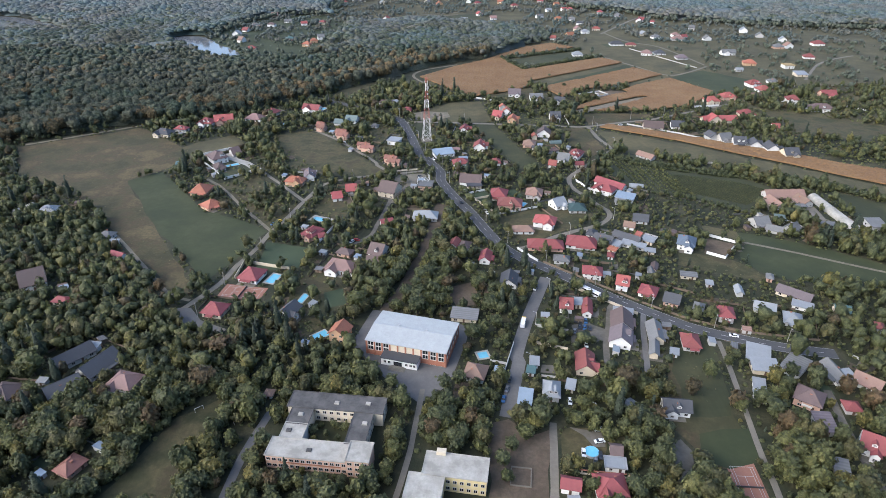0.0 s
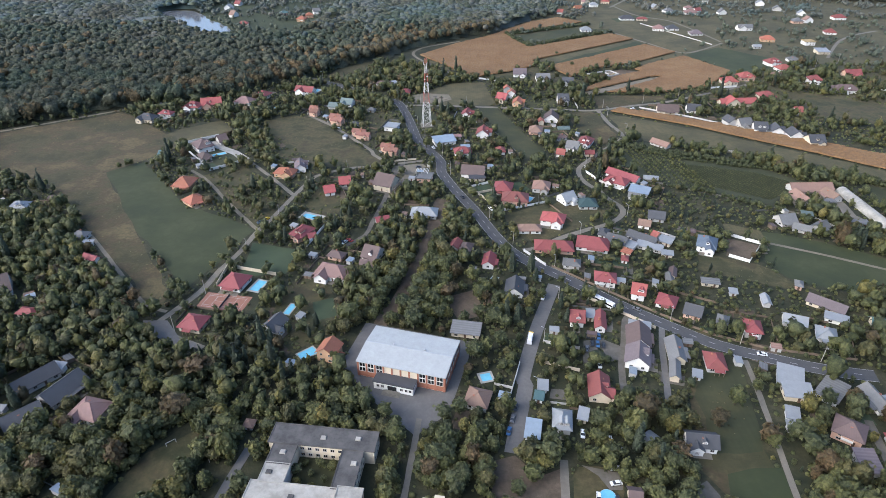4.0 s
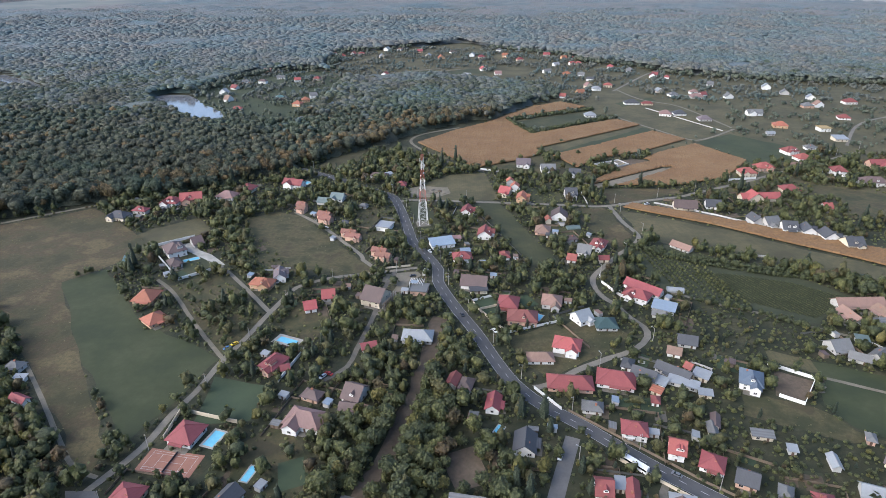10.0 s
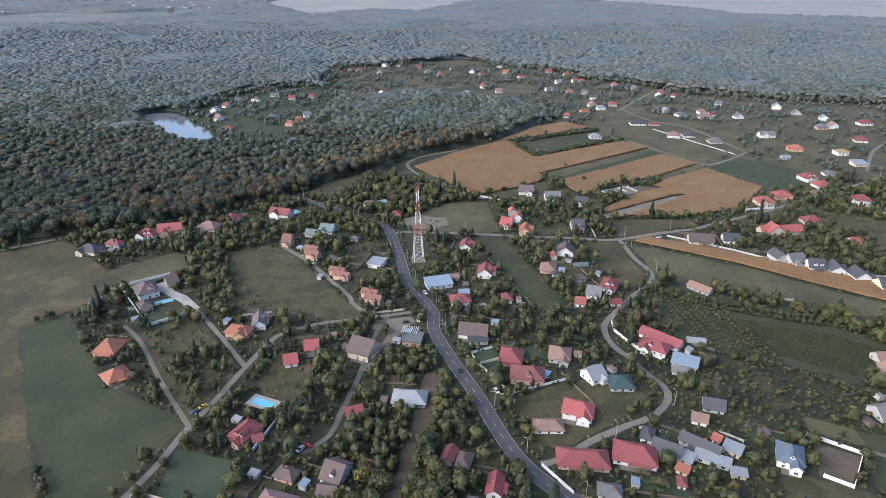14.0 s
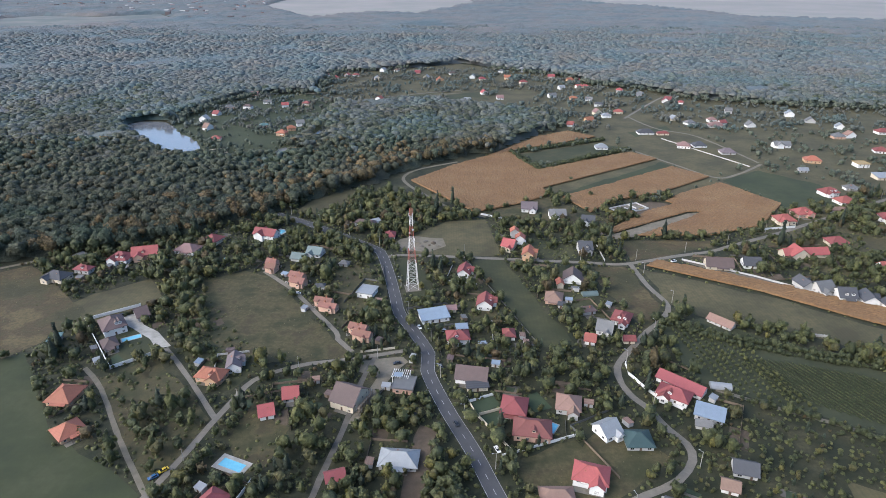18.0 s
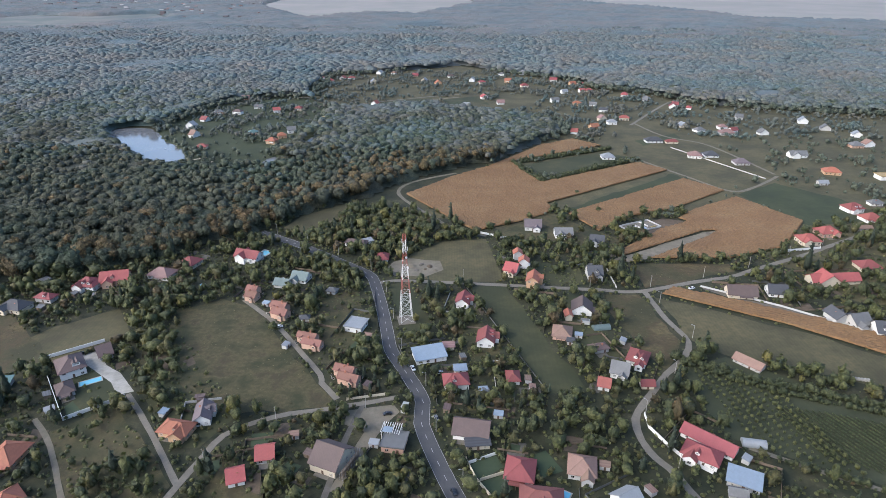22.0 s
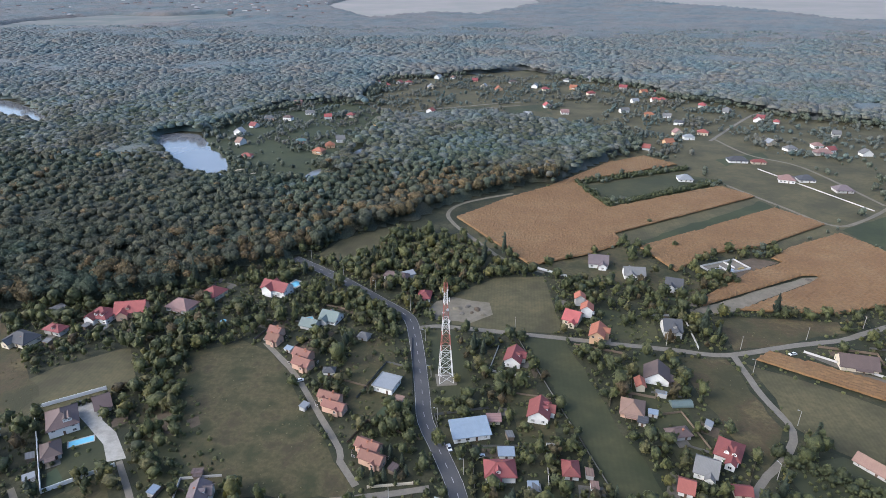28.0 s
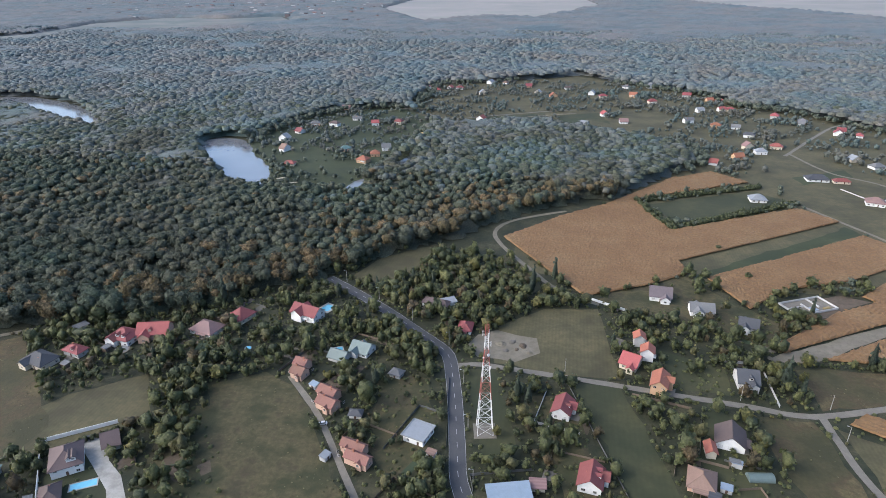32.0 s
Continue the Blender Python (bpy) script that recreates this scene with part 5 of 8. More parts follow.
# pools with paved surrounds
def pool(x, y, rot, w, d, deck=2.0):
    BLOCKED_RECTS.append((x, y, rot, w + 2 * deck, d + 2 * deck))
    ob = thing("swimming_pool", x, y, 0, rot, "blue garden swimming pool with a pale stone surround", "pool")
    a, b = w / 2, d / 2
    A, B = a + deck, b + deck
    part("surround", mesh_of("surround", *joined(box(-A, -B, -0.1, A, -b, 0.22), box(-A, b, -0.1, A, B, 0.22), box(-A, -b, -0.1, -a, b, 0.22), box(a, -b, -0.1, A, b, 0.22)), M["membrane"]), ob)
    part("water", mesh_of("water", *box(-a, -b, -0.1, a, b, 0.12), M["pool_water"]), ob)
    return ob


pool(-82.8, 374.0, -23, 11.5, 4.6, 1.9)
pool(-97.3, 299.2, 72, 9.3, 5.0, 1.0)
pool(-171.8, 471.6, 32, 10, 3.8, 0.5)
pool(-76.2, 279.2, 74, 8.2, 3.0, 0.6)
pool(19.2, 231.6, 15, 4.6, 4.4, 1.0)
pool(-125.0, 627.0, 66, 7, 6, 1.5)
pool(-101.0, 581.5, -62, 11, 4.5, 0.6)
pool(56.8, 398.6, 60, 6.5, 3.4, 0.5)
pool(27.2, 305.6, 60, 5.5, 3.2, 0.4)
pool(-61.2, 246.6, 40, 8, 5, 0.6)

# round garden pool on a plot by the lane, its wall with openings, and a ruin's foundation
tub = thing("garden_pool", 58.6, 171.7, 0, 0, "round light blue above-ground garden pool", "pool")
part("rim", mesh_of("rim", *tube((0, 0, 0), (0, 0, 1.15), 2.9, n=20), M["pale_zinc"]), tub)
part("water", mesh_of("water", *tube((0, 0, 1.1), (0, 0, 1.2), 2.75, n=20), M["pool_water"]), tub)
for tx, ty, tr, mat, word in ((-220.9, 562.6, 4.2, "lake", "round stone-rimmed garden pond"), (-152.6, 576.5, 2.2, "pool", "small round blue garden pool")):
    basin = thing("garden_pool", tx, ty, 0, 0, word, "pool")
    BLOCKED_RECTS.append((tx, ty, 0, 2 * tr + 2, 2 * tr + 2))
    part("rim", mesh_of("rim", *tube((0, 0, -0.1), (0, 0, 0.35), tr, n=20), M["concrete"]), basin)
    part("water", mesh_of("water", *tube((0, 0, 0.3), (0, 0, 0.4), tr * 0.78, n=20), M["pool_water" if mat == "pool" else "water"]), basin)
colonnade = thing("garden_wall", 46.6, 162.5, 0, -7, "cream garden wall with a row of square openings", "wall")
part("base", mesh_of("base", *box(0, -0.15, -0.1, 24, 0.15, 0.7), M["cream"]), colonnade)
part("coping", mesh_of("coping", *box(-0.1, -0.25, 2.1, 24.1, 0.25, 2.3), M["brick"]), colonnade)
for k in range(9):
    part("pier", mesh_of("pier", *box(-0.3, -0.18, 0.7, 0.3, 0.18, 2.1), M["cream"]), colonnade, at=pose(0.4 + k * 2.9, 0, 0))
ruin = thing("foundation_walls", 29.6, 160.1, 0, -8, "low concrete foundation walls on bare earth", "ruin")
for x0, y0, x1, y1 in ((-4, -4.5, 4, -4.1), (-4, 4.1, 4, 4.5), (-4, -4.1, -3.6, 4.1), (3.6, -4.1, 4, 4.1)):
    part("wall", mesh_of("wall", *box(x0, y0, -0.1, x1, y1, 0.6), M["concrete"]), ruin)

# clay courts
for cx, cy, rot, w, d in ((-110.8, 285.2, -10, 24.5, 12.6), (114.0, 155.5, 86, 24, 11)):
    court = thing("clay_court", cx, cy, 0, rot, "red clay tennis court with white lines", "tennis court")
    BLOCKED_RECTS.append((cx, cy, rot, w, d))
    part("surface", mesh_of("surface", *box(-w / 2, -d / 2, -0.05, w / 2, d / 2, 0.07), M["clay"]), court)
    a, b = w / 2 - 2.2, d / 2 - 1.2
    for x0, y0, x1, y1 in ((-a, -b, a, -b), (-a, b, a, b), (-a, -b, -a, b), (a, -b, a, b), (-a, -b * 0.75, a, -b * 0.75), (-a, b * 0.75, a, b * 0.75), (-a * 0.54, -b * 0.75, -a * 0.54, b * 0.75), (a * 0.54, -b * 0.75, a * 0.54, b * 0.75), (-a * 0.54, 0, a * 0.54, 0)):
        part("line", mesh_of("line", *box(min(x0, x1) - 0.06, min(y0, y1) - 0.06, 0.07, max(x0, x1) + 0.06, max(y0, y1) + 0.06, 0.085), M["line"]), court)
    part("net", mesh_of("net", *joined(box(-0.04, -b - 0.5, 0.07, 0.04, b + 0.5, 1.0), tube((0, -b - 0.6, 0), (0, -b - 0.6, 1.1), 0.06), tube((0, b + 0.6, 0), (0, b + 0.6, 1.1), 0.06)), M["slate"]), court)
goal = mesh_of("goal", *joined(tube((-1.8, 0, 0), (-1.8, 0, 2), 0.07), tube((1.8, 0, 0), (1.8, 0, 2), 0.07), tube((-1.8, 0, 2), (1.8, 0, 2), 0.07)), M["mast_white"])
for gx0, gy0, ga in ((-103.5, 194.5, 40), (-84.8, 187.4, 40)):
    tagged(new("football_goal", goal), "white metal football goal on grass", "goal").matrix_basis = pose(gx0, gy0, 0, 0, 0, ga)


# walls and fences
FENCE_LABEL = {"white": "white rendered garden wall", "cream": "cream rendered garden wall", "timber": "grey timber board fence", "steel": "light metal mesh fence", "wire": "thin grey wire mesh fence on posts", "greywall": "grey concrete panel fence", "brick": "red brick garden wall"}


def fence(pts, h, kind="white", thick=0.22, posts=True):
    """A wall or fence along a line, stretch by stretch, with posts."""
    ob = thing("garden_wall" if kind in ("white", "cream", "brick", "greywall") else "garden_fence", *pts[0], 0, 0, FENCE_LABEL[kind], "wall" if kind in ("white", "cream", "brick", "greywall") else "fence")
    post = mesh_of("post", *box(-thick * 0.9, -thick * 0.9, -0.2, thick * 0.9, thick * 0.9, h + 0.18, 0.03), M[kind])
    for (x0, y0), (x1, y1) in zip(pts[:-1], pts[1:]):
        length = math.hypot(x1 - x0, y1 - y0)
        m = pose(x0 - pts[0][0], y0 - pts[0][1], 0, 0, 0, math.degrees(math.atan2(y1 - y0, x1 - x0)))
        gap = 0 if kind in ("white", "cream", "brick", "greywall") else 0.12
        part("panel", mesh_of("panel", *joined(box(0, -thick / 2, gap - 0.1, length, thick / 2, h), box(-0.02, -thick * 0.6, h, length + 0.02, thick * 0.6, h + 0.05)), M[kind]), ob, at=m)
        n = max(1, int(length / 6))
        if posts:
            for k in range(n + 1):
                part("post", post, ob, at=m @ Matrix.Translation((length * k / n, 0, 0)))
    return ob


yard("villa_paving", [(-193, 495), (-182, 499), (-171, 486), (-160, 479), (-146, 464), (-153, 461), (-161, 471), (-172, 479), (-176, 482), (-186, 489)], "membrane", "pale paved forecourt of a villa", 0.05)
house(-186.5, 481, 38, 12, 15, 5.6, "brown", "h", "white")
house(-179.5, 463, 38, 7, 10, 2.9, "brown", "h", "greywall")
house(-176.5, 495.5, 38, 6.5, 10.5, 2.8, "brown", "g", "greywall")
fence([(-148, 459), (-169, 442), (-208, 490), (-183, 508)], 2.0, "white")
fence([(-79, 338.4), (-71.8, 365)], 1.8, "white")
fence([(-119, 299), (-118.4, 317), (-90.2, 309)], 2.0, "cream")
fence([(32.3, 380.2), (68.3, 394.1)], 1.4, "white")
fence([(18.1, 419), (21.9, 407.7), (38.1, 380.8)], 1.6, "cream")
fence([(168, 354), (186, 342), (171, 323), (162, 329)], 1.8, "white")
fence([(46.4, 334), (56.8, 319)], 1.6, "white")
fence([(47.1, 254.6), (62.9, 249.9)], 1.6, "greywall")
fence([(45.2, 240.8), (60.2, 235.5)], 1.6, "cream")
fence([(22.1, 198.3), (34.5, 239.7)], 1.6, "greywall")
fence([(34.8, 666.4), (56.2, 655.2)], 1.6, "white")
fence([(268.7, 922.2), (301.1, 856.4), (325.7, 806.7)], 0.9, "greywall", 0.15, False)
fence([(252.2, 632.6), (289, 639.6)], 1.8, "white")
fence([(346, 670), (371, 651), (377, 625), (388, 617)], 1.6, "white")
fence([(416, 645), (434, 623)], 1.6, "white")
fence([(177, 578), (218, 552), (238, 536), (259, 523), (293, 501)], 1.2, "greywall")
fence([(103, 449), (102.5, 440), (107.5, 428), (112, 420), (121, 412)], 1.7, "white")
fence([(60, 318), (108, 275), (128, 260), (150, 250), (186, 243)], 1.3, "timber", 0.08)
fence([(72, 291), (102, 265)], 1.5, "cream")
fence([(-38, 570), (-30, 520)], 1.0, "wire", 0.035)
fence([(22, 575), (60, 465)], 1.0, "wire", 0.035)

yard("walled_yard", [(169, 350), (185, 340), (170, 324), (161, 330)], "soil", "bare brown earth yard inside white walls", 0.09)
yard("earth_plot", [(45, 668), (70, 683), (76, 672), (71, 660), (48, 654)], "soil", "dug earth plot behind a fence")
yard("bare_plot", [(-34, 600), (-29, 613), (-19, 620), (4, 615), (7, 601), (-6, 590), (-26, 591)], "dirt", "bare trampled earth beside the mast")
yard("farm_slab", [(245, 405), (254, 407), (263, 396), (261, 377), (268, 363), (267, 348), (260, 355), (254, 368), (250, 383), (245, 393)], "concrete", "pale cracked concrete yard of an old farm", 0.04)
yard("bare_yard", [(18, 187), (28, 190), (36, 181), (44, 184), (39, 151), (38, 140), (17, 140)], "soil", "bare trodden earth yard beside a school", 0.03)
yard("pool_plot", [(49, 185), (58, 185), (67, 183), (61, 165), (46, 165)], "rough", "fenced grass plot with a garden pool", 0.03)
yard("drive", [(52, 186), (66, 182), (65, 175), (60, 175), (57, 181)], "gravel", "gravel drive and parking of a plot", 0.045)
yard("paved_court", [(66, 256), (76, 258), (75, 249), (82, 248), (80, 243), (63, 240)], "gravel", "paved court between houses with parked cars", 0.04)
yard("gravel_yard", [(90, 176), (96, 179), (99, 173), (95, 159), (88, 151), (87, 164)], "gravel", "grey gravel yard with conifers", 0.04)
yard("lush_plot", [(105, 182), (127, 185), (124, 168), (110, 164), (101, 169)], "green", "lush green end of a meadow", 0.07)
yard("building_plot", [(148, 682), (190, 700), (206, 694), (163, 664)], "soil", "bare building plot with low walls", 0.06)
yard("sand_strip", [(127, 617), (146, 629), (213, 671), (225, 673), (215, 664), (167, 629), (153, 620), (130, 614)], "dirt", "sandy track scraped through maize", 0.07)
yard("junction", [(-146, 270), (-134, 270), (-125, 259), (-114, 253), (-114, 249), (-126, 253), (-141, 261)], "asphalt_old", "grey asphalt widening at a street corner", 0.11)
yard("villa_lawn", [(-169, 445), (-150, 460), (-158, 469), (-168, 464), (-174, 452)], "lawn", "mown lawn of a villa", 0.03)
yard("gravel_yard", [(66, 255), (67, 243), (80, 243), (84, 251), (75, 257)], "gravel", "grey gravel yard for parked cars")
yard("trampled_strip", [(-4, 400), (-10, 362), (-17, 322), (-27, 284), (-34, 266), (-27, 266), (-18, 286), (-9, 322), (-1, 362), (4, 396)], "soil", "strip of churned brown earth between trees", 0.03)
yard("corner_plot", [(-37, 451), (-16, 455), (-13, 450), (-18, 442), (-27, 421), (-34, 400), (-38, 401), (-33, 420), (-28, 436), (-38, 441)], "dirt", "bare trampled earth round a building site")
yard("garden_lawn", [(19, 416), (31, 422), (34, 415), (23, 407)], "lawn", "small walled garden lawn", 0.03)
yard("garden_lawn", [(24, 406.5), (34, 411), (37, 403), (28, 398)], "lawn", "small walled garden lawn", 0.03)
yard("garden_lawn", [(47, 422), (53, 425), (59, 413), (49, 409)], "lawn", "small mown garden lawn", 0.03)
fence([(19, 416.5), (31.5, 422.5)], 1.5, "white", 0.2, False)
fence([(23.5, 407), (34.5, 411.5)], 1.5, "cream", 0.2, False)
fence([(-39, 458.5), (-21, 462.5)], 1.2, "cream", 0.25)
fence([(69, 391), (80, 368)], 1.2, "timber", 0.07)
# white roof terrace with a blue awning, and a bus shelter at the crossing
terrace = thing("pergola", -15, 433.5, 0, -9, "white pergola with a pale blue awning beside a house", "pergola")
for px0 in (-4, 0, 4):
    for py0 in (-3, 3):
        part("post", mesh_of("post", *box(-0.12, -0.12, -0.1, 0.12, 0.12, 4.6), M["white"]), terrace, at=pose(px0, py0, 0))
for k in range(9):
    part("rafter", mesh_of("rafter", *box(-0.09, -3.6, 4.6, 0.09, 3.6, 4.8), M["white"]), terrace, at=pose(-4.2 + k * 1.05, 0, 0))
part("awning", mesh_of("awning", *box(-3.6, -3.2, 4.82, 0.8, 0.5, 4.9, 0.1), M["blue"]), terrace)
shelter = thing("bus_shelter", -10.5, 451.5, 0, 75, "small bus shelter with a pale flat roof", "bus shelter")
for px0 in (-2.6, 2.6):
    part("side_panel", mesh_of("side_panel", *box(px0 - 0.06, -1.0, 0, px0 + 0.06, 1.0, 2.4), M["greywall"]), shelter)
part("rear_panel", mesh_of("rear_panel", *box(-2.54, 0.94, 0, 2.54, 1.04, 2.4), M["greywall"]), shelter)
part("roof", mesh_of("roof", *box(-3.0, -1.5, 2.4, 3.0, 1.4, 2.6, 0.05), M["pale_zinc"]), shelter)
# scaffold round the unfinished brown-roofed house
scaffold = thing("scaffold", -39, 416.7, 0, -23, "steel scaffold with timber decks round an unfinished house", "scaffold")
for k in range(7):
    for off in (8.3, 9.5):
        part("standard", mesh_of("standard", *tube((0, 0, -0.1), (0, 0, 5.2), 0.06, n=5), M["steel"]), scaffold, at=pose(off, -7.2 + k * 2.4, 0))
for z in (1.8, 3.8):
    part("deck", mesh_of("deck", *box(8.35, -7.3, z, 9.45, 7.3, z + 0.08), M["timber"]), scaffold)
yard("plot", [(36, 378), (66, 391), (76, 366), (55, 344), (46, 352)], "rough", "earthy fenced garden plot")
yard("patch", [(-132, 490), (-128, 494), (-124, 488), (-127, 485)], "soil", "small patch of reddish bare soil")
yard("patch", [(-148, 491), (-145, 495), (-140, 494), (-136, 484), (-132, 480), (-137, 480), (-143, 484)], "soil", "round patch of reddish bare soil")
yard("vegetable_patch", [(2, 290), (16, 296), (22, 276), (8, 270)], "soil", "vegetable patch with dug rows")
yard("lawn_plot", [(-66, 285), (-56, 289), (-52, 274), (-62, 270)], "lawn", "small mown lawn with paths")

for gx0, gy0, gr in ((-292, 388, 62),):
    ob = thing("greenhouse", gx0, gy0, 0, gr, "white plastic tunnel greenhouse in a garden", "greenhouse")
    BLOCKED_RECTS.append((gx0, gy0, gr, 14, 7))
    ar = [(math.cos(math.pi * k / 8) * 3.0, math.sin(math.pi * k / 8) * 2.8) for k in range(9)]
    part("cover", mesh_of("cover", [(-7, a, b) for a, b in ar] + [(7, a, b) for a, b in ar], [(i, i + 1, 10 + i, 9 + i) for i in range(8)] + [tuple(range(8, -1, -1)), tuple(range(9, 18))], M["membrane"]), ob)

# maize strip hedge, greenhouse and barns
tunnel = thing("greenhouse", 270.6, 384.1, 0, -87.8, "long white plastic tunnel greenhouse", "greenhouse")
BLOCKED_RECTS.append((270.6, 384.1, -87.8, 57, 9))
arch = [(math.cos(math.pi * k / 10) * 4.2, math.sin(math.pi * k / 10) * 3.6) for k in range(11)]
for k in range(13):
    x0, x1 = -27.3 + k * 4.2, -27.3 + (k + 1) * 4.2 - 0.05
    part("cover", mesh_of("cover", [(x0, a, b) for a, b in arch] + [(x1, a, b) for a, b in arch], [(i, i + 1, 12 + i, 11 + i) for i in range(10)] + [tuple(range(10, -1, -1)), tuple(range(11, 22))], M["membrane"]), tunnel)

# main road marks
main_line = BLOCKED_LINES[0][0]
dash = mesh_of("lane_mark", *box(-1.6, -0.09, 0, 1.6, 0.09, 0.015), M["line"])
main_ob = bpy.data.objects["main_road"]
gone, due = 0.0, 4.0
for a, b in zip(main_line[:-1], main_line[1:]):
    seg = (b - a).length
    while due < gone + seg:
        q = a + (b - a) * ((due - gone) / seg)
        part("lane_mark", dash, main_ob, at=pose(q.x, q.y, 0.1015, 0, 0, math.degrees(math.atan2(b.y - a.y, b.x - a.x))))
        due += 8.6
    gone += seg
kv, kf = [], []
for side in (-1, 1):
    base = len(kv)
    for k, p in enumerate(main_line):
        d = (main_line[min(k + 1, len(main_line) - 1)] - main_line[max(k - 1, 0)]).normalized()
        n = Vector((-d.y, d.x, 0))
        for off, z in ((3.55, 0.104), (3.68, 0.104)):
            q = p + n * side * off
            kv.append((q.x, q.y, z))
    for k in range(len(main_line) - 1):
        i = base + 2 * k
        kf.append((i, i + 1, i + 3, i + 2) if side < 0 else (i, i + 2, i + 3, i + 1))
part("edge_line", mesh_of("edge_line", kv, kf, M["line"]), main_ob)


# cars
def car_parts():
    body, cab = [], []
    prof = [(-2.15, 0.35), (-2.2, 0.75), (-1.3, 0.92), (1.4, 0.95), (2.1, 0.85), (2.15, 0.35)]
    for y in (-0.85, 0.85):
        body += [(x, y, z) for x, z in prof]
    n = len(prof)
    bf = [(k, k + 1, n + k + 1, n + k) for k in range(n - 1)] + [(n - 1, 0, n, 2 * n - 1), tuple(range(n - 1, -1, -1)), tuple(range(n, 2 * n))]
    cv = [(-1.3, -0.78, 0.92), (1.5, -0.78, 0.95), (1.5, 0.78, 0.95), (-1.3, 0.78, 0.92), (-0.5, -0.62, 1.42), (1.1, -0.62, 1.42), (1.1, 0.62, 1.42), (-0.5, 0.62, 1.42)]
    return (body, bf), (cv, box(0, 0, 0, 1, 1, 1)[1])


CAR_BODY, CAR_CAB = car_parts()
CAR_GLASS = mesh_of("cabin", *CAR_CAB, M["glass"])
WHEEL = mesh_of("wheel", *tube((0, -0.1, 0.32), (0, 0.1, 0.32), 0.32, n=10), M["tyre"])
CAR_MESH = {k: (mesh_of("body", *CAR_BODY, M[k]), mesh_of("roof", *box(-0.52, -0.64, 1.40, 1.12, 0.64, 1.47, 0.06), M[k])) for k in ("car_white", "car_grey", "car_blue", "car_red", "car_dark", "car_yellow")}


def car(x, y, rot, paint):
    word = paint.split("_")[1]
    ob = thing("car", x, y, 0.1, rot, "parked %s passenger car on the roadside" % word, "car")
    part("body", CAR_MESH[paint][0], ob)
    part("cabin", CAR_GLASS, ob)
    part("roof", CAR_MESH[paint][1], ob)
    for px in (-1.35, 1.35):
        for py in (-0.78, 0.78):
            part("wheel", WHEEL, ob, at=pose(px, py, 0))
    return ob


for c in ((30.2, 213.9, 75, "car_dark"), (28.5, 207.6, 75, "car_grey"), (26.5, 201.3, 75, "car_blue"), (51.5, 289.1, 70, "car_white"), (-8.2, 484.4, 110, "car_white"), (4.9, 445, 108, "car_grey")):
    car(*c)
for c in ((-18.4, 448.1, 15, "car_dark"), (12.7, 400.7, 112, "car_dark"), (30.5, 384, 112, "car_white"), (-113.1, 366.4, 40, "car_blue"), (-110.4, 370.3, 45, "car_yellow"), (-60.2, 342.1, 60, "car_blue")):
    car(*c)
for c in ((-57.7, 342.5, 60, "car_white"), (-55.1, 344.8, -30, "car_red"), (69.6, 253.6, 80, "car_dark"), (71.9, 253, 80, "car_blue"), (74.4, 252.4, 80, "car_dark"), (-88.9, 524.5, 20, "car_white")):
    car(*c)
for c in ((5.6, 480.5, 20, "car_white"), (68, 192, 10, "car_white"), (64, 198, 0, "car_white"), (62, 186, 90, "car_grey"), (145, 246.5, -14, "car_white"), (97, 279.5, -37, "car_grey"), (-189, 496, 30, "car_dark"), (170, 575, 20, "car_white")):
    car(*c)
for c in ((63.0, 177.5, 10, "car_white"), (64.2, 183.8, 5, "car_white"), (55.5, 171.6, 80, "car_white"), (59.3, 167.5, 80, "car_grey"), (61.7, 170.2, 85, "car_dark"), (68.6, 259.0, 80, "car_dark"), (70.8, 258.5, 80, "car_dark"), (73.5, 258.5, 82, "car_blue"), (66.3, 249.9, 70, "car_grey"), (69.9, 239.1, 85, "car_white"), (55.2, 200.1, 80, "car_white")):
    car(*c)
for x0, y0, rot, size, paint, word in ((81.5, 284, -46, (11, 2.5, 3.1), "car_white", "long white coach"), (41, 256, 76, (6.6, 2.3, 2.7), "car_white", "white minibus with a yellow front")):
    bus = thing("bus", x0, y0, 0.1, rot, word + " parked by the road", "bus")
    L, Wd, Hh = size
    part("body", mesh_of("body", *box(-L / 2, -Wd / 2, 0.35, L / 2, Wd / 2, Hh, 0.12), M[paint]), bus)
    part("window_band", mesh_of("window_band", *box(-L / 2 + 0.3, -Wd / 2 + 0.02, Hh * 0.5, L / 2 - 0.2, Wd / 2 - 0.02, Hh * 0.8), M["glass"]), bus)
    part("front", mesh_of("front", *box(L / 2 - 0.9, -Wd / 2 - 0.02, 0.4, L / 2 + 0.05, Wd / 2 + 0.02, Hh + 0.02, 0.1), M["car_yellow" if L < 8 else "car_white"]), bus)
    for px in (-L / 2 + 1.5, L / 2 - 1.5):
        for py in (-Wd / 2 + 0.1, Wd / 2 - 0.1):
            part("wheel", WHEEL, bus, at=pose(px, py, 0) @ Matrix.Diagonal((1.35, 1.6, 1.35, 1)))

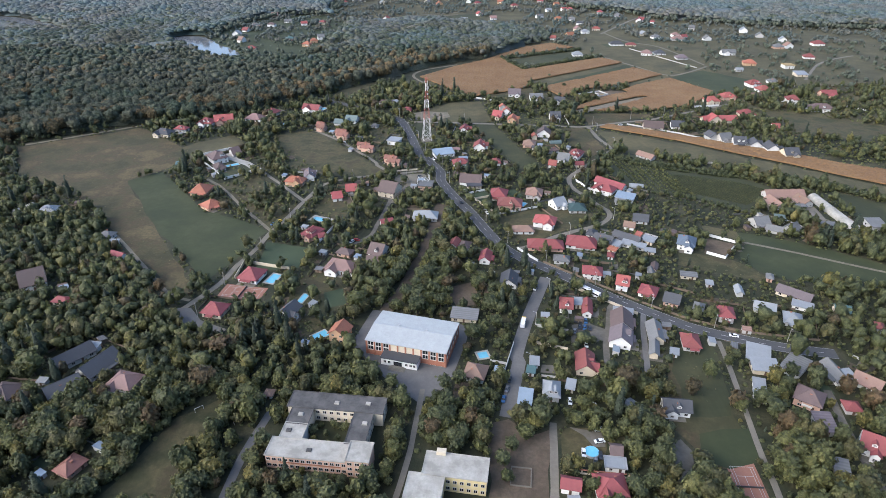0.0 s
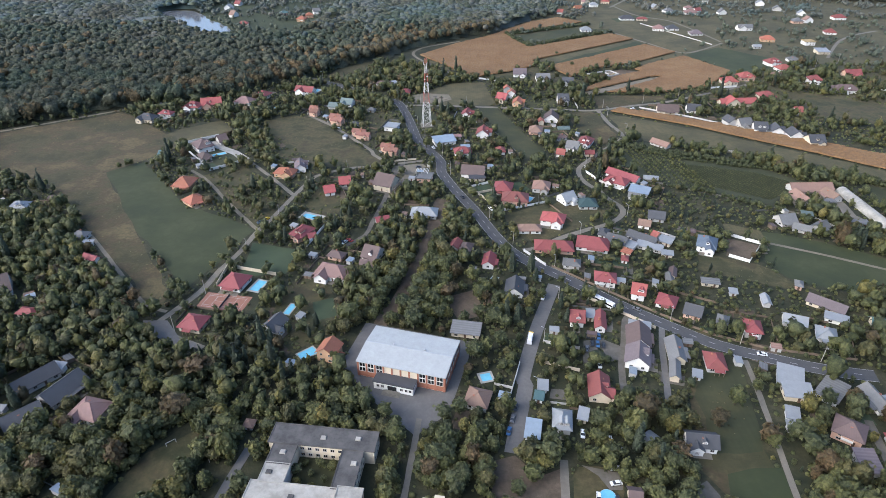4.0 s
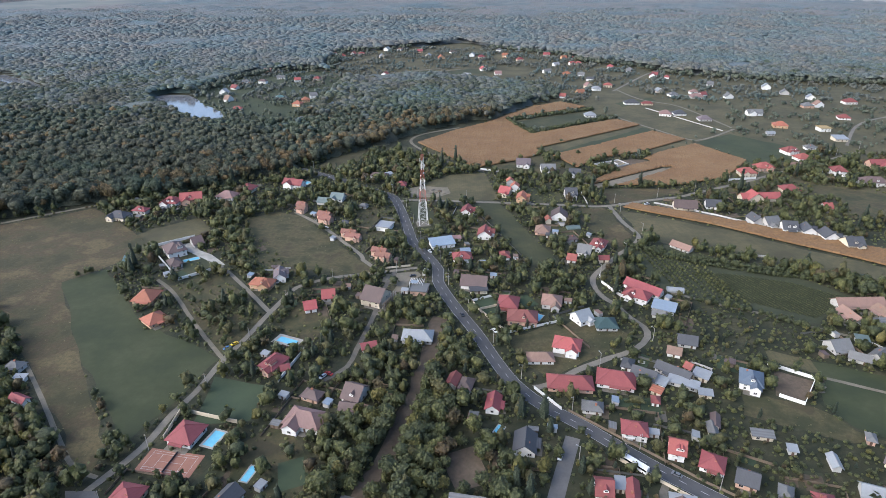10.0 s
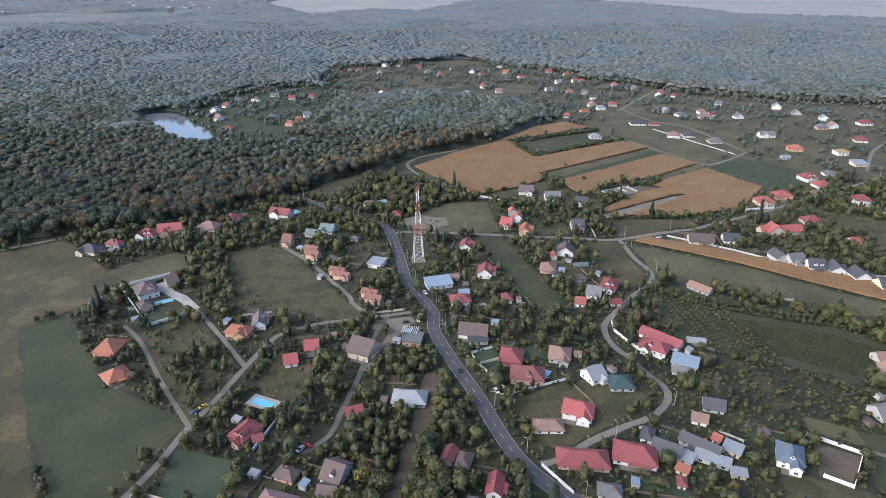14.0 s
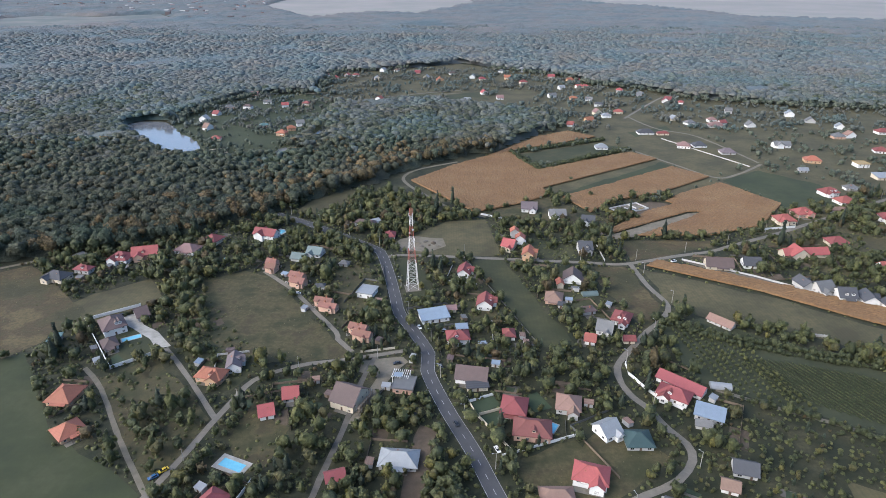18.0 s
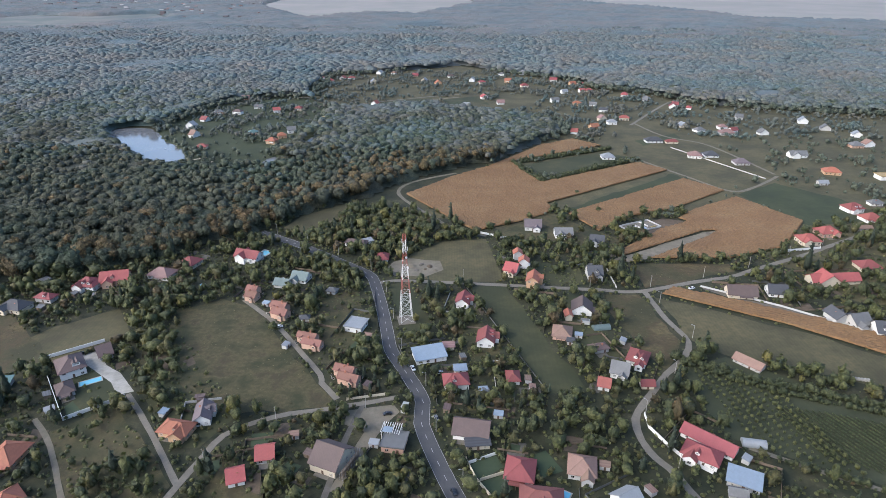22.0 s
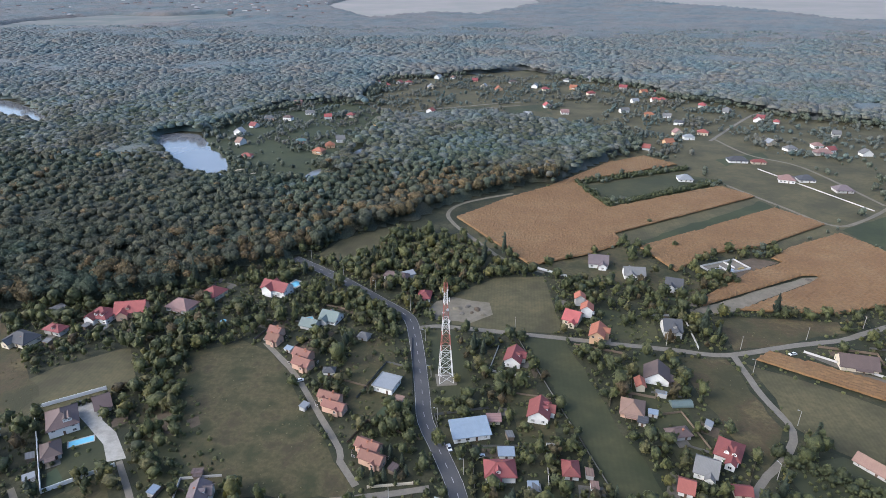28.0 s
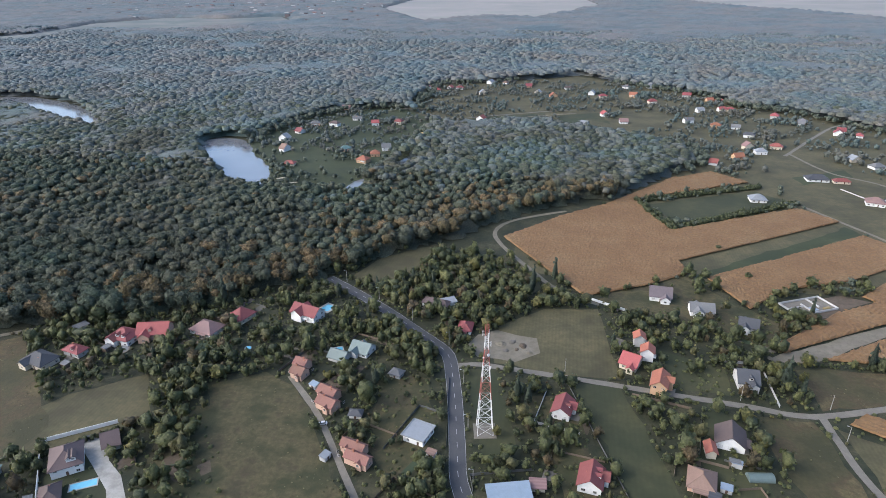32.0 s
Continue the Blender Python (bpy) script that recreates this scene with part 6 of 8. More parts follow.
# buildings on the lake shore
house(-653, 1170, 20, 20, 9, 4.0, "blue", "h", "white")
house(-629, 1192, 20, 26, 10, 4.6, "membrane", "f", "white")
house(-421, 1036, -10, 12, 8, 5.0, "zinc", "g", "white")
for x0, y0, rot, length in ((-262, 868, 40, 16), (-249, 853, 35, 14), (-436, 1022, 10, 14)):
    jetty = thing("jetty", x0, y0, 0.1, rot, "pale timber jetty on the lake shore", "jetty")
    part("deck", mesh_of("deck", *box(-length / 2, -1.5, 0.3, length / 2, 1.5, 0.5), M["cream"]), jetty)
    for k in range(6):
        for side in (-1.3, 1.3):
            part("post", mesh_of("post", *tube((0, 0, -0.3), (0, 0, 1.4), 0.12), M["timber"]), jetty, at=pose(-length / 2 + 0.5 + k * (length - 1) / 5, side, 0))

# a row of wrapped bales in the meadow
bales = thing("bale_row", 222.1, 477.1, 0, -12, "row of white plastic-wrapped straw bales in a meadow", "bales")
for k in range(6):
    part("bale", mesh_of("bale", *tube((-4.2 + k * 1.45, -0.7, 0.75), (-4.2 + k * 1.45, 0.7, 0.75), 0.75, n=12), M["membrane"]), bales)

# heaps of rubble and earth
HEAP = []
for k in range(4):
    g = np.random.default_rng(k)
    v, f = [], []
    for i in range(5):
        for j in range(10):
            a = j / 10 * 2 * math.pi
            rad = (1 - i / 5) * (1 + g.uniform(-0.2, 0.2))
            v.append((rad * math.cos(a), rad * math.sin(a), 0.5 * (i / 5) ** 0.8 + g.uniform(-0.03, 0.06) - (0.1 if i == 0 else 0)))
    v.append((0, 0, 0.52))
    for i in range(4):
        f += [(i * 10 + j, i * 10 + (j + 1) % 10, i * 10 + 10 + (j + 1) % 10, i * 10 + 10 + j) for j in range(10)]
    f += [(40 + j, 40 + (j + 1) % 10, 50) for j in range(10)]
    HEAP.append((mesh_of("heap", v, f, M["dirt"]), mesh_of("heap", v, f, M["soil"]), mesh_of("heap", v, f, M["gravel"])))
for k, (x0, y0, r) in enumerate(((-15, 606, 3.4), (-9, 609, 2.6), (-3, 606, 3.0), (1, 600, 2.4), (-12, 600, 2.2), (-6, 602, 1.8), (186, 337, 2.6), (184, 333, 2.0), (189, 341, 1.8), (128, 618, 2.2), (216, 668, 2.6), (20, 700, 2.4), (175, 690, 1.8), (181, 686, 1.5))):
    ob = tagged(new("rubble_heap", HEAP[k % 4][(0, 2, 1)[k % 3]]), "low heap of dumped earth and rubble", "heap")
    ob.matrix_basis = pose(x0, y0, 0.05, 0, 0, k * 50) @ Matrix.Diagonal((r, r * 0.75, r * 0.8, 1))

# building plot: low shell walls and slabs
shell = thing("house_shell", 166, 681, 0, 27, "unfinished house shell of pale low walls on slabs", "building site")
for k, (x0, y0, x1, y1) in enumerate(((-15, -8, 15, -7.6), (-15, 7.6, 15, 8), (-15, -7.6, -14.6, 7.6), (14.6, -7.6, 15, 7.6), (-3, -7.6, -2.6, 3), (5, -3, 5.4, 7.6), (-14.6, 0, -3, 0.4))):
    part("wall", mesh_of("wall", *box(x0, y0, -0.1, x1, y1, 1.3), M["greywall"]), shell)
part("slab", mesh_of("slab", *box(-14.6, -7.6, -0.1, 14.6, 7.6, 0.22), M["concrete"]), shell)
part("timber_stack", mesh_of("timber_stack", *joined(box(6.5, -6, 0.22, 11, -4.4, 0.9), box(6.9, -5.7, 0.9, 10.8, -4.6, 1.2)), M["ochre"]), shell)
part("tarpaulin", mesh_of("tarpaulin", *box(-1.5, -5.5, 0.22, 3.5, -1.0, 0.5, 0.5), M["blue"]), shell)
BLOCKED_RECTS.append((166, 681, 27, 32, 18))
field("fallow", "dry", [(137, 609), (154, 613), (210, 613), (209, 601), (166, 584), (140, 576)])

# poles along the roads
POLE = mesh_of("shaft", *tube((0, 0, -0.3), (0, 0, 8.6), 0.17, 0.10, 7), M["pole"])
ARM = mesh_of("arm", *joined(tube((0, 0, 8.3), (1.5, 0, 8.9), 0.05, n=5), box(1.3, -0.15, 8.85, 2.0, 0.15, 9.0)), M["steel"])
CROSS = mesh_of("cross_arm", *joined(box(-0.9, -0.06, 7.9, 0.9, 0.06, 8.02), tube((-0.8, 0, 8.0), (-0.8, 0, 8.25), 0.05, n=5), tube((0.8, 0, 8.0), (0.8, 0, 8.25), 0.05, n=5)), M["timber"])


def poles(line, side, gap, lamp):
    gone, due = 0.0, gap * 0.4
    for a, b in zip(line[:-1], line[1:]):
        seg = (b - a).length
        while due < gone + seg:
            q = a + (b - a) * ((due - gone) / seg)
            d = (b - a).normalized()
            q = q + Vector((-d.y, d.x, 0)) * side
            ob = thing("street_lamp" if lamp else "utility_pole", q.x, q.y, 0, math.degrees(math.atan2(b.y - a.y, b.x - a.x)) + (90 if side < 0 else -90), "grey concrete street lamp with a short arm" if lamp else "grey concrete utility pole with a cross arm",
                       "street lamp" if lamp else "pole", "poles along the street")
            part("shaft", POLE, ob)
            part("arm" if lamp else "cross_arm", ARM if lamp else CROSS, ob)
            due += gap
        gone += seg


poles(BLOCKED_LINES[0][0], 5.2, 34, True)
poles(BLOCKED_LINES[1][0], 4.0, 42, False)
poles(BLOCKED_LINES[2][0], 3.6, 40, True)
poles(BLOCKED_LINES[5][0], 3.6, 42, False)
poles(BLOCKED_LINES[11][0], 5.0, 34, True)
house(-321, 1049, 70, 9.9, 9.4, 3.6, "red", "G")
house(-238, 1106, 20, 9.4, 8.3, 4.6, "scarlet", "g")
house(-271, 1131, 5, 11.9, 7.3, 3.6, "grey", "g")
house(-309, 1195, 5, 11.1, 8.3, 4.6, "pinkbrown", "g")
house(-290, 1093, -15, 12.8, 7.9, 5.2, "brown", "h")
house(-316, 1089, 20, 11.8, 7.9, 5.2, "grey", "h")
house(-208, 1117, -15, 10.2, 7.9, 5.2, "red", "h")
house(-157, 1046, 70, 11.3, 8.4, 3.6, "ochre", "G")
house(-275, 911, 5, 11.8, 8.1, 3.6, "scarlet", "h")
house(-200, 935, -15, 11.6, 9.8, 5.2, "orange", "h")
house(-195, 962, 20, 10.2, 9.2, 4.6, "orange", "h")
house(-189, 987, 20, 9.9, 9.5, 5.2, "grey", "g")
house(-324, 1009, -15, 12.3, 8.3, 5.2, "zinc", "G")
house(-304, 965, 70, 12.5, 7.3, 4.6, "worn", "G")
house(-234, 976, 20, 10.9, 7.4, 4.6, "teal", "h")
house(-205, 1364, 20, 10.2, 9.6, 3.6, "scarlet", "h")
house(-219, 1369, 20, 10.6, 8.8, 4.6, "red", "G")
house(-187, 1389, -15, 9.7, 9.2, 3.6, "scarlet", "G")
house(-170, 1387, 5, 12.7, 7.6, 4.6, "red", "h")
house(-101, 1153, 70, 9.7, 9.9, 5.2, "scarlet", "g")
house(-125, 1453, 70, 12.9, 9.4, 4.6, "zinc", "g")
house(-97, 1453, 70, 9.2, 8.1, 3.6, "worn", "h")
house(-54, 1424, 5, 9.9, 9.6, 3.6, "red", "g")
house(-35, 1368, -15, 10.2, 8.5, 3.6, "zinc", "G")
house(-124, 1344, 20, 11.8, 7.6, 5.2, "zinc", "G")
house(-9, 1341, 20, 11.8, 7.2, 3.6, "orange", "G")
house(24, 1597, 20, 11.4, 9.0, 4.6, "red", "G")
house(39, 1599, 20, 11.1, 8.7, 5.2, "scarlet", "h")
house(52, 1370, -15, 9.5, 8.4, 4.6, "zinc", "G")
house(69, 1343, 20, 12.1, 8.2, 5.2, "red", "h")
house(66, 1209, 20, 9.8, 9.2, 4.6, "scarlet", "G")
house(89, 1169, 5, 10.5, 9.7, 3.6, "pinkbrown", "g")
house(111, 1437, -15, 10.4, 8.4, 4.6, "grey", "h")
house(117, 1360, -15, 11.2, 9.8, 5.2, "orange", "g")
house(153, 1447, 20, 12.8, 9.5, 5.2, "grey", "G")
house(141, 1311, 20, 12.3, 9.5, 5.2, "red", "h")
house(201, 1258, 20, 10.4, 7.8, 4.6, "zinc", "g")
house(229, 1339, 20, 10.3, 8.9, 3.6, "orange", "g")
house(244, 1341, 20, 10.8, 8.2, 3.6, "scarlet", "h")
house(232, 1268, 20, 9.4, 7.5, 4.6, "scarlet", "g")
house(244, 1270, 20, 11.7, 8.0, 4.6, "scarlet", "h")
house(204, 1161, -15, 12.7, 7.7, 5.2, "orange", "h")
house(228, 1159, -15, 10.4, 7.7, 3.6, "grey", "g")
house(174, 1185, 20, 12.7, 7.4, 5.2, "grey", "g")
house(294, 1232, 70, 12.5, 10.0, 5.2, "scarlet", "h")
house(322, 1207, -15, 11.1, 9.6, 3.6, "grey", "h")
house(350, 1154, 70, 9.7, 9.3, 4.6, "red", "G")
house(365, 1137, 70, 11.2, 7.0, 3.6, "scarlet", "h")
house(234, 1116, -15, 12.4, 7.7, 4.6, "slate", "h")
house(219, 1059, 20, 10.6, 7.8, 5.2, "pinkbrown", "G")
house(199, 1016, 20, 10.5, 9.3, 3.6, "orange", "g")
house(228, 1040, 5, 12.1, 8.5, 4.6, "zinc", "h")
house(251, 1065, -15, 12.5, 8.7, 4.6, "scarlet", "h")
house(169, 989, 70, 9.0, 8.0, 3.6, "scarlet", "G")
house(37, 1139, 70, 11.2, 9.0, 5.2, "zinc", "G")
house(38, 1082, 70, 11.7, 8.6, 3.6, "slate", "g")
house(137, 1072, 20, 10.3, 9.0, 4.6, "zinc", "h")
house(14, 1415, 20, 12.1, 8.4, 3.6, "brown", "h")
house(201, 1373, -15, 12.4, 8.9, 4.6, "red", "g")
house(317, 1024, 20, 10.6, 8.1, 3.6, "zinc", "G")
house(330, 1001, 20, 12.5, 9.6, 3.6, "grey", "h")
house(316, 1192, 70, 9.5, 7.3, 3.6, "grey", "G")
house(343, 1143, -15, 10.1, 8.1, 4.6, "red", "G")
house(371, 996, 20, 9.6, 8.5, 4.6, "red", "g")
house(410, 1070, -15, 9.0, 9.4, 5.2, "grey", "g")
house(365, 1015, 5, 10.7, 8.7, 4.6, "pinkbrown", "h")
house(474, 1167, -15, 9.8, 8.6, 5.2, "zinc", "h")
house(487, 1049, -15, 11.5, 9.7, 5.2, "zinc", "G")
house(497, 1012, -15, 11.5, 9.7, 3.6, "grey", "G")
house(516, 976, -15, 10.7, 9.1, 4.6, "zinc", "G")
house(503, 932, 5, 11.6, 9.0, 4.6, "worn", "G")
house(405, 987, 5, 11.6, 8.7, 3.6, "grey", "G")
house(-271, 382, 5, 10.3, 8.3, 4.6, "zinc", "h")

# ---------------------------------------------------------------- gardens: beds, sheds and fences round the houses
SHED = {}
for key in ("zinc", "grey", "brown", "blue", "worn"):
    SHED[key] = (mesh_of("wall", *wall_solid("s", 4.2, 3.0, 2.1), M["timber" if key in ("brown", "grey") else "greywall"]), mesh_of("roof", *roof_solid("s", 4.2, 3.0, 2.1, 0.25, 0.1), M[key]))
SHED_DOOR = mesh_of("door", *box(-0.45, -0.06, 0, 0.45, 0.02, 1.85), M["door"])
rng = random.Random(77)
beds = {"soil": [], "lawn": [], "rough": [], "vine": [], "gravel": []}


GX0, GY0, GX1, GY1 = -420, 80, 580, 740


def taken(pad, fields):
    """A plan in squares of one metre: where something stands already."""
    plan = np.zeros((GY1 - GY0, GX1 - GX0), bool)

    def window(x0, y0, x1, y1):
        i0, j0, i1, j1 = max(int(y0) - GY0, 0), max(int(x0) - GX0, 0), min(int(y1) - GY0 + 2, plan.shape[0]), min(int(x1) - GX0 + 2, plan.shape[1])
        if i1 <= i0 or j1 <= j0:
            return None
        py, px = np.mgrid[i0:i1, j0:j1]
        return (slice(i0, i1), slice(j0, j1)), px + GX0 + 0.5, py + GY0 + 0.5

    for cx, cy, rot, w, d in BLOCKED_RECTS:
        r = math.hypot(w, d) / 2 + pad
        got = window(cx - r, cy - r, cx + r, cy + r)
        if got:
            c, s = math.cos(radians(rot)), math.sin(radians(rot))
            u, v = (got[1] - cx) * c + (got[2] - cy) * s, -(got[1] - cx) * s + (got[2] - cy) * c
            plan[got[0]] |= (abs(u) < w / 2 + pad) & (abs(v) < d / 2 + pad)
    for line, width in BLOCKED_LINES:
        for p, q in zip(line[:-1], line[1:]):
            r = width / 2 + pad
            got = window(min(p.x, q.x) - r, min(p.y, q.y) - r, max(p.x, q.x) + r, max(p.y, q.y) + r)
            if got:
                dx, dy = q.x - p.x, q.y - p.y
                t = np.clip(((got[1] - p.x) * dx + (got[2] - p.y) * dy) / (dx * dx + dy * dy + 1e-9), 0, 1)
                plan[got[0]] |= np.hypot(got[1] - p.x - t * dx, got[2] - p.y - t * dy) < r
    if fields:
        for o in BLOCKED_AREAS:
            got = window(min(q[0] for q in o), min(q[1] for q in o), max(q[0] for q in o), max(q[1] for q in o))
            if got:
                plan[got[0]] |= inside(got[1], got[2], o)
    return plan


PLANS = {(pad, fields): taken(pad, fields) for pad, fields in ((0.4, True), (2.5, True))}


def clear(x, y, pad, fields=True):
    i, j = int(y) - GY0, int(math.floor(x)) - GX0
    plan = PLANS[pad, fields]
    return 0 <= i < plan.shape[0] and 0 <= j < plan.shape[1] and not plan[i, j]


def bed(x, y, rot, w, d, kind):
    """A garden bed, its sides uneven."""
    c, s = math.cos(radians(rot)), math.sin(radians(rot))
    pts = [(x + u * c - v * s, y + u * s + v * c) for u, v in ((-w / 2, -d / 2), (w / 2, -d / 2), (w / 2, d / 2), (-w / 2, d / 2))]
    if all(clear(px, py, 0.4) for px, py in pts):
        top = 0.012 + 0.0004 * len(beds[kind]) % 0.02
        beds[kind].append(prism(soft_outline(pts, (x, y), 0.5), -0.05, top))
        return True
    return False


for hx0, hy0, rot, w, d in HOMES:
    c, s = math.cos(radians(rot)), math.sin(radians(rot))
    for tries in range(5):
        u, v = rng.uniform(-1, 1) * (w / 2 + 9), rng.choice((-1, 1)) * (d / 2 + rng.uniform(4, 13))
        bed(hx0 + u * c - v * s, hy0 + u * s + v * c, rot, rng.uniform(4, 11), rng.uniform(4, 14), rng.choice(("soil", "soil", "lawn", "rough", "vine", "gravel")))
    for again in range(2 if hy0 < 560 else 0):
        if rng.random() < 0.35:
            continue
        u, v = rng.choice((-1, 1)) * (w / 2 + rng.uniform(3, 9)), rng.uniform(-1, 1) * (d / 2 + 10)
        px, py = hx0 + u * c - v * s, hy0 + u * s + v * c
        if clear(px, py, 2.5):
            key = rng.choice(list(SHED))
            ob = thing("shed", px, py, 0, rot + rng.choice((0, 90)), "small garden shed with a %s single-pitched roof" % ROOF_WORD[key], "shed")
            BLOCKED_RECTS.append((px, py, rot, 4.5, 4.5))
            part("wall", SHED[key][0], ob)
            part("roof", SHED[key][1], ob)
            part("door", SHED_DOOR, ob, at=pose(0, -1.5, 0.02))
    # boundary lines of the plot
    if hy0 < 600:
        side = rng.choice((-1, 1))
        A, B = w / 2 + rng.uniform(4, 8), d / 2 + rng.uniform(6, 14)
        corner = [(hx0 + u * c - v * s, hy0 + u * s + v * c) for u, v in ((side * A, -B), (side * A, B), (-side * A, B))]
        run = []
        for (x0, y0), (x1, y1) in zip(corner[:-1], corner[1:]):
            n = max(2, int(math.hypot(x1 - x0, y1 - y0) / 4))
            run += [(x0 + (x1 - x0) * k / n, y0 + (y1 - y0) * k / n) for k in range(n)]
        run.append(corner[-1])
        piece = []
        for q in run + [None]:
            if q is not None and clear(q[0], q[1], 0.4):
                piece.append(q)
            else:
                if len(piece) >= 4:
                    kind = rng.choice(("timber", "wire", "timber", "timber", "greywall", "wire", "wire", "timber"))
                    ends = [piece[0]] + [p for k, p in enumerate(piece[1:-1], 1) if abs((p[0] - piece[k - 1][0]) * (piece[k + 1][1] - p[1]) - (p[1] - piece[k - 1][1]) * (piece[k + 1][0] - p[0])) > 1] + [piece[-1]]
                    fence(ends, rng.uniform(1.0, 1.5), kind, {"greywall": 0.16, "timber": 0.07}.get(kind, 0.035), False)
                piece = []
BED_LABEL = {"soil": "dug brown vegetable beds", "lawn": "small patches of mown lawn", "rough": "weedy grass plots in gardens", "vine": "planted kitchen garden plots", "gravel": "grey gravel garden yards"}
for key, pieces in beds.items():
    if pieces:
        tagged(new("garden_beds", mesh_of("garden_beds", *joined(*pieces), M[key])), BED_LABEL[key], "garden", kind="stuff")

# ---------------------------------------------------------------- trees
def ball(level):
    bm = bmesh.new()
    bmesh.ops.create_icosphere(bm, subdivisions=level, radius=1.0)
    v = np.array([q.co[:] for q in bm.verts])
    f = np.array([[q.index for q in face.verts] for face in bm.faces])
    bm.free()
    return v, f


BALLS = {k: ball(k) for k in (1, 2, 3)}


def crown(seed, level, lobes, tufts, tall=1.0, cone=False, leaf=0.17, sharp=9.0, core=0.50):
    """A crown about two across, with its foot at z = 0: lobed boughs under a ragged coat of leaf clumps. Verts, triangles."""
    rng = np.random.default_rng(seed)
    v, f = BALLS[level]
    v = v.copy()
    ragged = 0.13 if level > 1 else 0.10
    if cone:
        t = (v[:, 2] + 1) / 2
        rad = (1.02 - t) ** 0.8
        a = np.arctan2(v[:, 1], v[:, 0])
        wob = 1 + 0.25 * np.sin(a * 5 + t * 22) + rng.uniform(-0.12, 0.12, len(v))
        flat = np.hypot(v[:, 0], v[:, 1]) + 1e-6
        v = np.stack([v[:, 0] / flat * rad * wob * 0.62, v[:, 1] / flat * rad * wob * 0.62, t * 3.0], 1)
        v[flat < 1e-3, :2] = 0
    else:
        c = rng.normal(size=(lobes, 3))
        c[:, 2] = abs(c[:, 2]) * 0.9 - 0.25
        c /= np.linalg.norm(c, axis=1, keepdims=True)
        size = rng.uniform(0.6, 1.25, lobes)
        dots = v @ c.T
        bulge = (np.exp((dots - 1) * sharp) * size).max(1)
        r = core + (1.02 - core) * bulge + rng.uniform(-ragged, ragged, len(v))
        v = v * r[:, None] * np.array([rng.uniform(0.85, 1.15), rng.uniform(0.85, 1.15), 1.0])
        v[:, 2] = np.where(v[:, 2] < -0.35, -0.35 + (v[:, 2] + 0.35) * 0.35, v[:, 2])
        v[:, 2] = (v[:, 2] + 0.5) * tall
    mid = v.mean(0)
    verts, faces = [mid + (v - mid) * (0.9 if level == 1 else 1.0)], [f]
    n = len(v)
    top = v[:, 2].max()
    tri = f[rng.integers(0, len(f), tufts)]
    w = rng.dirichlet((1, 1, 1), tufts)
    spot = (v[tri] * w[:, :, None]).sum(1)
    for q in spot:
        if q[2] < top * 0.12:
            continue
        out = q - mid
        out /= np.linalg.norm(out) + 1e-6
        s = rng.uniform(0.6, 1.4) * leaf
        way = out + rng.normal(size=3) * 0.55 + np.array([0, 0, 0.35])
        way /= np.linalg.norm(way) + 1e-6
        a = np.cross(way, rng.normal(size=3))
        a /= np.linalg.norm(a) + 1e-6
        b = np.cross(way, a)
        o = q + out * rng.uniform(-0.04, 0.17)
        k1, k2 = rng.uniform(0.6, 1.1, 2)
        verts.append(np.array([o + a * s, o + b * s * k1 + way * s * 0.35, o - a * s * 0.9, o - b * s * k2 - way * s * 0.25]))
        faces.append(np.array([[n, n + 1, n + 2], [n, n + 2, n + 3]]))
        n += 4
    return np.concatenate(verts), np.concatenate(faces)


def crowd(name, material, spots, shapes, label, category):
    """Many crowns as one mesh. spots: x, y, z, radius, height factor, seed by row."""
    if not len(spots):
        return None
    rng = np.random.default_rng(len(spots))
    V, F, n = [], [], 0
    which = rng.integers(0, len(shapes), len(spots))
    for k, (sv, sf) in enumerate(shapes):
        rows = spots[which == k]
        if not len(rows):
            continue
        a = rng.uniform(0, 2 * math.pi, len(rows))
        c, s = np.cos(a)[:, None], np.sin(a)[:, None]
        x = (sv[:, 0] * c - sv[:, 1] * s) * rows[:, 3:4] + rows[:, 0:1]
        y = (sv[:, 0] * s + sv[:, 1] * c) * rows[:, 3:4] + rows[:, 1:2]
        z = sv[:, 2] * (rows[:, 3:4] * rows[:, 4:5]) + rows[:, 2:3]
        V.append(np.stack([x, y, z], -1).reshape(-1, 3))
        F.append((sf[None] + (np.arange(len(rows)) * len(sv))[:, None, None] + n).reshape(-1, 3))
        n += len(rows) * len(sv)
    V, F = np.concatenate(V), np.concatenate(F)
    me = bpy.data.meshes.new(name)
    me.vertices.add(len(V))
    me.vertices.foreach_set("co", V.astype(np.float32).ravel())
    me.loops.add(F.size)
    me.loops.foreach_set("vertex_index", F.astype(np.int32).ravel())
    me.polygons.add(len(F))
    me.polygons.foreach_set("loop_start", np.arange(0, F.size, 3, dtype=np.int32))
    me.polygons.foreach_set("use_smooth", np.ones(len(F), bool))
    me.update(calc_edges=True)
    me.materials.append(material)
    return tagged(new(name, me), label, category, kind="stuff")


def scatter(x0, x1, y0, y1, gap, seed, jitter=0.45):
    rng = np.random.default_rng(seed)
    gx, gy = np.meshgrid(np.arange(x0, x1, gap), np.arange(y0, y1, gap * 0.9))
    gx = gx + (np.arange(gx.shape[0]) % 2)[:, None] * gap / 2
    gx = gx + rng.uniform(-jitter, jitter, gx.shape) * gap
    gy = gy + rng.uniform(-jitter, jitter, gy.shape) * gap
    return gx.ravel(), gy.ravel(), rng


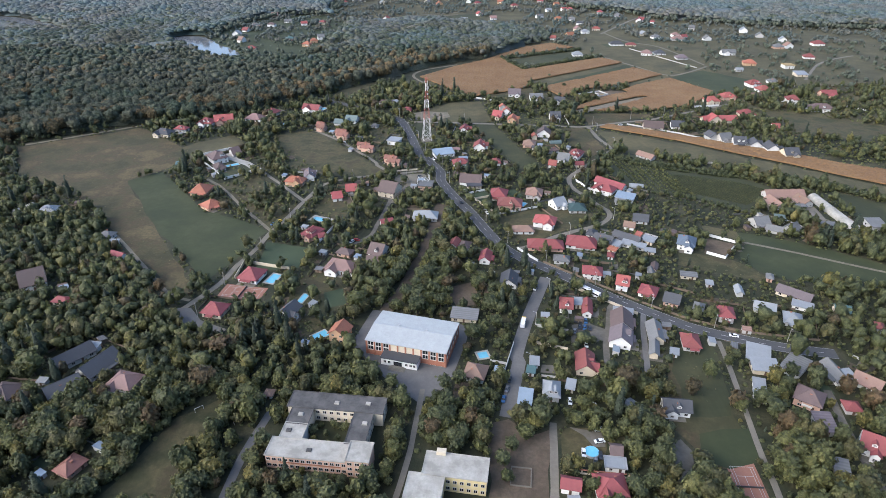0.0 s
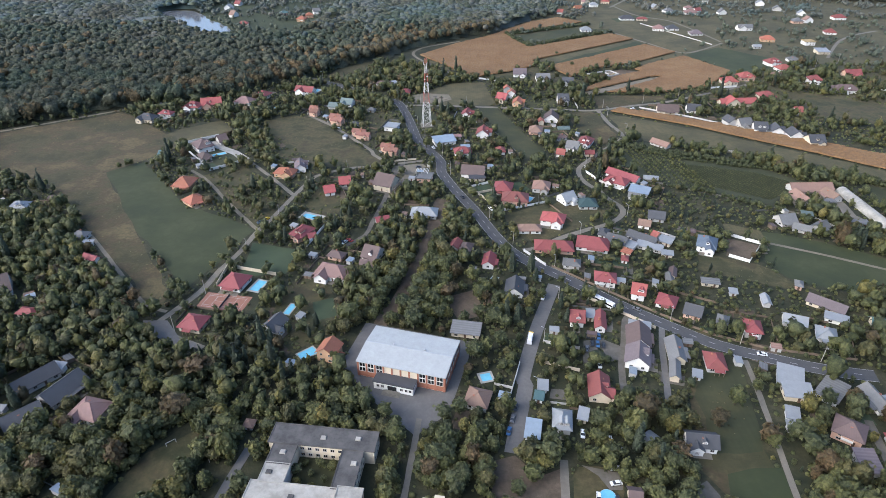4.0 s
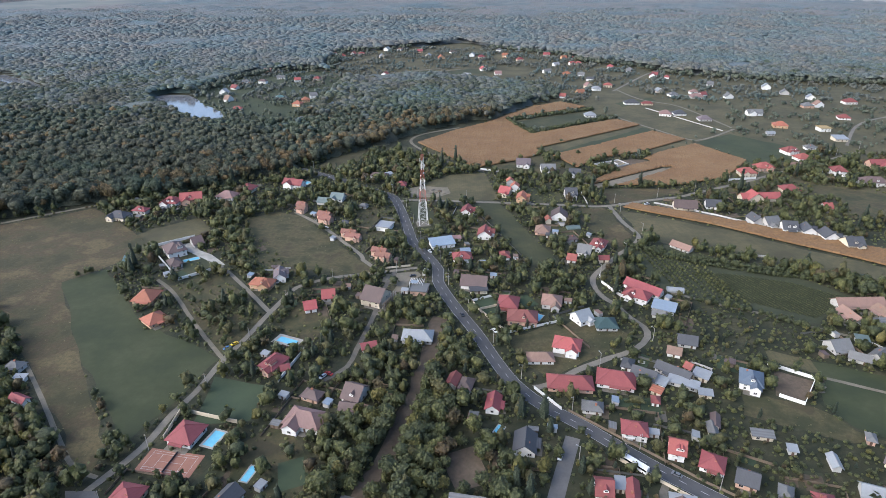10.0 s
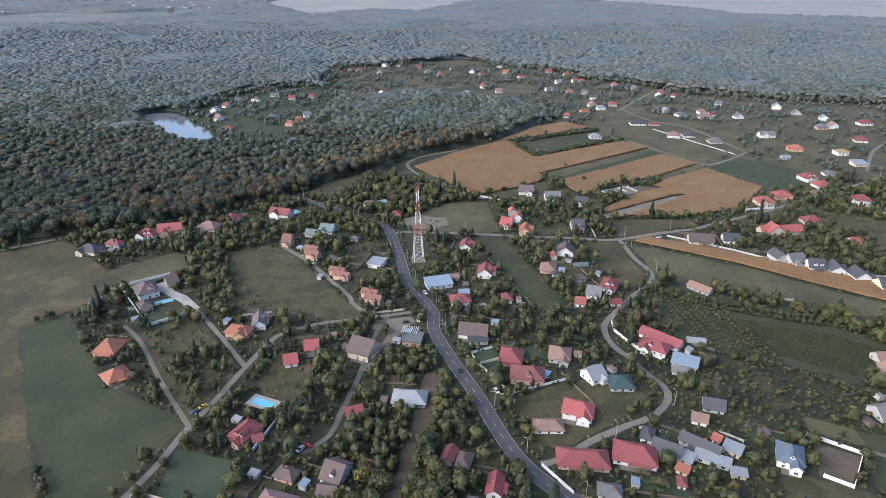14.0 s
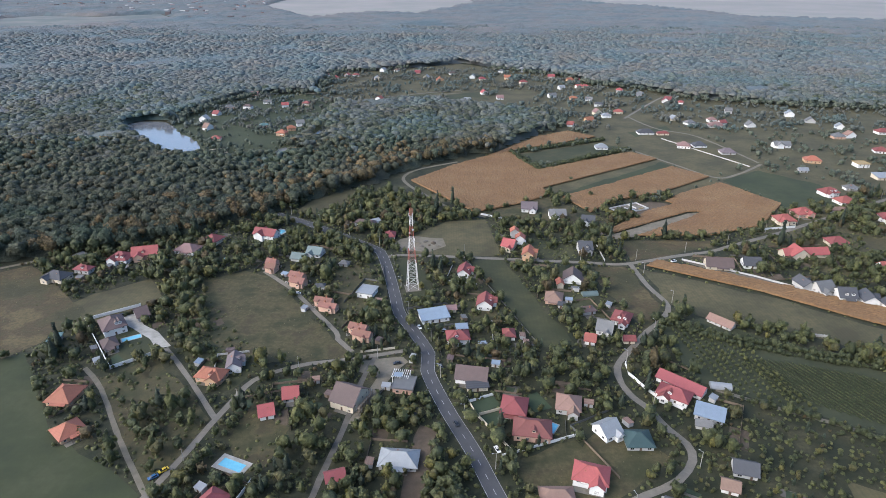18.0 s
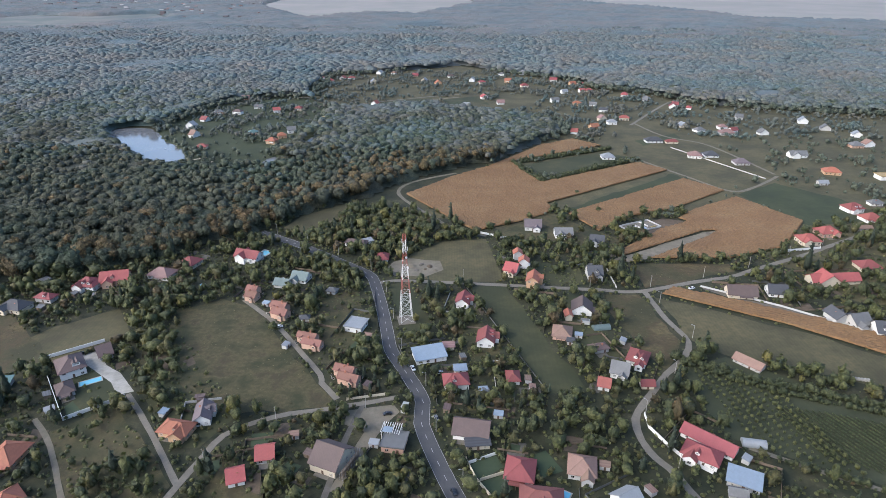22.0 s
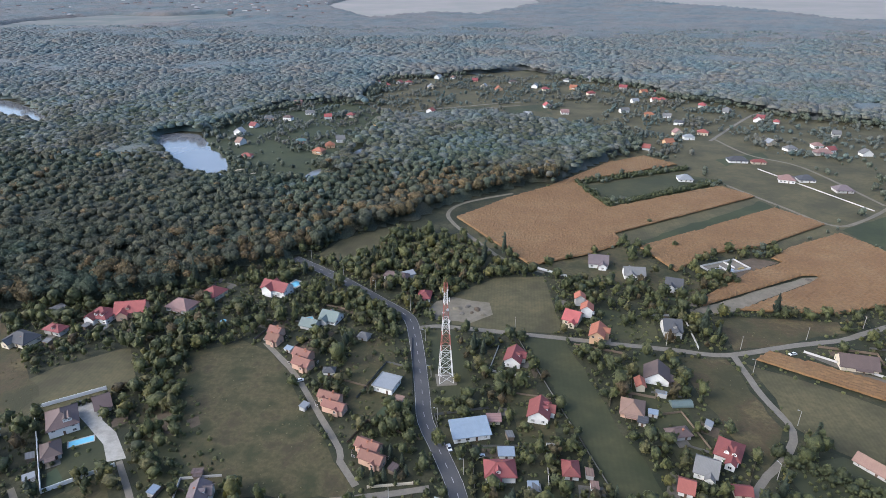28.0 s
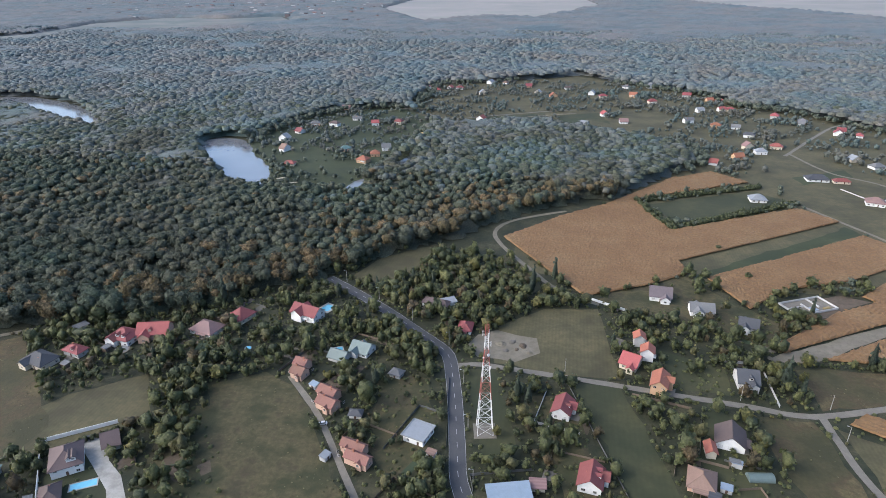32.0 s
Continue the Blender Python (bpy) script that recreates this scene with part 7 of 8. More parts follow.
def patchy(x, y, size, seed):
    """A smooth value of about 0 to 1 over the plan."""
    r = np.random.default_rng(seed)
    out = np.zeros(x.shape)
    for k in range(7):
        a, p, s = r.uniform(0, 2 * math.pi), r.uniform(0, 2 * math.pi), size * r.uniform(0.6, 1.8)
        out += np.sin((x * math.cos(a) + y * math.sin(a)) / s * 2 * math.pi + p)
    return 0.5 + out / 7


def dome(seed, n=7, tufts=0):
    """The top of a far crown: two uneven rings and a peak, with a few clumps standing out."""
    rng = np.random.default_rng(seed)
    v, f = [], []
    for z, rad in ((0.0, 1.0), (0.62, 0.85)):
        for k in range(n):
            a, q = 2 * math.pi * (k + 0.5 * (z > 0)) / n, rad * rng.uniform(0.75, 1.15)
            v.append((q * math.cos(a), q * math.sin(a), z * rng.uniform(0.75, 1.25)))
    v.append((rng.uniform(-0.25, 0.25), rng.uniform(-0.25, 0.25), rng.uniform(0.85, 1.05)))
    for k in range(n):
        m = (k + 1) % n
        f += [(k, m, n + k), (m, n + m, n + k), (n + k, n + m, 2 * n)]
    for k in range(tufts):
        a, q, size = rng.uniform(0, 2 * math.pi), rng.uniform(0.2, 0.95), rng.uniform(0.25, 0.42)
        o = np.array([q * math.cos(a), q * math.sin(a), 0.45 + 0.6 * math.sqrt(1 - q * q) + rng.uniform(-0.05, 0.15)])
        p, b = rng.normal(size=3) * (1, 1, 0.5), rng.normal(size=3) * (1, 1, 0.5)
        c = len(v)
        v += [tuple(o + p * size * 0.6), tuple(o + b * size * 0.6), tuple(o - (p + b) * size * 0.5)]
        f.append((c, c + 1, c + 2))
    return np.array(v), np.array(f)

# ---------------------------------------------------------------- woods, hedges and garden trees
OLD_WOOD = [(-430, 500), (-351, 539), (-307, 566), (-266, 586), (-231, 597), (-209, 605), (-193, 618), (-172, 642), (-145, 657), (-128, 682), (-108, 712), (-67, 744), (-50, 774), (-75, 782),
            (-125, 829), (-174, 848), (-208, 818), (-246, 822), (-306, 855), (-357, 880), (-441, 975), (-519, 1010), (-578, 1008), (-688, 1046), (-889, 1158), (-1354, 1261), (-1428, 996)]
HILL_WOOD = [(-177, 856), (-161, 1001), (-101, 1094), (-17, 1140), (81, 1086), (136, 1050), (151, 988), (87, 925), (17, 835), (-29, 798), (-50, 774), (-75, 785), (-125, 829)]
LAKES = [[(-427, 983), (-421, 997), (-409, 1009), (-377, 1004), (-345, 966), (-329, 938), (-308, 919), (-291, 894), (-265, 846), (-266, 818), (-284, 822), (-311, 842), (-334, 862), (-366, 901), (-386, 920)],
         [(-980, 1193), (-864, 1211), (-770, 1177), (-675, 1115), (-594, 1027), (-672, 1055), (-780, 1112), (-897, 1170)],
         [(-163, 926), (-161, 951), (-154, 975), (-147, 966), (-152, 927)], [(-190, 836), (-190, 858), (-182, 880), (-174, 858), (-178, 836)]]
OPEN = [[(-374, 1012), (-356, 1109), (-320, 1191), (-241, 1223), (-159, 1158), (-155, 1002), (-159, 915), (-177, 856), (-211, 826), (-249, 835), (-294, 893), (-349, 962)],
        [(-222, 1428), (-95, 1477), (28, 1560), (117, 1478), (234, 1387), (266, 1302), (207, 1067), (151, 988), (136, 1050), (81, 1086), (-17, 1140), (-149, 1109), (-224, 1226)],
        [(266, 1302), (327, 1272), (400, 1170), (560, 1110), (900, 1050), (1500, 1100), (1500, 300), (268, 560), (220, 700), (-40, 700), (60, 860), (151, 988)]]
for outline in LAKES:
    BLOCKED_AREAS.append(outline)


def in_any(x, y, areas):
    hit = np.zeros(x.shape, bool)
    for a in areas:
        hit |= inside(x, y, a)
    return hit


def in_valley(x, y):
    """The stretch of country that the flight looks over."""
    return ((x > -1.10 * np.maximum(y - 280, 0) - 110) | (x > -0.78 * y - 60)) & (x < 0.76 * y + 70)


def rows_of(x, y, z, r, tall):
    return np.stack([x, y, z, r, tall], 1)


for outline, key, top in zip(OPEN, ("green", "pale", "pale"), (0.007, 0.011, 0.015)):
    tagged(new("meadow", mesh_of("meadow", *prism(soft_outline(outline, 3, 4.0), -0.05, top), M[key])), "pale meadow between scattered houses", "field", kind="structure")

# lakes and their banks
for k, outline in enumerate(LAKES):
    tagged(new("water", mesh_of("water", *prism(soft_outline(outline, k, 2.5), -0.2, 0.06), M["water"])), "still lake water reflecting the pale sky", "lake", kind="structure")

# old oak wood, near
near_shapes = [crown(s, 1, 12, 84, 1.1, leaf=0.15, core=0.66) for s in range(8)]
mid_shapes = [crown(40 + s, 1, 9, 14, 1.1, leaf=0.2, core=0.7) for s in range(8)]
far_shapes = [crown(80 + s, 1, 8, 14, 1.1, leaf=0.26, core=0.6) for s in range(6)]
low_domes = [dome(k, 6, 3) for k in range(10)]


def is_wood(x, y):
    w = inside(x, y, OLD_WOOD) | inside(x, y, HILL_WOOD) | ((y > 850) & ~in_any(x, y, OPEN))
    return w & ~in_any(x, y, LAKES) & in_valley(x, y)


def on_bank(x, y):
    """The low ground along the southern banks of the lakes, where only willow scrub grows."""
    hit = np.zeros(x.shape, bool)
    dx, dy = x, y - 310
    n = np.hypot(dx, dy)
    for far in (10, 20):
        hit |= in_any(x + dx / n * far, y + dy / n * far, LAKES[1:])
    return hit


for y0, y1, gap, seed, shapes in ((480, 690, 6.9, 5, near_shapes), (690, 880, 6.9, 15, mid_shapes)):
    x, y, rng = scatter(-1000, 500, y0, y1, gap, seed, 0.5)
    keep = is_wood(x, y)
    x, y = x[keep], y[keep]
    keep = free(x, y, 3, 3)
    x, y = x[keep], y[keep]
    low = on_bank(x, y)
    # the sunny southern fringe stands taller, and it and single trees within are turning brown
    depth = np.zeros(len(x))
    for far in (14, 26, 40, 56, 80):
        depth += is_wood(x + 0.45 * far, y - far)
    fringe = (depth <= 1) & (rng.random(len(x)) < 0.55)
    r = np.where(low, 0.45, 1.0) * (3.7 + 2.8 * rng.random(len(x)) ** 1.2) * np.where(fringe, 1.35, 1.0)
    brown = (rng.random(len(x)) < np.select([depth <= 1, depth <= 2, depth <= 3], [0.50, 0.38, 0.24], 0.06 + 0.22 * np.clip(patchy(x, y, 150, 33) - 0.45, 0, 1)) * np.where(x < -215, 0.45, 1.0)) & ~low
    z, tall = np.where(low, 0.0, np.where(fringe, 4.0, rng.uniform(6.0, 9.5, len(x)) + 2.5 * (patchy(x, y, 60, 34) - 0.5))), rng.uniform(0.72, 1.0, len(x)) * np.where(fringe, 1.25, 1.0)
    # haze-paled trees grow commoner with distance, blending the colour steps
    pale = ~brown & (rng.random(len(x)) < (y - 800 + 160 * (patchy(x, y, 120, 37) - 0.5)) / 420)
    for key, m, word in (("wood", ~brown & ~pale, "old mixed oak wood, dark green"), ("mid_wood", pale, "mixed oak wood, grey-green paled for haze"), ("edge_wood", brown, "large tawny oaks turning brown in early autumn")):
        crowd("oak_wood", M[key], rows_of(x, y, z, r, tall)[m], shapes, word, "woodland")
for y0, y1, gap, seed, r0, r1 in ((880, 1150, 7.4, 6, 4.2, 6.2), (1150, 1400, 8.6, 7, 4.8, 7.2)):
    x, y, rng = scatter(-1600, 1300, y0, y1, gap, seed)
    keep = is_wood(x, y)
    x, y = x[keep], y[keep]
    keep = free(x, y, 3, 3)
    x, y = x[keep], y[keep]
    low = on_bank(x, y)
    r, z = np.where(low, rng.uniform(2.0, 3.2, len(x)), rng.uniform(r0, r1, len(x))), np.where(low, 0.0, rng.uniform(7, 9.5, len(x)) + 3 * (patchy(x, y, 90, 35) - 0.5))
    tall = rng.uniform(0.58, 0.9, len(x))
    # the haze-tinted colours take over tree by tree farther back
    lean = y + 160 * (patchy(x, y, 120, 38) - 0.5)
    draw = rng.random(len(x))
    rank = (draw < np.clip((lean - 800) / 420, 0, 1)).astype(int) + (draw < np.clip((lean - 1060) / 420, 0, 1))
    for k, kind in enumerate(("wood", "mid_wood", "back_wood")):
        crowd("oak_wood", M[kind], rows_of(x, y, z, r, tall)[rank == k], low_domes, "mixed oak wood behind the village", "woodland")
# the wooded plain beyond: one unbroken canopy, uneven from crown to crown
FAR_FIELDS = [[(-976, 3650), (-552, 2780), (-367, 3080), (-137, 3040), (161, 4000), (0, 5600), (-1100, 5600)], [(527, 4800), (816, 3900), (1114, 3350), (1197, 2900), (1378, 2750), (2600, 2400), (4200, 2800), (4200, 5600), (527, 5600)],
              [(-2113, 1780), (-1855, 2050), (-1769, 2200), (-1862, 2600), (-1738, 2950), (-1456, 2900), (-1257, 3050), (-1067, 2750), (-1201, 2560), (-1354, 2320), (-1639, 2330), (-1599, 2010), (-1700, 1900)]]


def canopy(x0, x1, y0, y1, step, lift, seed, inside_wood, top=10.5, key="hazed_far_wood"):
    gx, gy = np.meshgrid(np.arange(x0, x1, step), np.arange(y0, y1, step))
    rng = np.random.default_rng(seed)
    gz = top + rng.uniform(-lift, lift, gx.shape) + 4 * (patchy(gx, gy, 260, 4) - 0.5)
    n0, n1 = gx.shape
    idx = np.arange(n0 * n1).reshape(n0, n1)
    quads = np.stack([idx[:-1, :-1], idx[:-1, 1:], idx[1:, 1:], idx[1:, :-1]], -1).reshape(-1, 4)
    cx, cy = gx[:-1, :-1].ravel(), gy[:-1, :-1].ravel()
    keep = ~in_any(cx, cy, FAR_FIELDS) & (cx > -1.15 * (cy - 200)) & (cx < 0.85 * cy + 100)
    if inside_wood:
        keep &= is_wood(cx, cy) & ~on_bank(cx, cy)
    shared = np.bincount(quads[keep].ravel(), minlength=n0 * n1)
    gz = np.where(shared.reshape(n0, n1) < 4, 0.5, gz)
    used = np.unique(quads[keep])
    number = np.zeros(n0 * n1, int)
    number[used] = np.arange(len(used))
    pts = np.stack([gx.ravel() + rng.uniform(-0.3, 0.3, gx.size) * step, gy.ravel() + rng.uniform(-0.3, 0.3, gx.size) * step, gz.ravel()], 1)[used]
    me = bpy.data.meshes.new("distant_wood")
    me.from_pydata(pts.tolist(), [], number[quads[keep]].tolist())
    me.polygons.foreach_set("use_smooth", np.ones(len(me.polygons), bool))
    me.materials.append(M[key])
    tagged(new("distant_wood", me), "continuous oak canopy sheet, filler under crowns and distant wood beyond", "woodland", kind="stuff")


# three filler sheets added under the crowns so the gaps look less dark
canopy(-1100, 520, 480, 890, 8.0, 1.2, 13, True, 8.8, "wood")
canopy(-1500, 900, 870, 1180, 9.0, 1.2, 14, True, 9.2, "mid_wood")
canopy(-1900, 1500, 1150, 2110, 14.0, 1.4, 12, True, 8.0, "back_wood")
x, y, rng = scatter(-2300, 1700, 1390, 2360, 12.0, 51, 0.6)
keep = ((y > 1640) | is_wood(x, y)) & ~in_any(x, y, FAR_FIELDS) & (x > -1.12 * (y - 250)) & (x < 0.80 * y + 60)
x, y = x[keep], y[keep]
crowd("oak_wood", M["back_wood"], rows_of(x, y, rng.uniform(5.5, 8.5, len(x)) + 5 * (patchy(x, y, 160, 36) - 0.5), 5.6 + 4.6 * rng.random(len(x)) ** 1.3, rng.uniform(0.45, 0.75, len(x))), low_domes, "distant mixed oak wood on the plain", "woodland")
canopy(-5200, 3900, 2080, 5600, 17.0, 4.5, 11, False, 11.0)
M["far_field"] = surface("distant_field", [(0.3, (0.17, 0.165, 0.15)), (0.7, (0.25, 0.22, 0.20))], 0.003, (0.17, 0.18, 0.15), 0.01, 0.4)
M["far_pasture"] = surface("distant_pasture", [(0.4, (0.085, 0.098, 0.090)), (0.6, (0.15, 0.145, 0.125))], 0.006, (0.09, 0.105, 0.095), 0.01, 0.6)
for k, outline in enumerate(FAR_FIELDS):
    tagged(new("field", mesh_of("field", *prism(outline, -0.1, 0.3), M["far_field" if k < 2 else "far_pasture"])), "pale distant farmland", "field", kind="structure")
# a far town along the plain: small pale blocks with roofs
g = np.random.default_rng(8)
pieces = {"mauve": [], "greywall": [], "pinkbrown": []}
for k in range(320):
    py = g.uniform(2700, 5300)
    px = -g.triangular(0.24, 0.45, 0.9) * (py - 300)
    if in_any(np.array([px]), np.array([py]), FAR_FIELDS)[0]:
        continue
    key = ("greywall", "mauve", "pinkbrown", "mauve")[k % 4]
    pieces[key].append(box(px, py, 0, px + g.uniform(8, 22), py + g.uniform(8, 16), g.uniform(12.0, 15.5)))
for key, bits in pieces.items():
    tagged(new("far_town", mesh_of("far_town", *joined(*bits), M[key])), "small pale buildings of a distant town", "town", kind="stuff")

# garden trees, thickets and hedgerow trees of the village
TREE = {}
for key, level, lobes, tufts, tall, cone in (("broad", 1, 11, 150, 1.1, False), ("deep", 1, 11, 150, 1.2, False), ("olive", 1, 11, 150, 1.15, False), ("yellow", 1, 11, 150, 1.15, False), ("rust", 1, 11, 150, 1.1, False), ("conifer", 2, 5, 110, 1.0, True)):
    TREE[key] = [crown(200 + 13 * k + len(key), level, lobes, tufts, tall, cone, leaf=0.11 if cone else 0.15) for k in range(5)]
SMALL = {key: [crown(300 + 13 * k + len(key), 1, 8, 24, 1.1, key == "conifer", leaf=0.2) for k in range(6)] for key in TREE}
TRUNK = mesh_of("trunk", *joined(tube((0, 0, -0.3), (0.1, 0, 0.45), 0.055, 0.04), tube((0.1, 0, 0.45), (0.35, 0.1, 0.85), 0.03, 0.012, 5), tube((0.1, 0, 0.42), (-0.25, 0.2, 0.8), 0.03, 0.012, 5), tube((0.1, 0, 0.45), (0.05, -0.3, 0.85), 0.028, 0.01, 5)), M["bark"])
CROWN = {key: [mesh_of("crown", v.tolist(), f.tolist(), M[key]) for v, f in shapes] for key, shapes in TREE.items()}
TREE_LABEL = {"broad": "leafy green garden tree", "deep": "dark green broadleaved tree", "olive": "olive-green tree beginning to turn", "yellow": "tree with yellow-green autumn leaves", "rust": "tree with brownish autumn leaves", "conifer": "dark green pointed spruce tree"}


def tree(x, y, r, kind, seed=0, stem=None, tall=1.0):
    """One tree: a stem with limbs under a lobed crown of leaf clumps."""
    ob = thing("tree", x, y, 0, seed * 47 % 360, TREE_LABEL[kind], "tree")
    stem = r * 0.55 if stem is None else stem
    t = part("trunk", TRUNK, ob, at=Matrix.Diagonal((r * 1.1, r * 1.1, stem * 2.0 + r * 0.3, 1)))
    part("crown", CROWN[kind][seed % 5], ob, at=Matrix.Translation((0, 0, stem * (0.2 if kind == "conifer" else 1))) @ Matrix.Diagonal((r, r, r * tall, 1)))
    return ob


x, y, rng = scatter(-400, 620, 122, 720, 3.9, 21, 0.6)
# how thick the growth stands: gardens, park, thickets
clump = np.clip(2.0 * (patchy(x, y, 26, 13) - 0.22), 0, 1.2)
dense = (0.92 + 0.6 * (patchy(x, y, 70, 3) - 0.5)) * (0.55 + 0.65 * clump)
PARK = [(-190, 100), (-15, 100), (-15, 195), (-45, 215), (-60, 265), (-120, 250), (-150, 280), (-230, 370), (-330, 420), (-330, 200)]
THICKET = [[(-42, 262), (-8, 262), (22, 300), (18, 345), (0, 395), (-8, 420), (-34, 420), (-30, 380), (-45, 330)], [(-30, 590), (-100, 600), (-100, 665), (-60, 720), (-20, 700), (30, 660), (-20, 640)],
           [(-205, 520), (-150, 500), (-140, 560), (-190, 560)], [(142, 508), (157, 503), (174, 486), (194, 467), (223, 459), (214, 446), (196, 452), (176, 465), (157, 474), (137, 484)], [(145, 510), (240, 470), (250, 440), (180, 480), (150, 490)],
           [(100, 390), (180, 372), (190, 350), (120, 350)], [(163, 390), (182, 394), (206, 376), (206, 366), (190, 365), (159, 373)], [(206, 368), (222, 360), (247, 365), (259, 347), (286, 351), (302, 336), (286, 313), (266, 324), (244, 333), (223, 348), (202, 358)], [(221, 397), (242, 400), (248, 382), (248, 368), (234, 370), (219, 380)], [(-20, 130), (60, 130), (60, 190), (-20, 200)],
           [(60, 130), (106, 130), (100, 200), (72, 232), (62, 190)], [(130, 130), (162, 130), (166, 200), (142, 232), (134, 200)], [(-230, 250), (-150, 290), (-215, 345), (-330, 430), (-360, 330)]]
GROVES = [
          [(-67, 499), (-43, 491), (-22, 483), (-18, 465), (-40, 460), (-53, 480)],
          [(-214, 566), (-184, 573), (-135, 588), (-128, 570), (-155, 551), (-151, 532), (-150, 499), (-165, 507), (-184, 536)],
          [(-271, 551), (-215, 570), (-200, 546), (-224, 540), (-253, 529)],
          [(-166, 489), (-158, 493), (-123, 463), (-114, 445), (-132, 444), (-150, 469)],
          [(-120, 497), (-106, 479), (-75, 450), (-86, 448)],
          [(-124, 554), (-109, 544), (-100, 520), (-115, 543)],
          [(-82, 584), (-59, 600), (-54, 561), (-67, 552), (-66, 530)],
          [(-140, 635), (-100, 651), (-55, 650), (-50, 606), (-90, 612), (-120, 609)],
          [(-144, 415), (-109, 428), (-97, 403), (-104, 381), (-119, 377), (-139, 395)],
          [(-185, 528), (-150, 529), (-130, 484), (-114, 447), (-139, 462), (-163, 484)],
          [(-41, 433), (-5, 420), (-4, 389), (-28, 374), (-43, 392), (-51, 388), (-59, 424)],
          [(-56, 368), (-39, 361), (-41, 346), (-50, 338), (-66, 343), (-66, 361)],
          [(-226, 466), (-211, 483), (-182, 432), (-194, 427), (-213, 446)],
          [(133, 397), (179, 409), (217, 394), (207, 376), (168, 379), (135, 379)],
          [(53, 331), (110, 331), (111, 315), (92, 296), (57, 305)],
          [(3, 328), (21, 333), (30, 314), (47, 323), (45, 296), (4, 296)],
          [(29, 448), (55, 458), (58, 425), (37, 421)],
          [(87, 464), (106, 469), (98, 434), (82, 425)],
          [(98, 459), (113, 459), (97, 393), (110, 379), (79, 369), (78, 393)],
          [(141, 369), (162, 376), (168, 340), (152, 329), (133, 345)],
          [(215, 390), (241, 394), (218, 357), (207, 363)],
          [(66, 649), (92, 649), (106, 640), (127, 630), (125, 610), (99, 605), (81, 615), (66, 625)],
          [(127, 610), (136, 614), (140, 595), (135, 577), (125, 576)],
          [(42, 641), (55, 647), (56, 617), (40, 606)],
          [(-38, 738), (-2, 709), (11, 669), (-12, 637), (-25, 614)],
          [(64, 574), (90, 572), (80, 549), (69, 528), (91, 516), (87, 499), (71, 488), (67, 516)],
          [(96, 541), (108, 521), (110, 497), (108, 478), (103, 482), (95, 534)],
          [(124, 489), (147, 506), (179, 499), (167, 475), (118, 470)],
          [(6, 580), (20, 573), (31, 504), (40, 480), (54, 481), (52, 463), (36, 461), (22, 488), (14, 532)]]
dense = np.where(inside(x, y, [(180, 465), (235, 465), (354, 412), (260, 275), (224, 285), (189, 291), (132, 312)]), dense * 0.95, dense)
dense = np.where((x > 225) & (y > 470), dense * 0.65, dense)
dense = np.where((x > 90) & (y < 345), np.minimum(dense * 1.6, 0.92), dense)
dense = np.where(inside(x, y, PARK), 0.86, dense)
for a in THICKET:
    dense = np.where(inside(x, y, a), 0.85, dense)
dense = np.where(in_any(x, y, SPARSE), 0.05 + 0.22 * clump ** 2, dense)
for a in GROVES:
    dense = np.where(inside(x, y, a), 0.35 + 0.5 * clump, dense)
BARE = [[(170, 352), (187, 341), (170, 322), (160, 328)], [(146, 586), (219, 556), (262, 532), (301, 508), (386, 460), (346, 400), (326, 416), (274, 452), (240, 478), (205, 512), (145, 553)], [(138, 584), (179, 585), (217, 574), (186, 514), (163, 531), (142, 556)]]
keep = (rng.random(x.shape) < dense) & in_valley(x, y) & ~is_wood(x, y) & ~in_any(x, y, BARE)
x, y = x[keep], y[keep]
keep = free(x, y, 1.0, 0.9)
x, y = x[keep], y[keep]
park = inside(x, y, PARK) | in_any(x, y, THICKET)
SCRUB = [[(100, 390), (180, 372), (190, 350), (120, 350)], [(163, 390), (182, 394), (206, 376), (206, 366), (190, 365), (159, 373)], [(133, 397), (179, 409), (217, 394), (207, 376), (168, 379), (135, 379)], [(125, 330), (190, 310), (215, 268), (150, 262), (118, 300)]]
roomy = free(x, y, 2.6, 3.0) & ~in_any(x, y, SCRUB)
r = np.select([~roomy, park], [rng.uniform(0.9, 1.9, len(x)), rng.uniform(2.0, 4.9, len(x))], 1.0 + 4.0 * rng.random(len(x)) ** 2.0)
r = r * np.where(rng.random(len(x)) < 0.08, 1.35, 1.0) * np.where((x > 90) & (y < 345) & roomy, 1.15, 1.0)
draw = rng.random(len(x)) + 0.25 * (patchy(x, y, 60, 9) - 0.5)
kinds = np.select([draw < 0.40, draw < 0.76, draw < 0.91, draw < 0.96, draw < 1.01], ["broad", "deep", "olive", "rust", "yellow"], "conifer")
kinds = np.where(park & (rng.random(len(x)) < 0.07), "yellow", kinds)
mid_line = np.abs(x + 5) + np.abs(y - 260) * 0.5
single = np.zeros(len(x), bool)
single[np.argsort(mid_line)[:280]] = True
for k in np.flatnonzero(single):
    tree(float(x[k]), float(y[k]), float(r[k]), str(kinds[k]), k)
STUFF_NAME = {"broad": "garden_trees", "deep": "thicket", "olive": "turning_trees", "yellow": "autumn_trees", "rust": "orchard_trees", "conifer": "spruces"}
for key in TREE:
    for shapes, zone in ((TREE[key], y < 215), (SMALL[key], y >= 215)):
        m = (kinds == key) & ~single & zone
        rows = rows_of(x[m], y[m], r[m] * (0.05 if key == "conifer" else 0.25), r[m], np.where(r[m] < 1.8, rng.uniform(0.7, 1.1, m.sum()), rng.uniform(0.85, 1.55, m.sum())))
        crowd(STUFF_NAME[key], M[key], rows, shapes, TREE_LABEL[key] + "s crowding the village gardens", "trees")
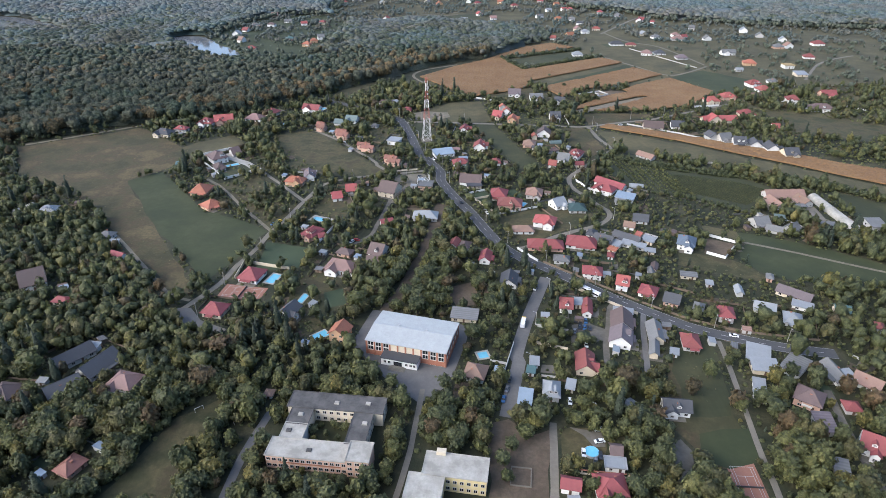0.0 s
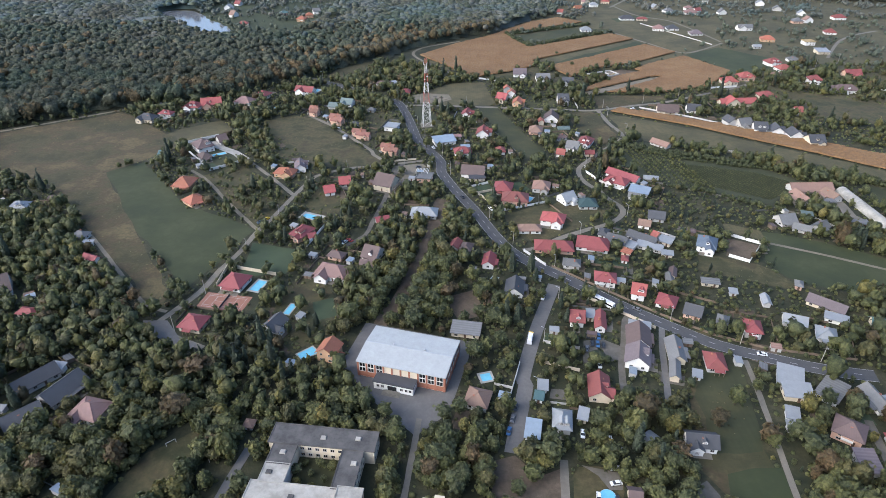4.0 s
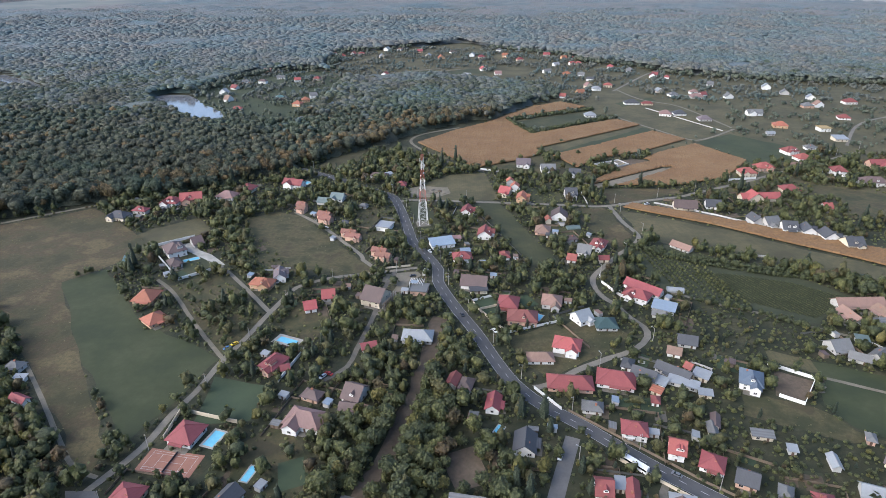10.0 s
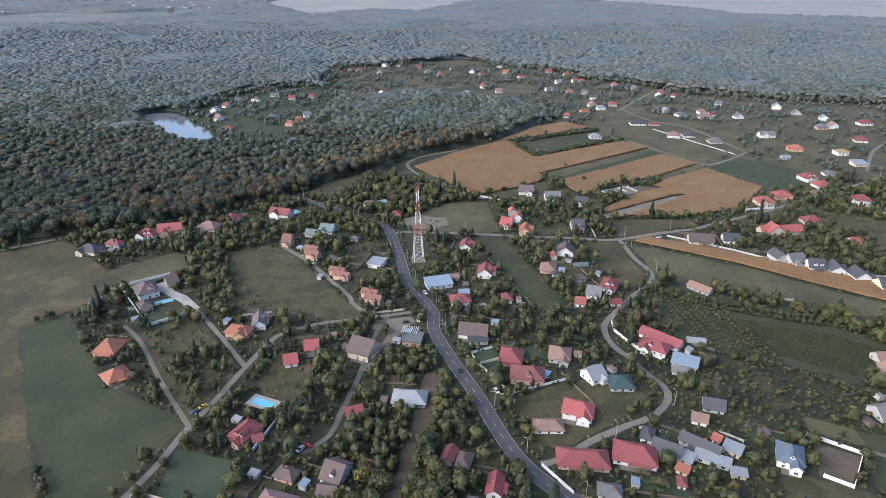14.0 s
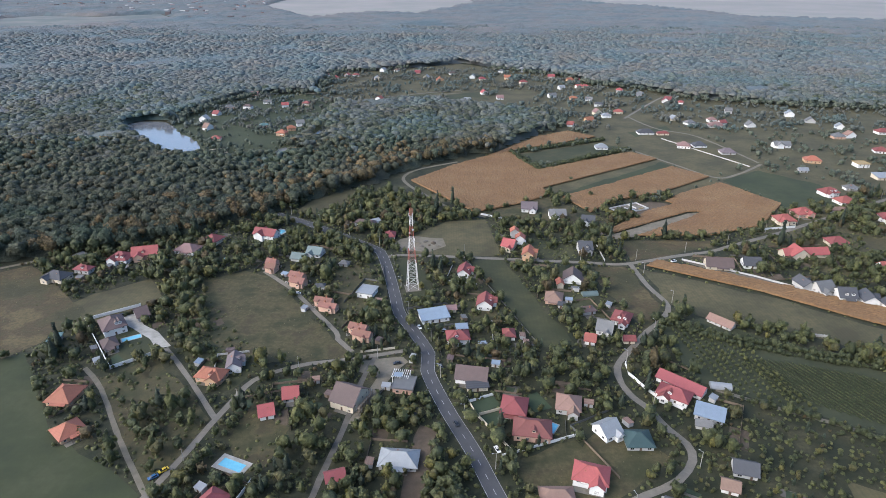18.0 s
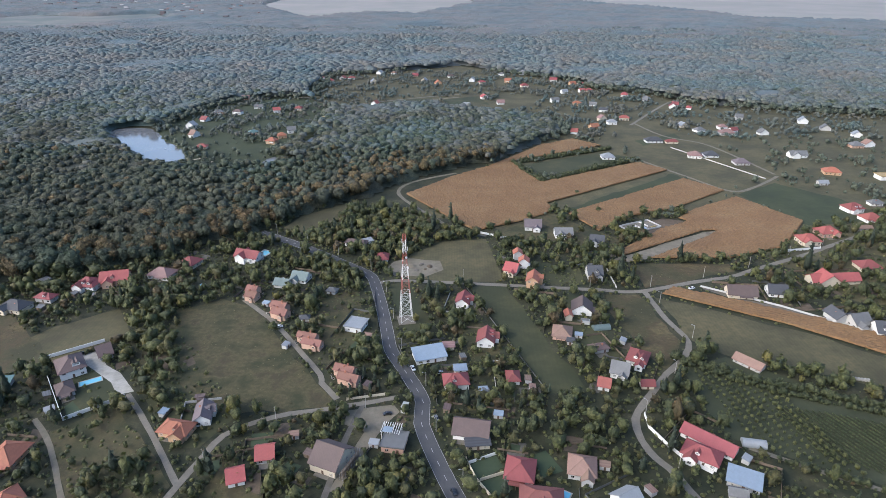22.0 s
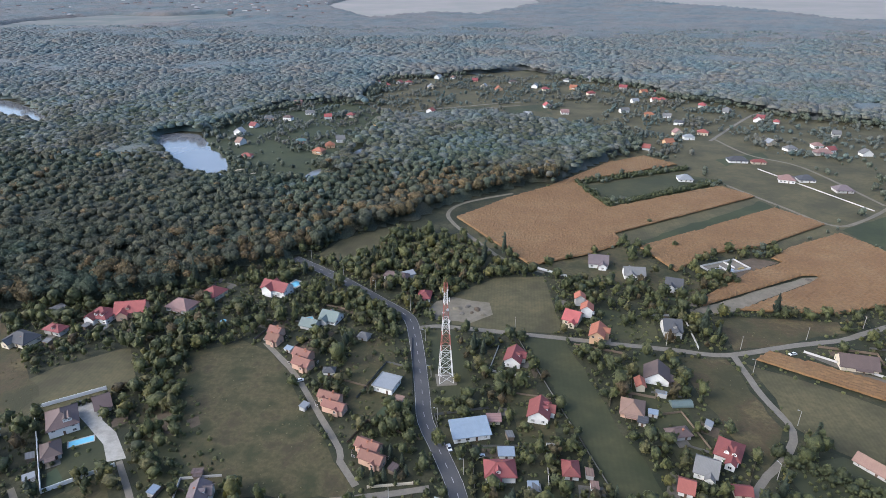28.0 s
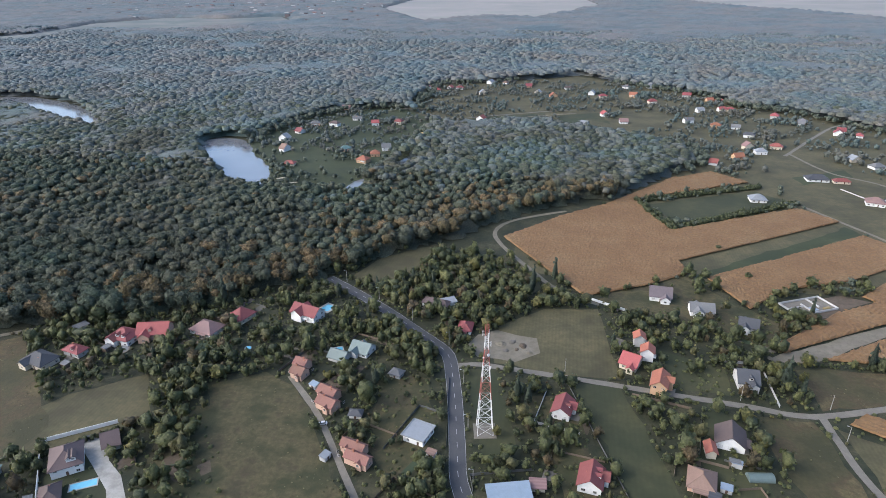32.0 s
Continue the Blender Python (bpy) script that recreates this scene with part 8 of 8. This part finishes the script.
# shrubs and weeds at the foot of everything
sx, sy, rng2 = scatter(-330, 480, 122, 660, 3.6, 41, 0.7)
keep = in_valley(sx, sy) & ~is_wood(sx, sy) & (rng2.random(sx.shape) < 0.30 + 0.6 * patchy(sx, sy, 40, 5) ** 2)
sx, sy = sx[keep], sy[keep]
keep = free(sx, sy, 0.7, 0.6)
sx, sy = sx[keep], sy[keep]
sr = rng2.uniform(0.4, 1.3, len(sx))
crowd("shrubs", M["broad"], rows_of(sx, sy, np.zeros(len(sx)), sr, rng2.uniform(0.7, 1.2, len(sx))), [dome(600 + k, 6) for k in range(6)], "low green shrubs and weeds in gardens", "shrubs")
# tussocks in the rough fields
tx, ty, rng2 = scatter(-330, 260, 200, 600, 3.0, 43)
rough = np.zeros(tx.shape, bool)
for o in ROUGH_FIELDS:
    rough |= inside(tx, ty, o)
keep = rough & (rng2.random(tx.shape) < 0.06 + 0.4 * patchy(tx, ty, 35, 6) ** 3)
tx, ty = tx[keep], ty[keep]
crowd("tussocks", M["weed"], rows_of(tx, ty, np.full(len(tx), -0.1), rng2.uniform(0.25, 0.75, len(tx)), rng2.uniform(0.4, 0.9, len(tx))), [crown(620 + k, 1, 5, 8, 1.0, leaf=0.3) for k in range(5)], "dry tussocks and weeds on rough grass", "grass")
for k, (cx, cy) in enumerate(((-50, 185), (-47, 180), (-51, 176), (-44, 184), (-42, 178), (-46, 174.5), (-40, 183), (-52.5, 181))):
    tree(cx, cy, 1.6 + 0.35 * (k % 4), ("broad", "deep", "yellow")[k % 3], k)
# open country beyond: scattered trees and bushes round the farther houses
x, y, rng = scatter(-620, 1000, 690, 1480, 6.5, 31, 0.6)
verge = np.zeros(x.shape, bool)
for reach, turn in ((9, 0), (9, 2.1), (9, 4.2), (20, 1.0), (20, 3.1), (20, 5.2)):
    verge |= is_wood(x + reach * math.cos(turn), y + reach * math.sin(turn))
clumped = np.clip(patchy(x, y, 55, 8), 0, 1)
share = np.where(y > 960, 0.05 + 1.9 * clumped ** 2.6, 0.04 + 1.0 * clumped ** 3) * np.where(x > 210, 0.8, 1.0)
keep = in_any(x, y, OPEN) & in_valley(x, y) & ~is_wood(x, y) & (rng.random(x.shape) < np.where(verge & (y > 930), 0.75, share))
x, y, verge = x[keep], y[keep], verge[keep]
keep = free(x, y, 2, 1)
x, y, verge = x[keep], y[keep], verge[keep]
r = np.where(verge, 2.6 + 3.4 * rng.random(len(x)), 1.6 + 3.0 * rng.random(len(x)) ** 1.5)
# both materials carry haze in their colour, the farther one more
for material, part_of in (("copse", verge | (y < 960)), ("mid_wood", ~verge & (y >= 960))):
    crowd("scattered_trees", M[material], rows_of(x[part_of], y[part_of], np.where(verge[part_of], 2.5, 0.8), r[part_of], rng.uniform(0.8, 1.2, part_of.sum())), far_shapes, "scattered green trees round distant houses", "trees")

# hedges: round the maize, along the vineyard and orchards
def hedge_line(pts, gap, r0, r1, seed):
    out = []
    g = np.random.default_rng(seed)
    for (x0, y0), (x1, y1) in zip(pts[:-1], pts[1:]):
        n = int(math.hypot(x1 - x0, y1 - y0) / (gap * 0.7)) + 1
        t = np.linspace(0, 1, n)
        rr = r0 * 0.6 + (r1 - r0 * 0.6) * g.random(n)
        out.append(rows_of(x0 + (x1 - x0) * t + g.uniform(-1, 1, n) * r0 * 0.4, y0 + (y1 - y0) * t + g.uniform(-1, 1, n) * r0 * 0.4, rr * 0.05, rr, g.uniform(0.8, 1.2, n)))
    return np.concatenate(out)


HEDGES = [([(79, 859), (197, 917)], 2.6, 2.4, 3.6), ([(79, 859), (84, 838), (101, 793), (217, 871)], 2.4, 2.6, 4.0), ([(84, 850), (104, 800), (214, 874)], 2.6, 2.4, 3.6), ([(84, 856), (196, 912)], 2.6, 2.2, 3.4),
          ([(131, 496), (173, 473), (214, 456), (270, 446)], 2.2, 2.0, 3.6), ([(134, 490), (175, 466), (216, 450), (268, 438)], 2.8, 2.0, 3.2), ([(153, 420), (187, 402), (216, 382)], 3.0, 1.6, 3.0),
          ([(129, 612), (200, 618), (262, 640)], 4.0, 1.0, 2.0), ([(234, 462), (250, 447), (268, 440), (293, 430), (321, 407), (340, 391)], 2.4, 2.2, 3.8), ([(237, 455), (253, 440), (271, 433), (296, 423), (324, 400), (343, 384)], 2.4, 2.0, 3.4), ([(-203, 481), (-170, 512), (-150, 500)], 3.0, 1.5, 2.6)]
crowd("hedgerow", M["deep"], np.concatenate([hedge_line(p, g0, a, b, k) for k, (p, g0, a, b) in enumerate(HEDGES)]), SMALL["deep"], "dark green bushy field hedgerow", "hedge")
lines = []
VINES = [(166, 455), (190, 452), (224, 440), (250, 420), (216, 398), (172, 424)]
for k in range(40):
    q = np.linspace(0, 1, 120)
    lx, ly = 150 + k * 3.0 + q * 34, 470 - k * 0.9 - q * 75
    ok = inside(lx, ly, VINES)
    lines.append(np.stack([lx[ok], ly[ok]], 1))
pts = np.concatenate(lines)
crowd("vine_rows", M["deep"], rows_of(pts[:, 0], pts[:, 1], np.zeros(len(pts)), np.full(len(pts), 0.62), np.full(len(pts), 1.3)), [crown(500 + k, 1, 5, 6, 1.2) for k in range(4)], "rows of dark green vines", "vines")
lines = []
for k in range(9):
    for i in range(18):
        lines.append((139 + k * 4.4 + i * 0.55, 482 - k * 2.0 - i * 3.4))
pts = np.array(lines)
pts = pts[free(pts[:, 0], pts[:, 1], 1, 1, False)]
crowd("orchard_rows", M["broad"], rows_of(pts[:, 0], pts[:, 1], np.full(len(pts), 0.5), np.random.default_rng(2).uniform(0.9, 1.9, len(pts)), np.full(len(pts), 1.1)), SMALL["broad"], "young orchard trees planted in rows", "trees")

# tall trees south of the main road's bend
bend = hedge_line([(-50, 589), (-60, 598), (-74, 609), (-86, 617)], 5.0, 3.0, 4.4, 70)
bend[:, 2] = 2.0
crowd("roadside_trees", M["deep"], bend, TREE["deep"], "tall dark green trees along a road bend", "trees")

# trees that stand out
for k, (tx, ty, tr, kind, tall) in enumerate(((-58.4, 225, 1.9, "deep", 2.4), (-49.7, 220.8, 1.8, "deep", 2.4), (-45, 219.4, 1.7, "deep", 2.2), (-35, 211.3, 2.0, "broad", 1.8), (-269, 571, 1.8, "broad", 3.4), (-242, 574, 1.9, "broad", 3.4),
                                             (-258, 592, 1.7, "broad", 3.0), (37.5, 312.5, 4.4, "conifer", 1.0), (47.8, 312.6, 4.6, "conifer", 1.0), (110.2, 592, 2.2, "broad", 1.9), (117.9, 610, 3.2, "broad", 1.5), (137, 597, 3.0, "yellow", 1.3))):
    tree(tx, ty, tr, kind, k, tall=tall)
for k, (tx, ty, tr, kind, tall) in enumerate(((123, 600, 3.4, "broad", 1.4), (130, 594, 2.6, "yellow", 1.4), (-27.7, 323, 4.4, "yellow", 1.0), (-29.4, 308, 4.6, "yellow", 1.0), (-35.8, 313, 4.0, "yellow", 1.0), (2.5, 271, 3.4, "yellow", 1.0),
                                             (-131.4, 216.3, 4.0, "yellow", 1.0), (-125.5, 227.9, 4.0, "yellow", 1.0), (-155.9, 285, 4.4, "rust", 1.0), (-13.3, 485.4, 4.4, "broad", 1.0), (72.5, 530, 4.4, "rust", 1.0), (-9, 531, 3.2, "yellow", 1.0))):
    tree(tx, ty, tr, kind, k + 3, tall=tall)
for k, (tx, ty, tr, kind) in enumerate(((-185.8, 216.7, 7.5, "broad"), (-140.7, 187.1, 4.5, "yellow"), (-134.0, 216.9, 4.0, "yellow"), (-128.7, 212.0, 5.0, "broad"), (-121.1, 220.9, 4.6, "yellow"), (-121.4, 191.0, 4.6, "yellow"),
                                     (-117.2, 198.8, 3.6, "rust"), (-115.3, 204.0, 3.8, "yellow"), (-127.3, 170.6, 5.5, "yellow"), (-86.3, 159.8, 5.0, "yellow"), (-92.1, 170.7, 5.0, "yellow"), (-105.6, 231.2, 6.0, "rust"),
                                     (-105.7, 207.7, 6.5, "rust"), (-146.8, 180.8, 5.0, "rust"), (-154.9, 174.8, 5.0, "deep"), (-36.5, 213.5, 5.4, "broad"), (8.9, 201.0, 3.8, "yellow"), (-4.2, 181.3, 4.5, "rust"),
                                     (1.5, 182.9, 4.0, "broad"), (37.2, 183.0, 4.5, "yellow"), (33.2, 178.4, 4.2, "broad"), (27.0, 172.5, 3.6, "deep"), (23.1, 165.5, 3.8, "deep"), (24.1, 157.6, 3.4, "broad"),
                                     (81.7, 208.4, 6.5, "rust"), (74.5, 204.7, 5.0, "broad"), (88.1, 187.9, 4.8, "rust"), (78.7, 187.8, 4.0, "broad"), (135.5, 197.3, 5.5, "deep"), (125.9, 194.5, 4.0, "broad"),
                                     (139.7, 183.3, 5.5, "rust"), (120.8, 216.0, 4.8, "broad"), (109.2, 204.9, 4.4, "rust"), (132.9, 223.9, 3.5, "broad"), (89.4, 154.0, 3.6, "conifer"), (88.4, 160.4, 2.8, "conifer"),
                                     (97.5, 156.5, 4.5, "deep"), (98.2, 151.5, 4.5, "deep"), (93.8, 149.1, 4.5, "broad"), (122.3, 160.5, 3.4, "broad"), (54.8, 153.9, 3.4, "broad"), (141.3, 172.9, 4.5, "deep"),
                                     (144.6, 164.5, 4.5, "broad"), (143.2, 154.1, 4.2, "yellow"), (158.0, 216.1, 4.0, "deep"), (168.3, 216.2, 4.6, "rust"), (49.2, 303.4, 3.2, "conifer"), (43.3, 280.0, 4.0, "yellow"),
                                     (50.5, 288.5, 3.4, "broad"), (58.7, 280.1, 3.2, "conifer"), (60.1, 269.4, 3.0, "conifer"))):
    tree(tx, ty, tr, kind, k + 11)
# single round bushes standing in the maize
for k, (tx, ty, tr) in enumerate(((50.5, 841.4, 2.2), (129.3, 760.5, 2.4), (139.2, 714.1, 3.2), (214.0, 724.6, 2.6), (151.0, 655.7, 2.8), (166.2, 657.4, 3.0), (156.3, 650.4, 2.2))):
    tree(tx, ty, tr, "deep", k + 2, stem=0.3)
# a row of dark conifers round the corner house
for k, (tx, ty) in enumerate(((-42.3, 464.0), (-37.8, 462.2), (-32.9, 462.7), (-28.3, 463.7), (-24.3, 466.0), (-32.6, 476.1), (-27.1, 473.3), (-36.1, 474.2))):
    tree(tx, ty, 2.0 + 0.25 * (k % 3), "conifer", k)
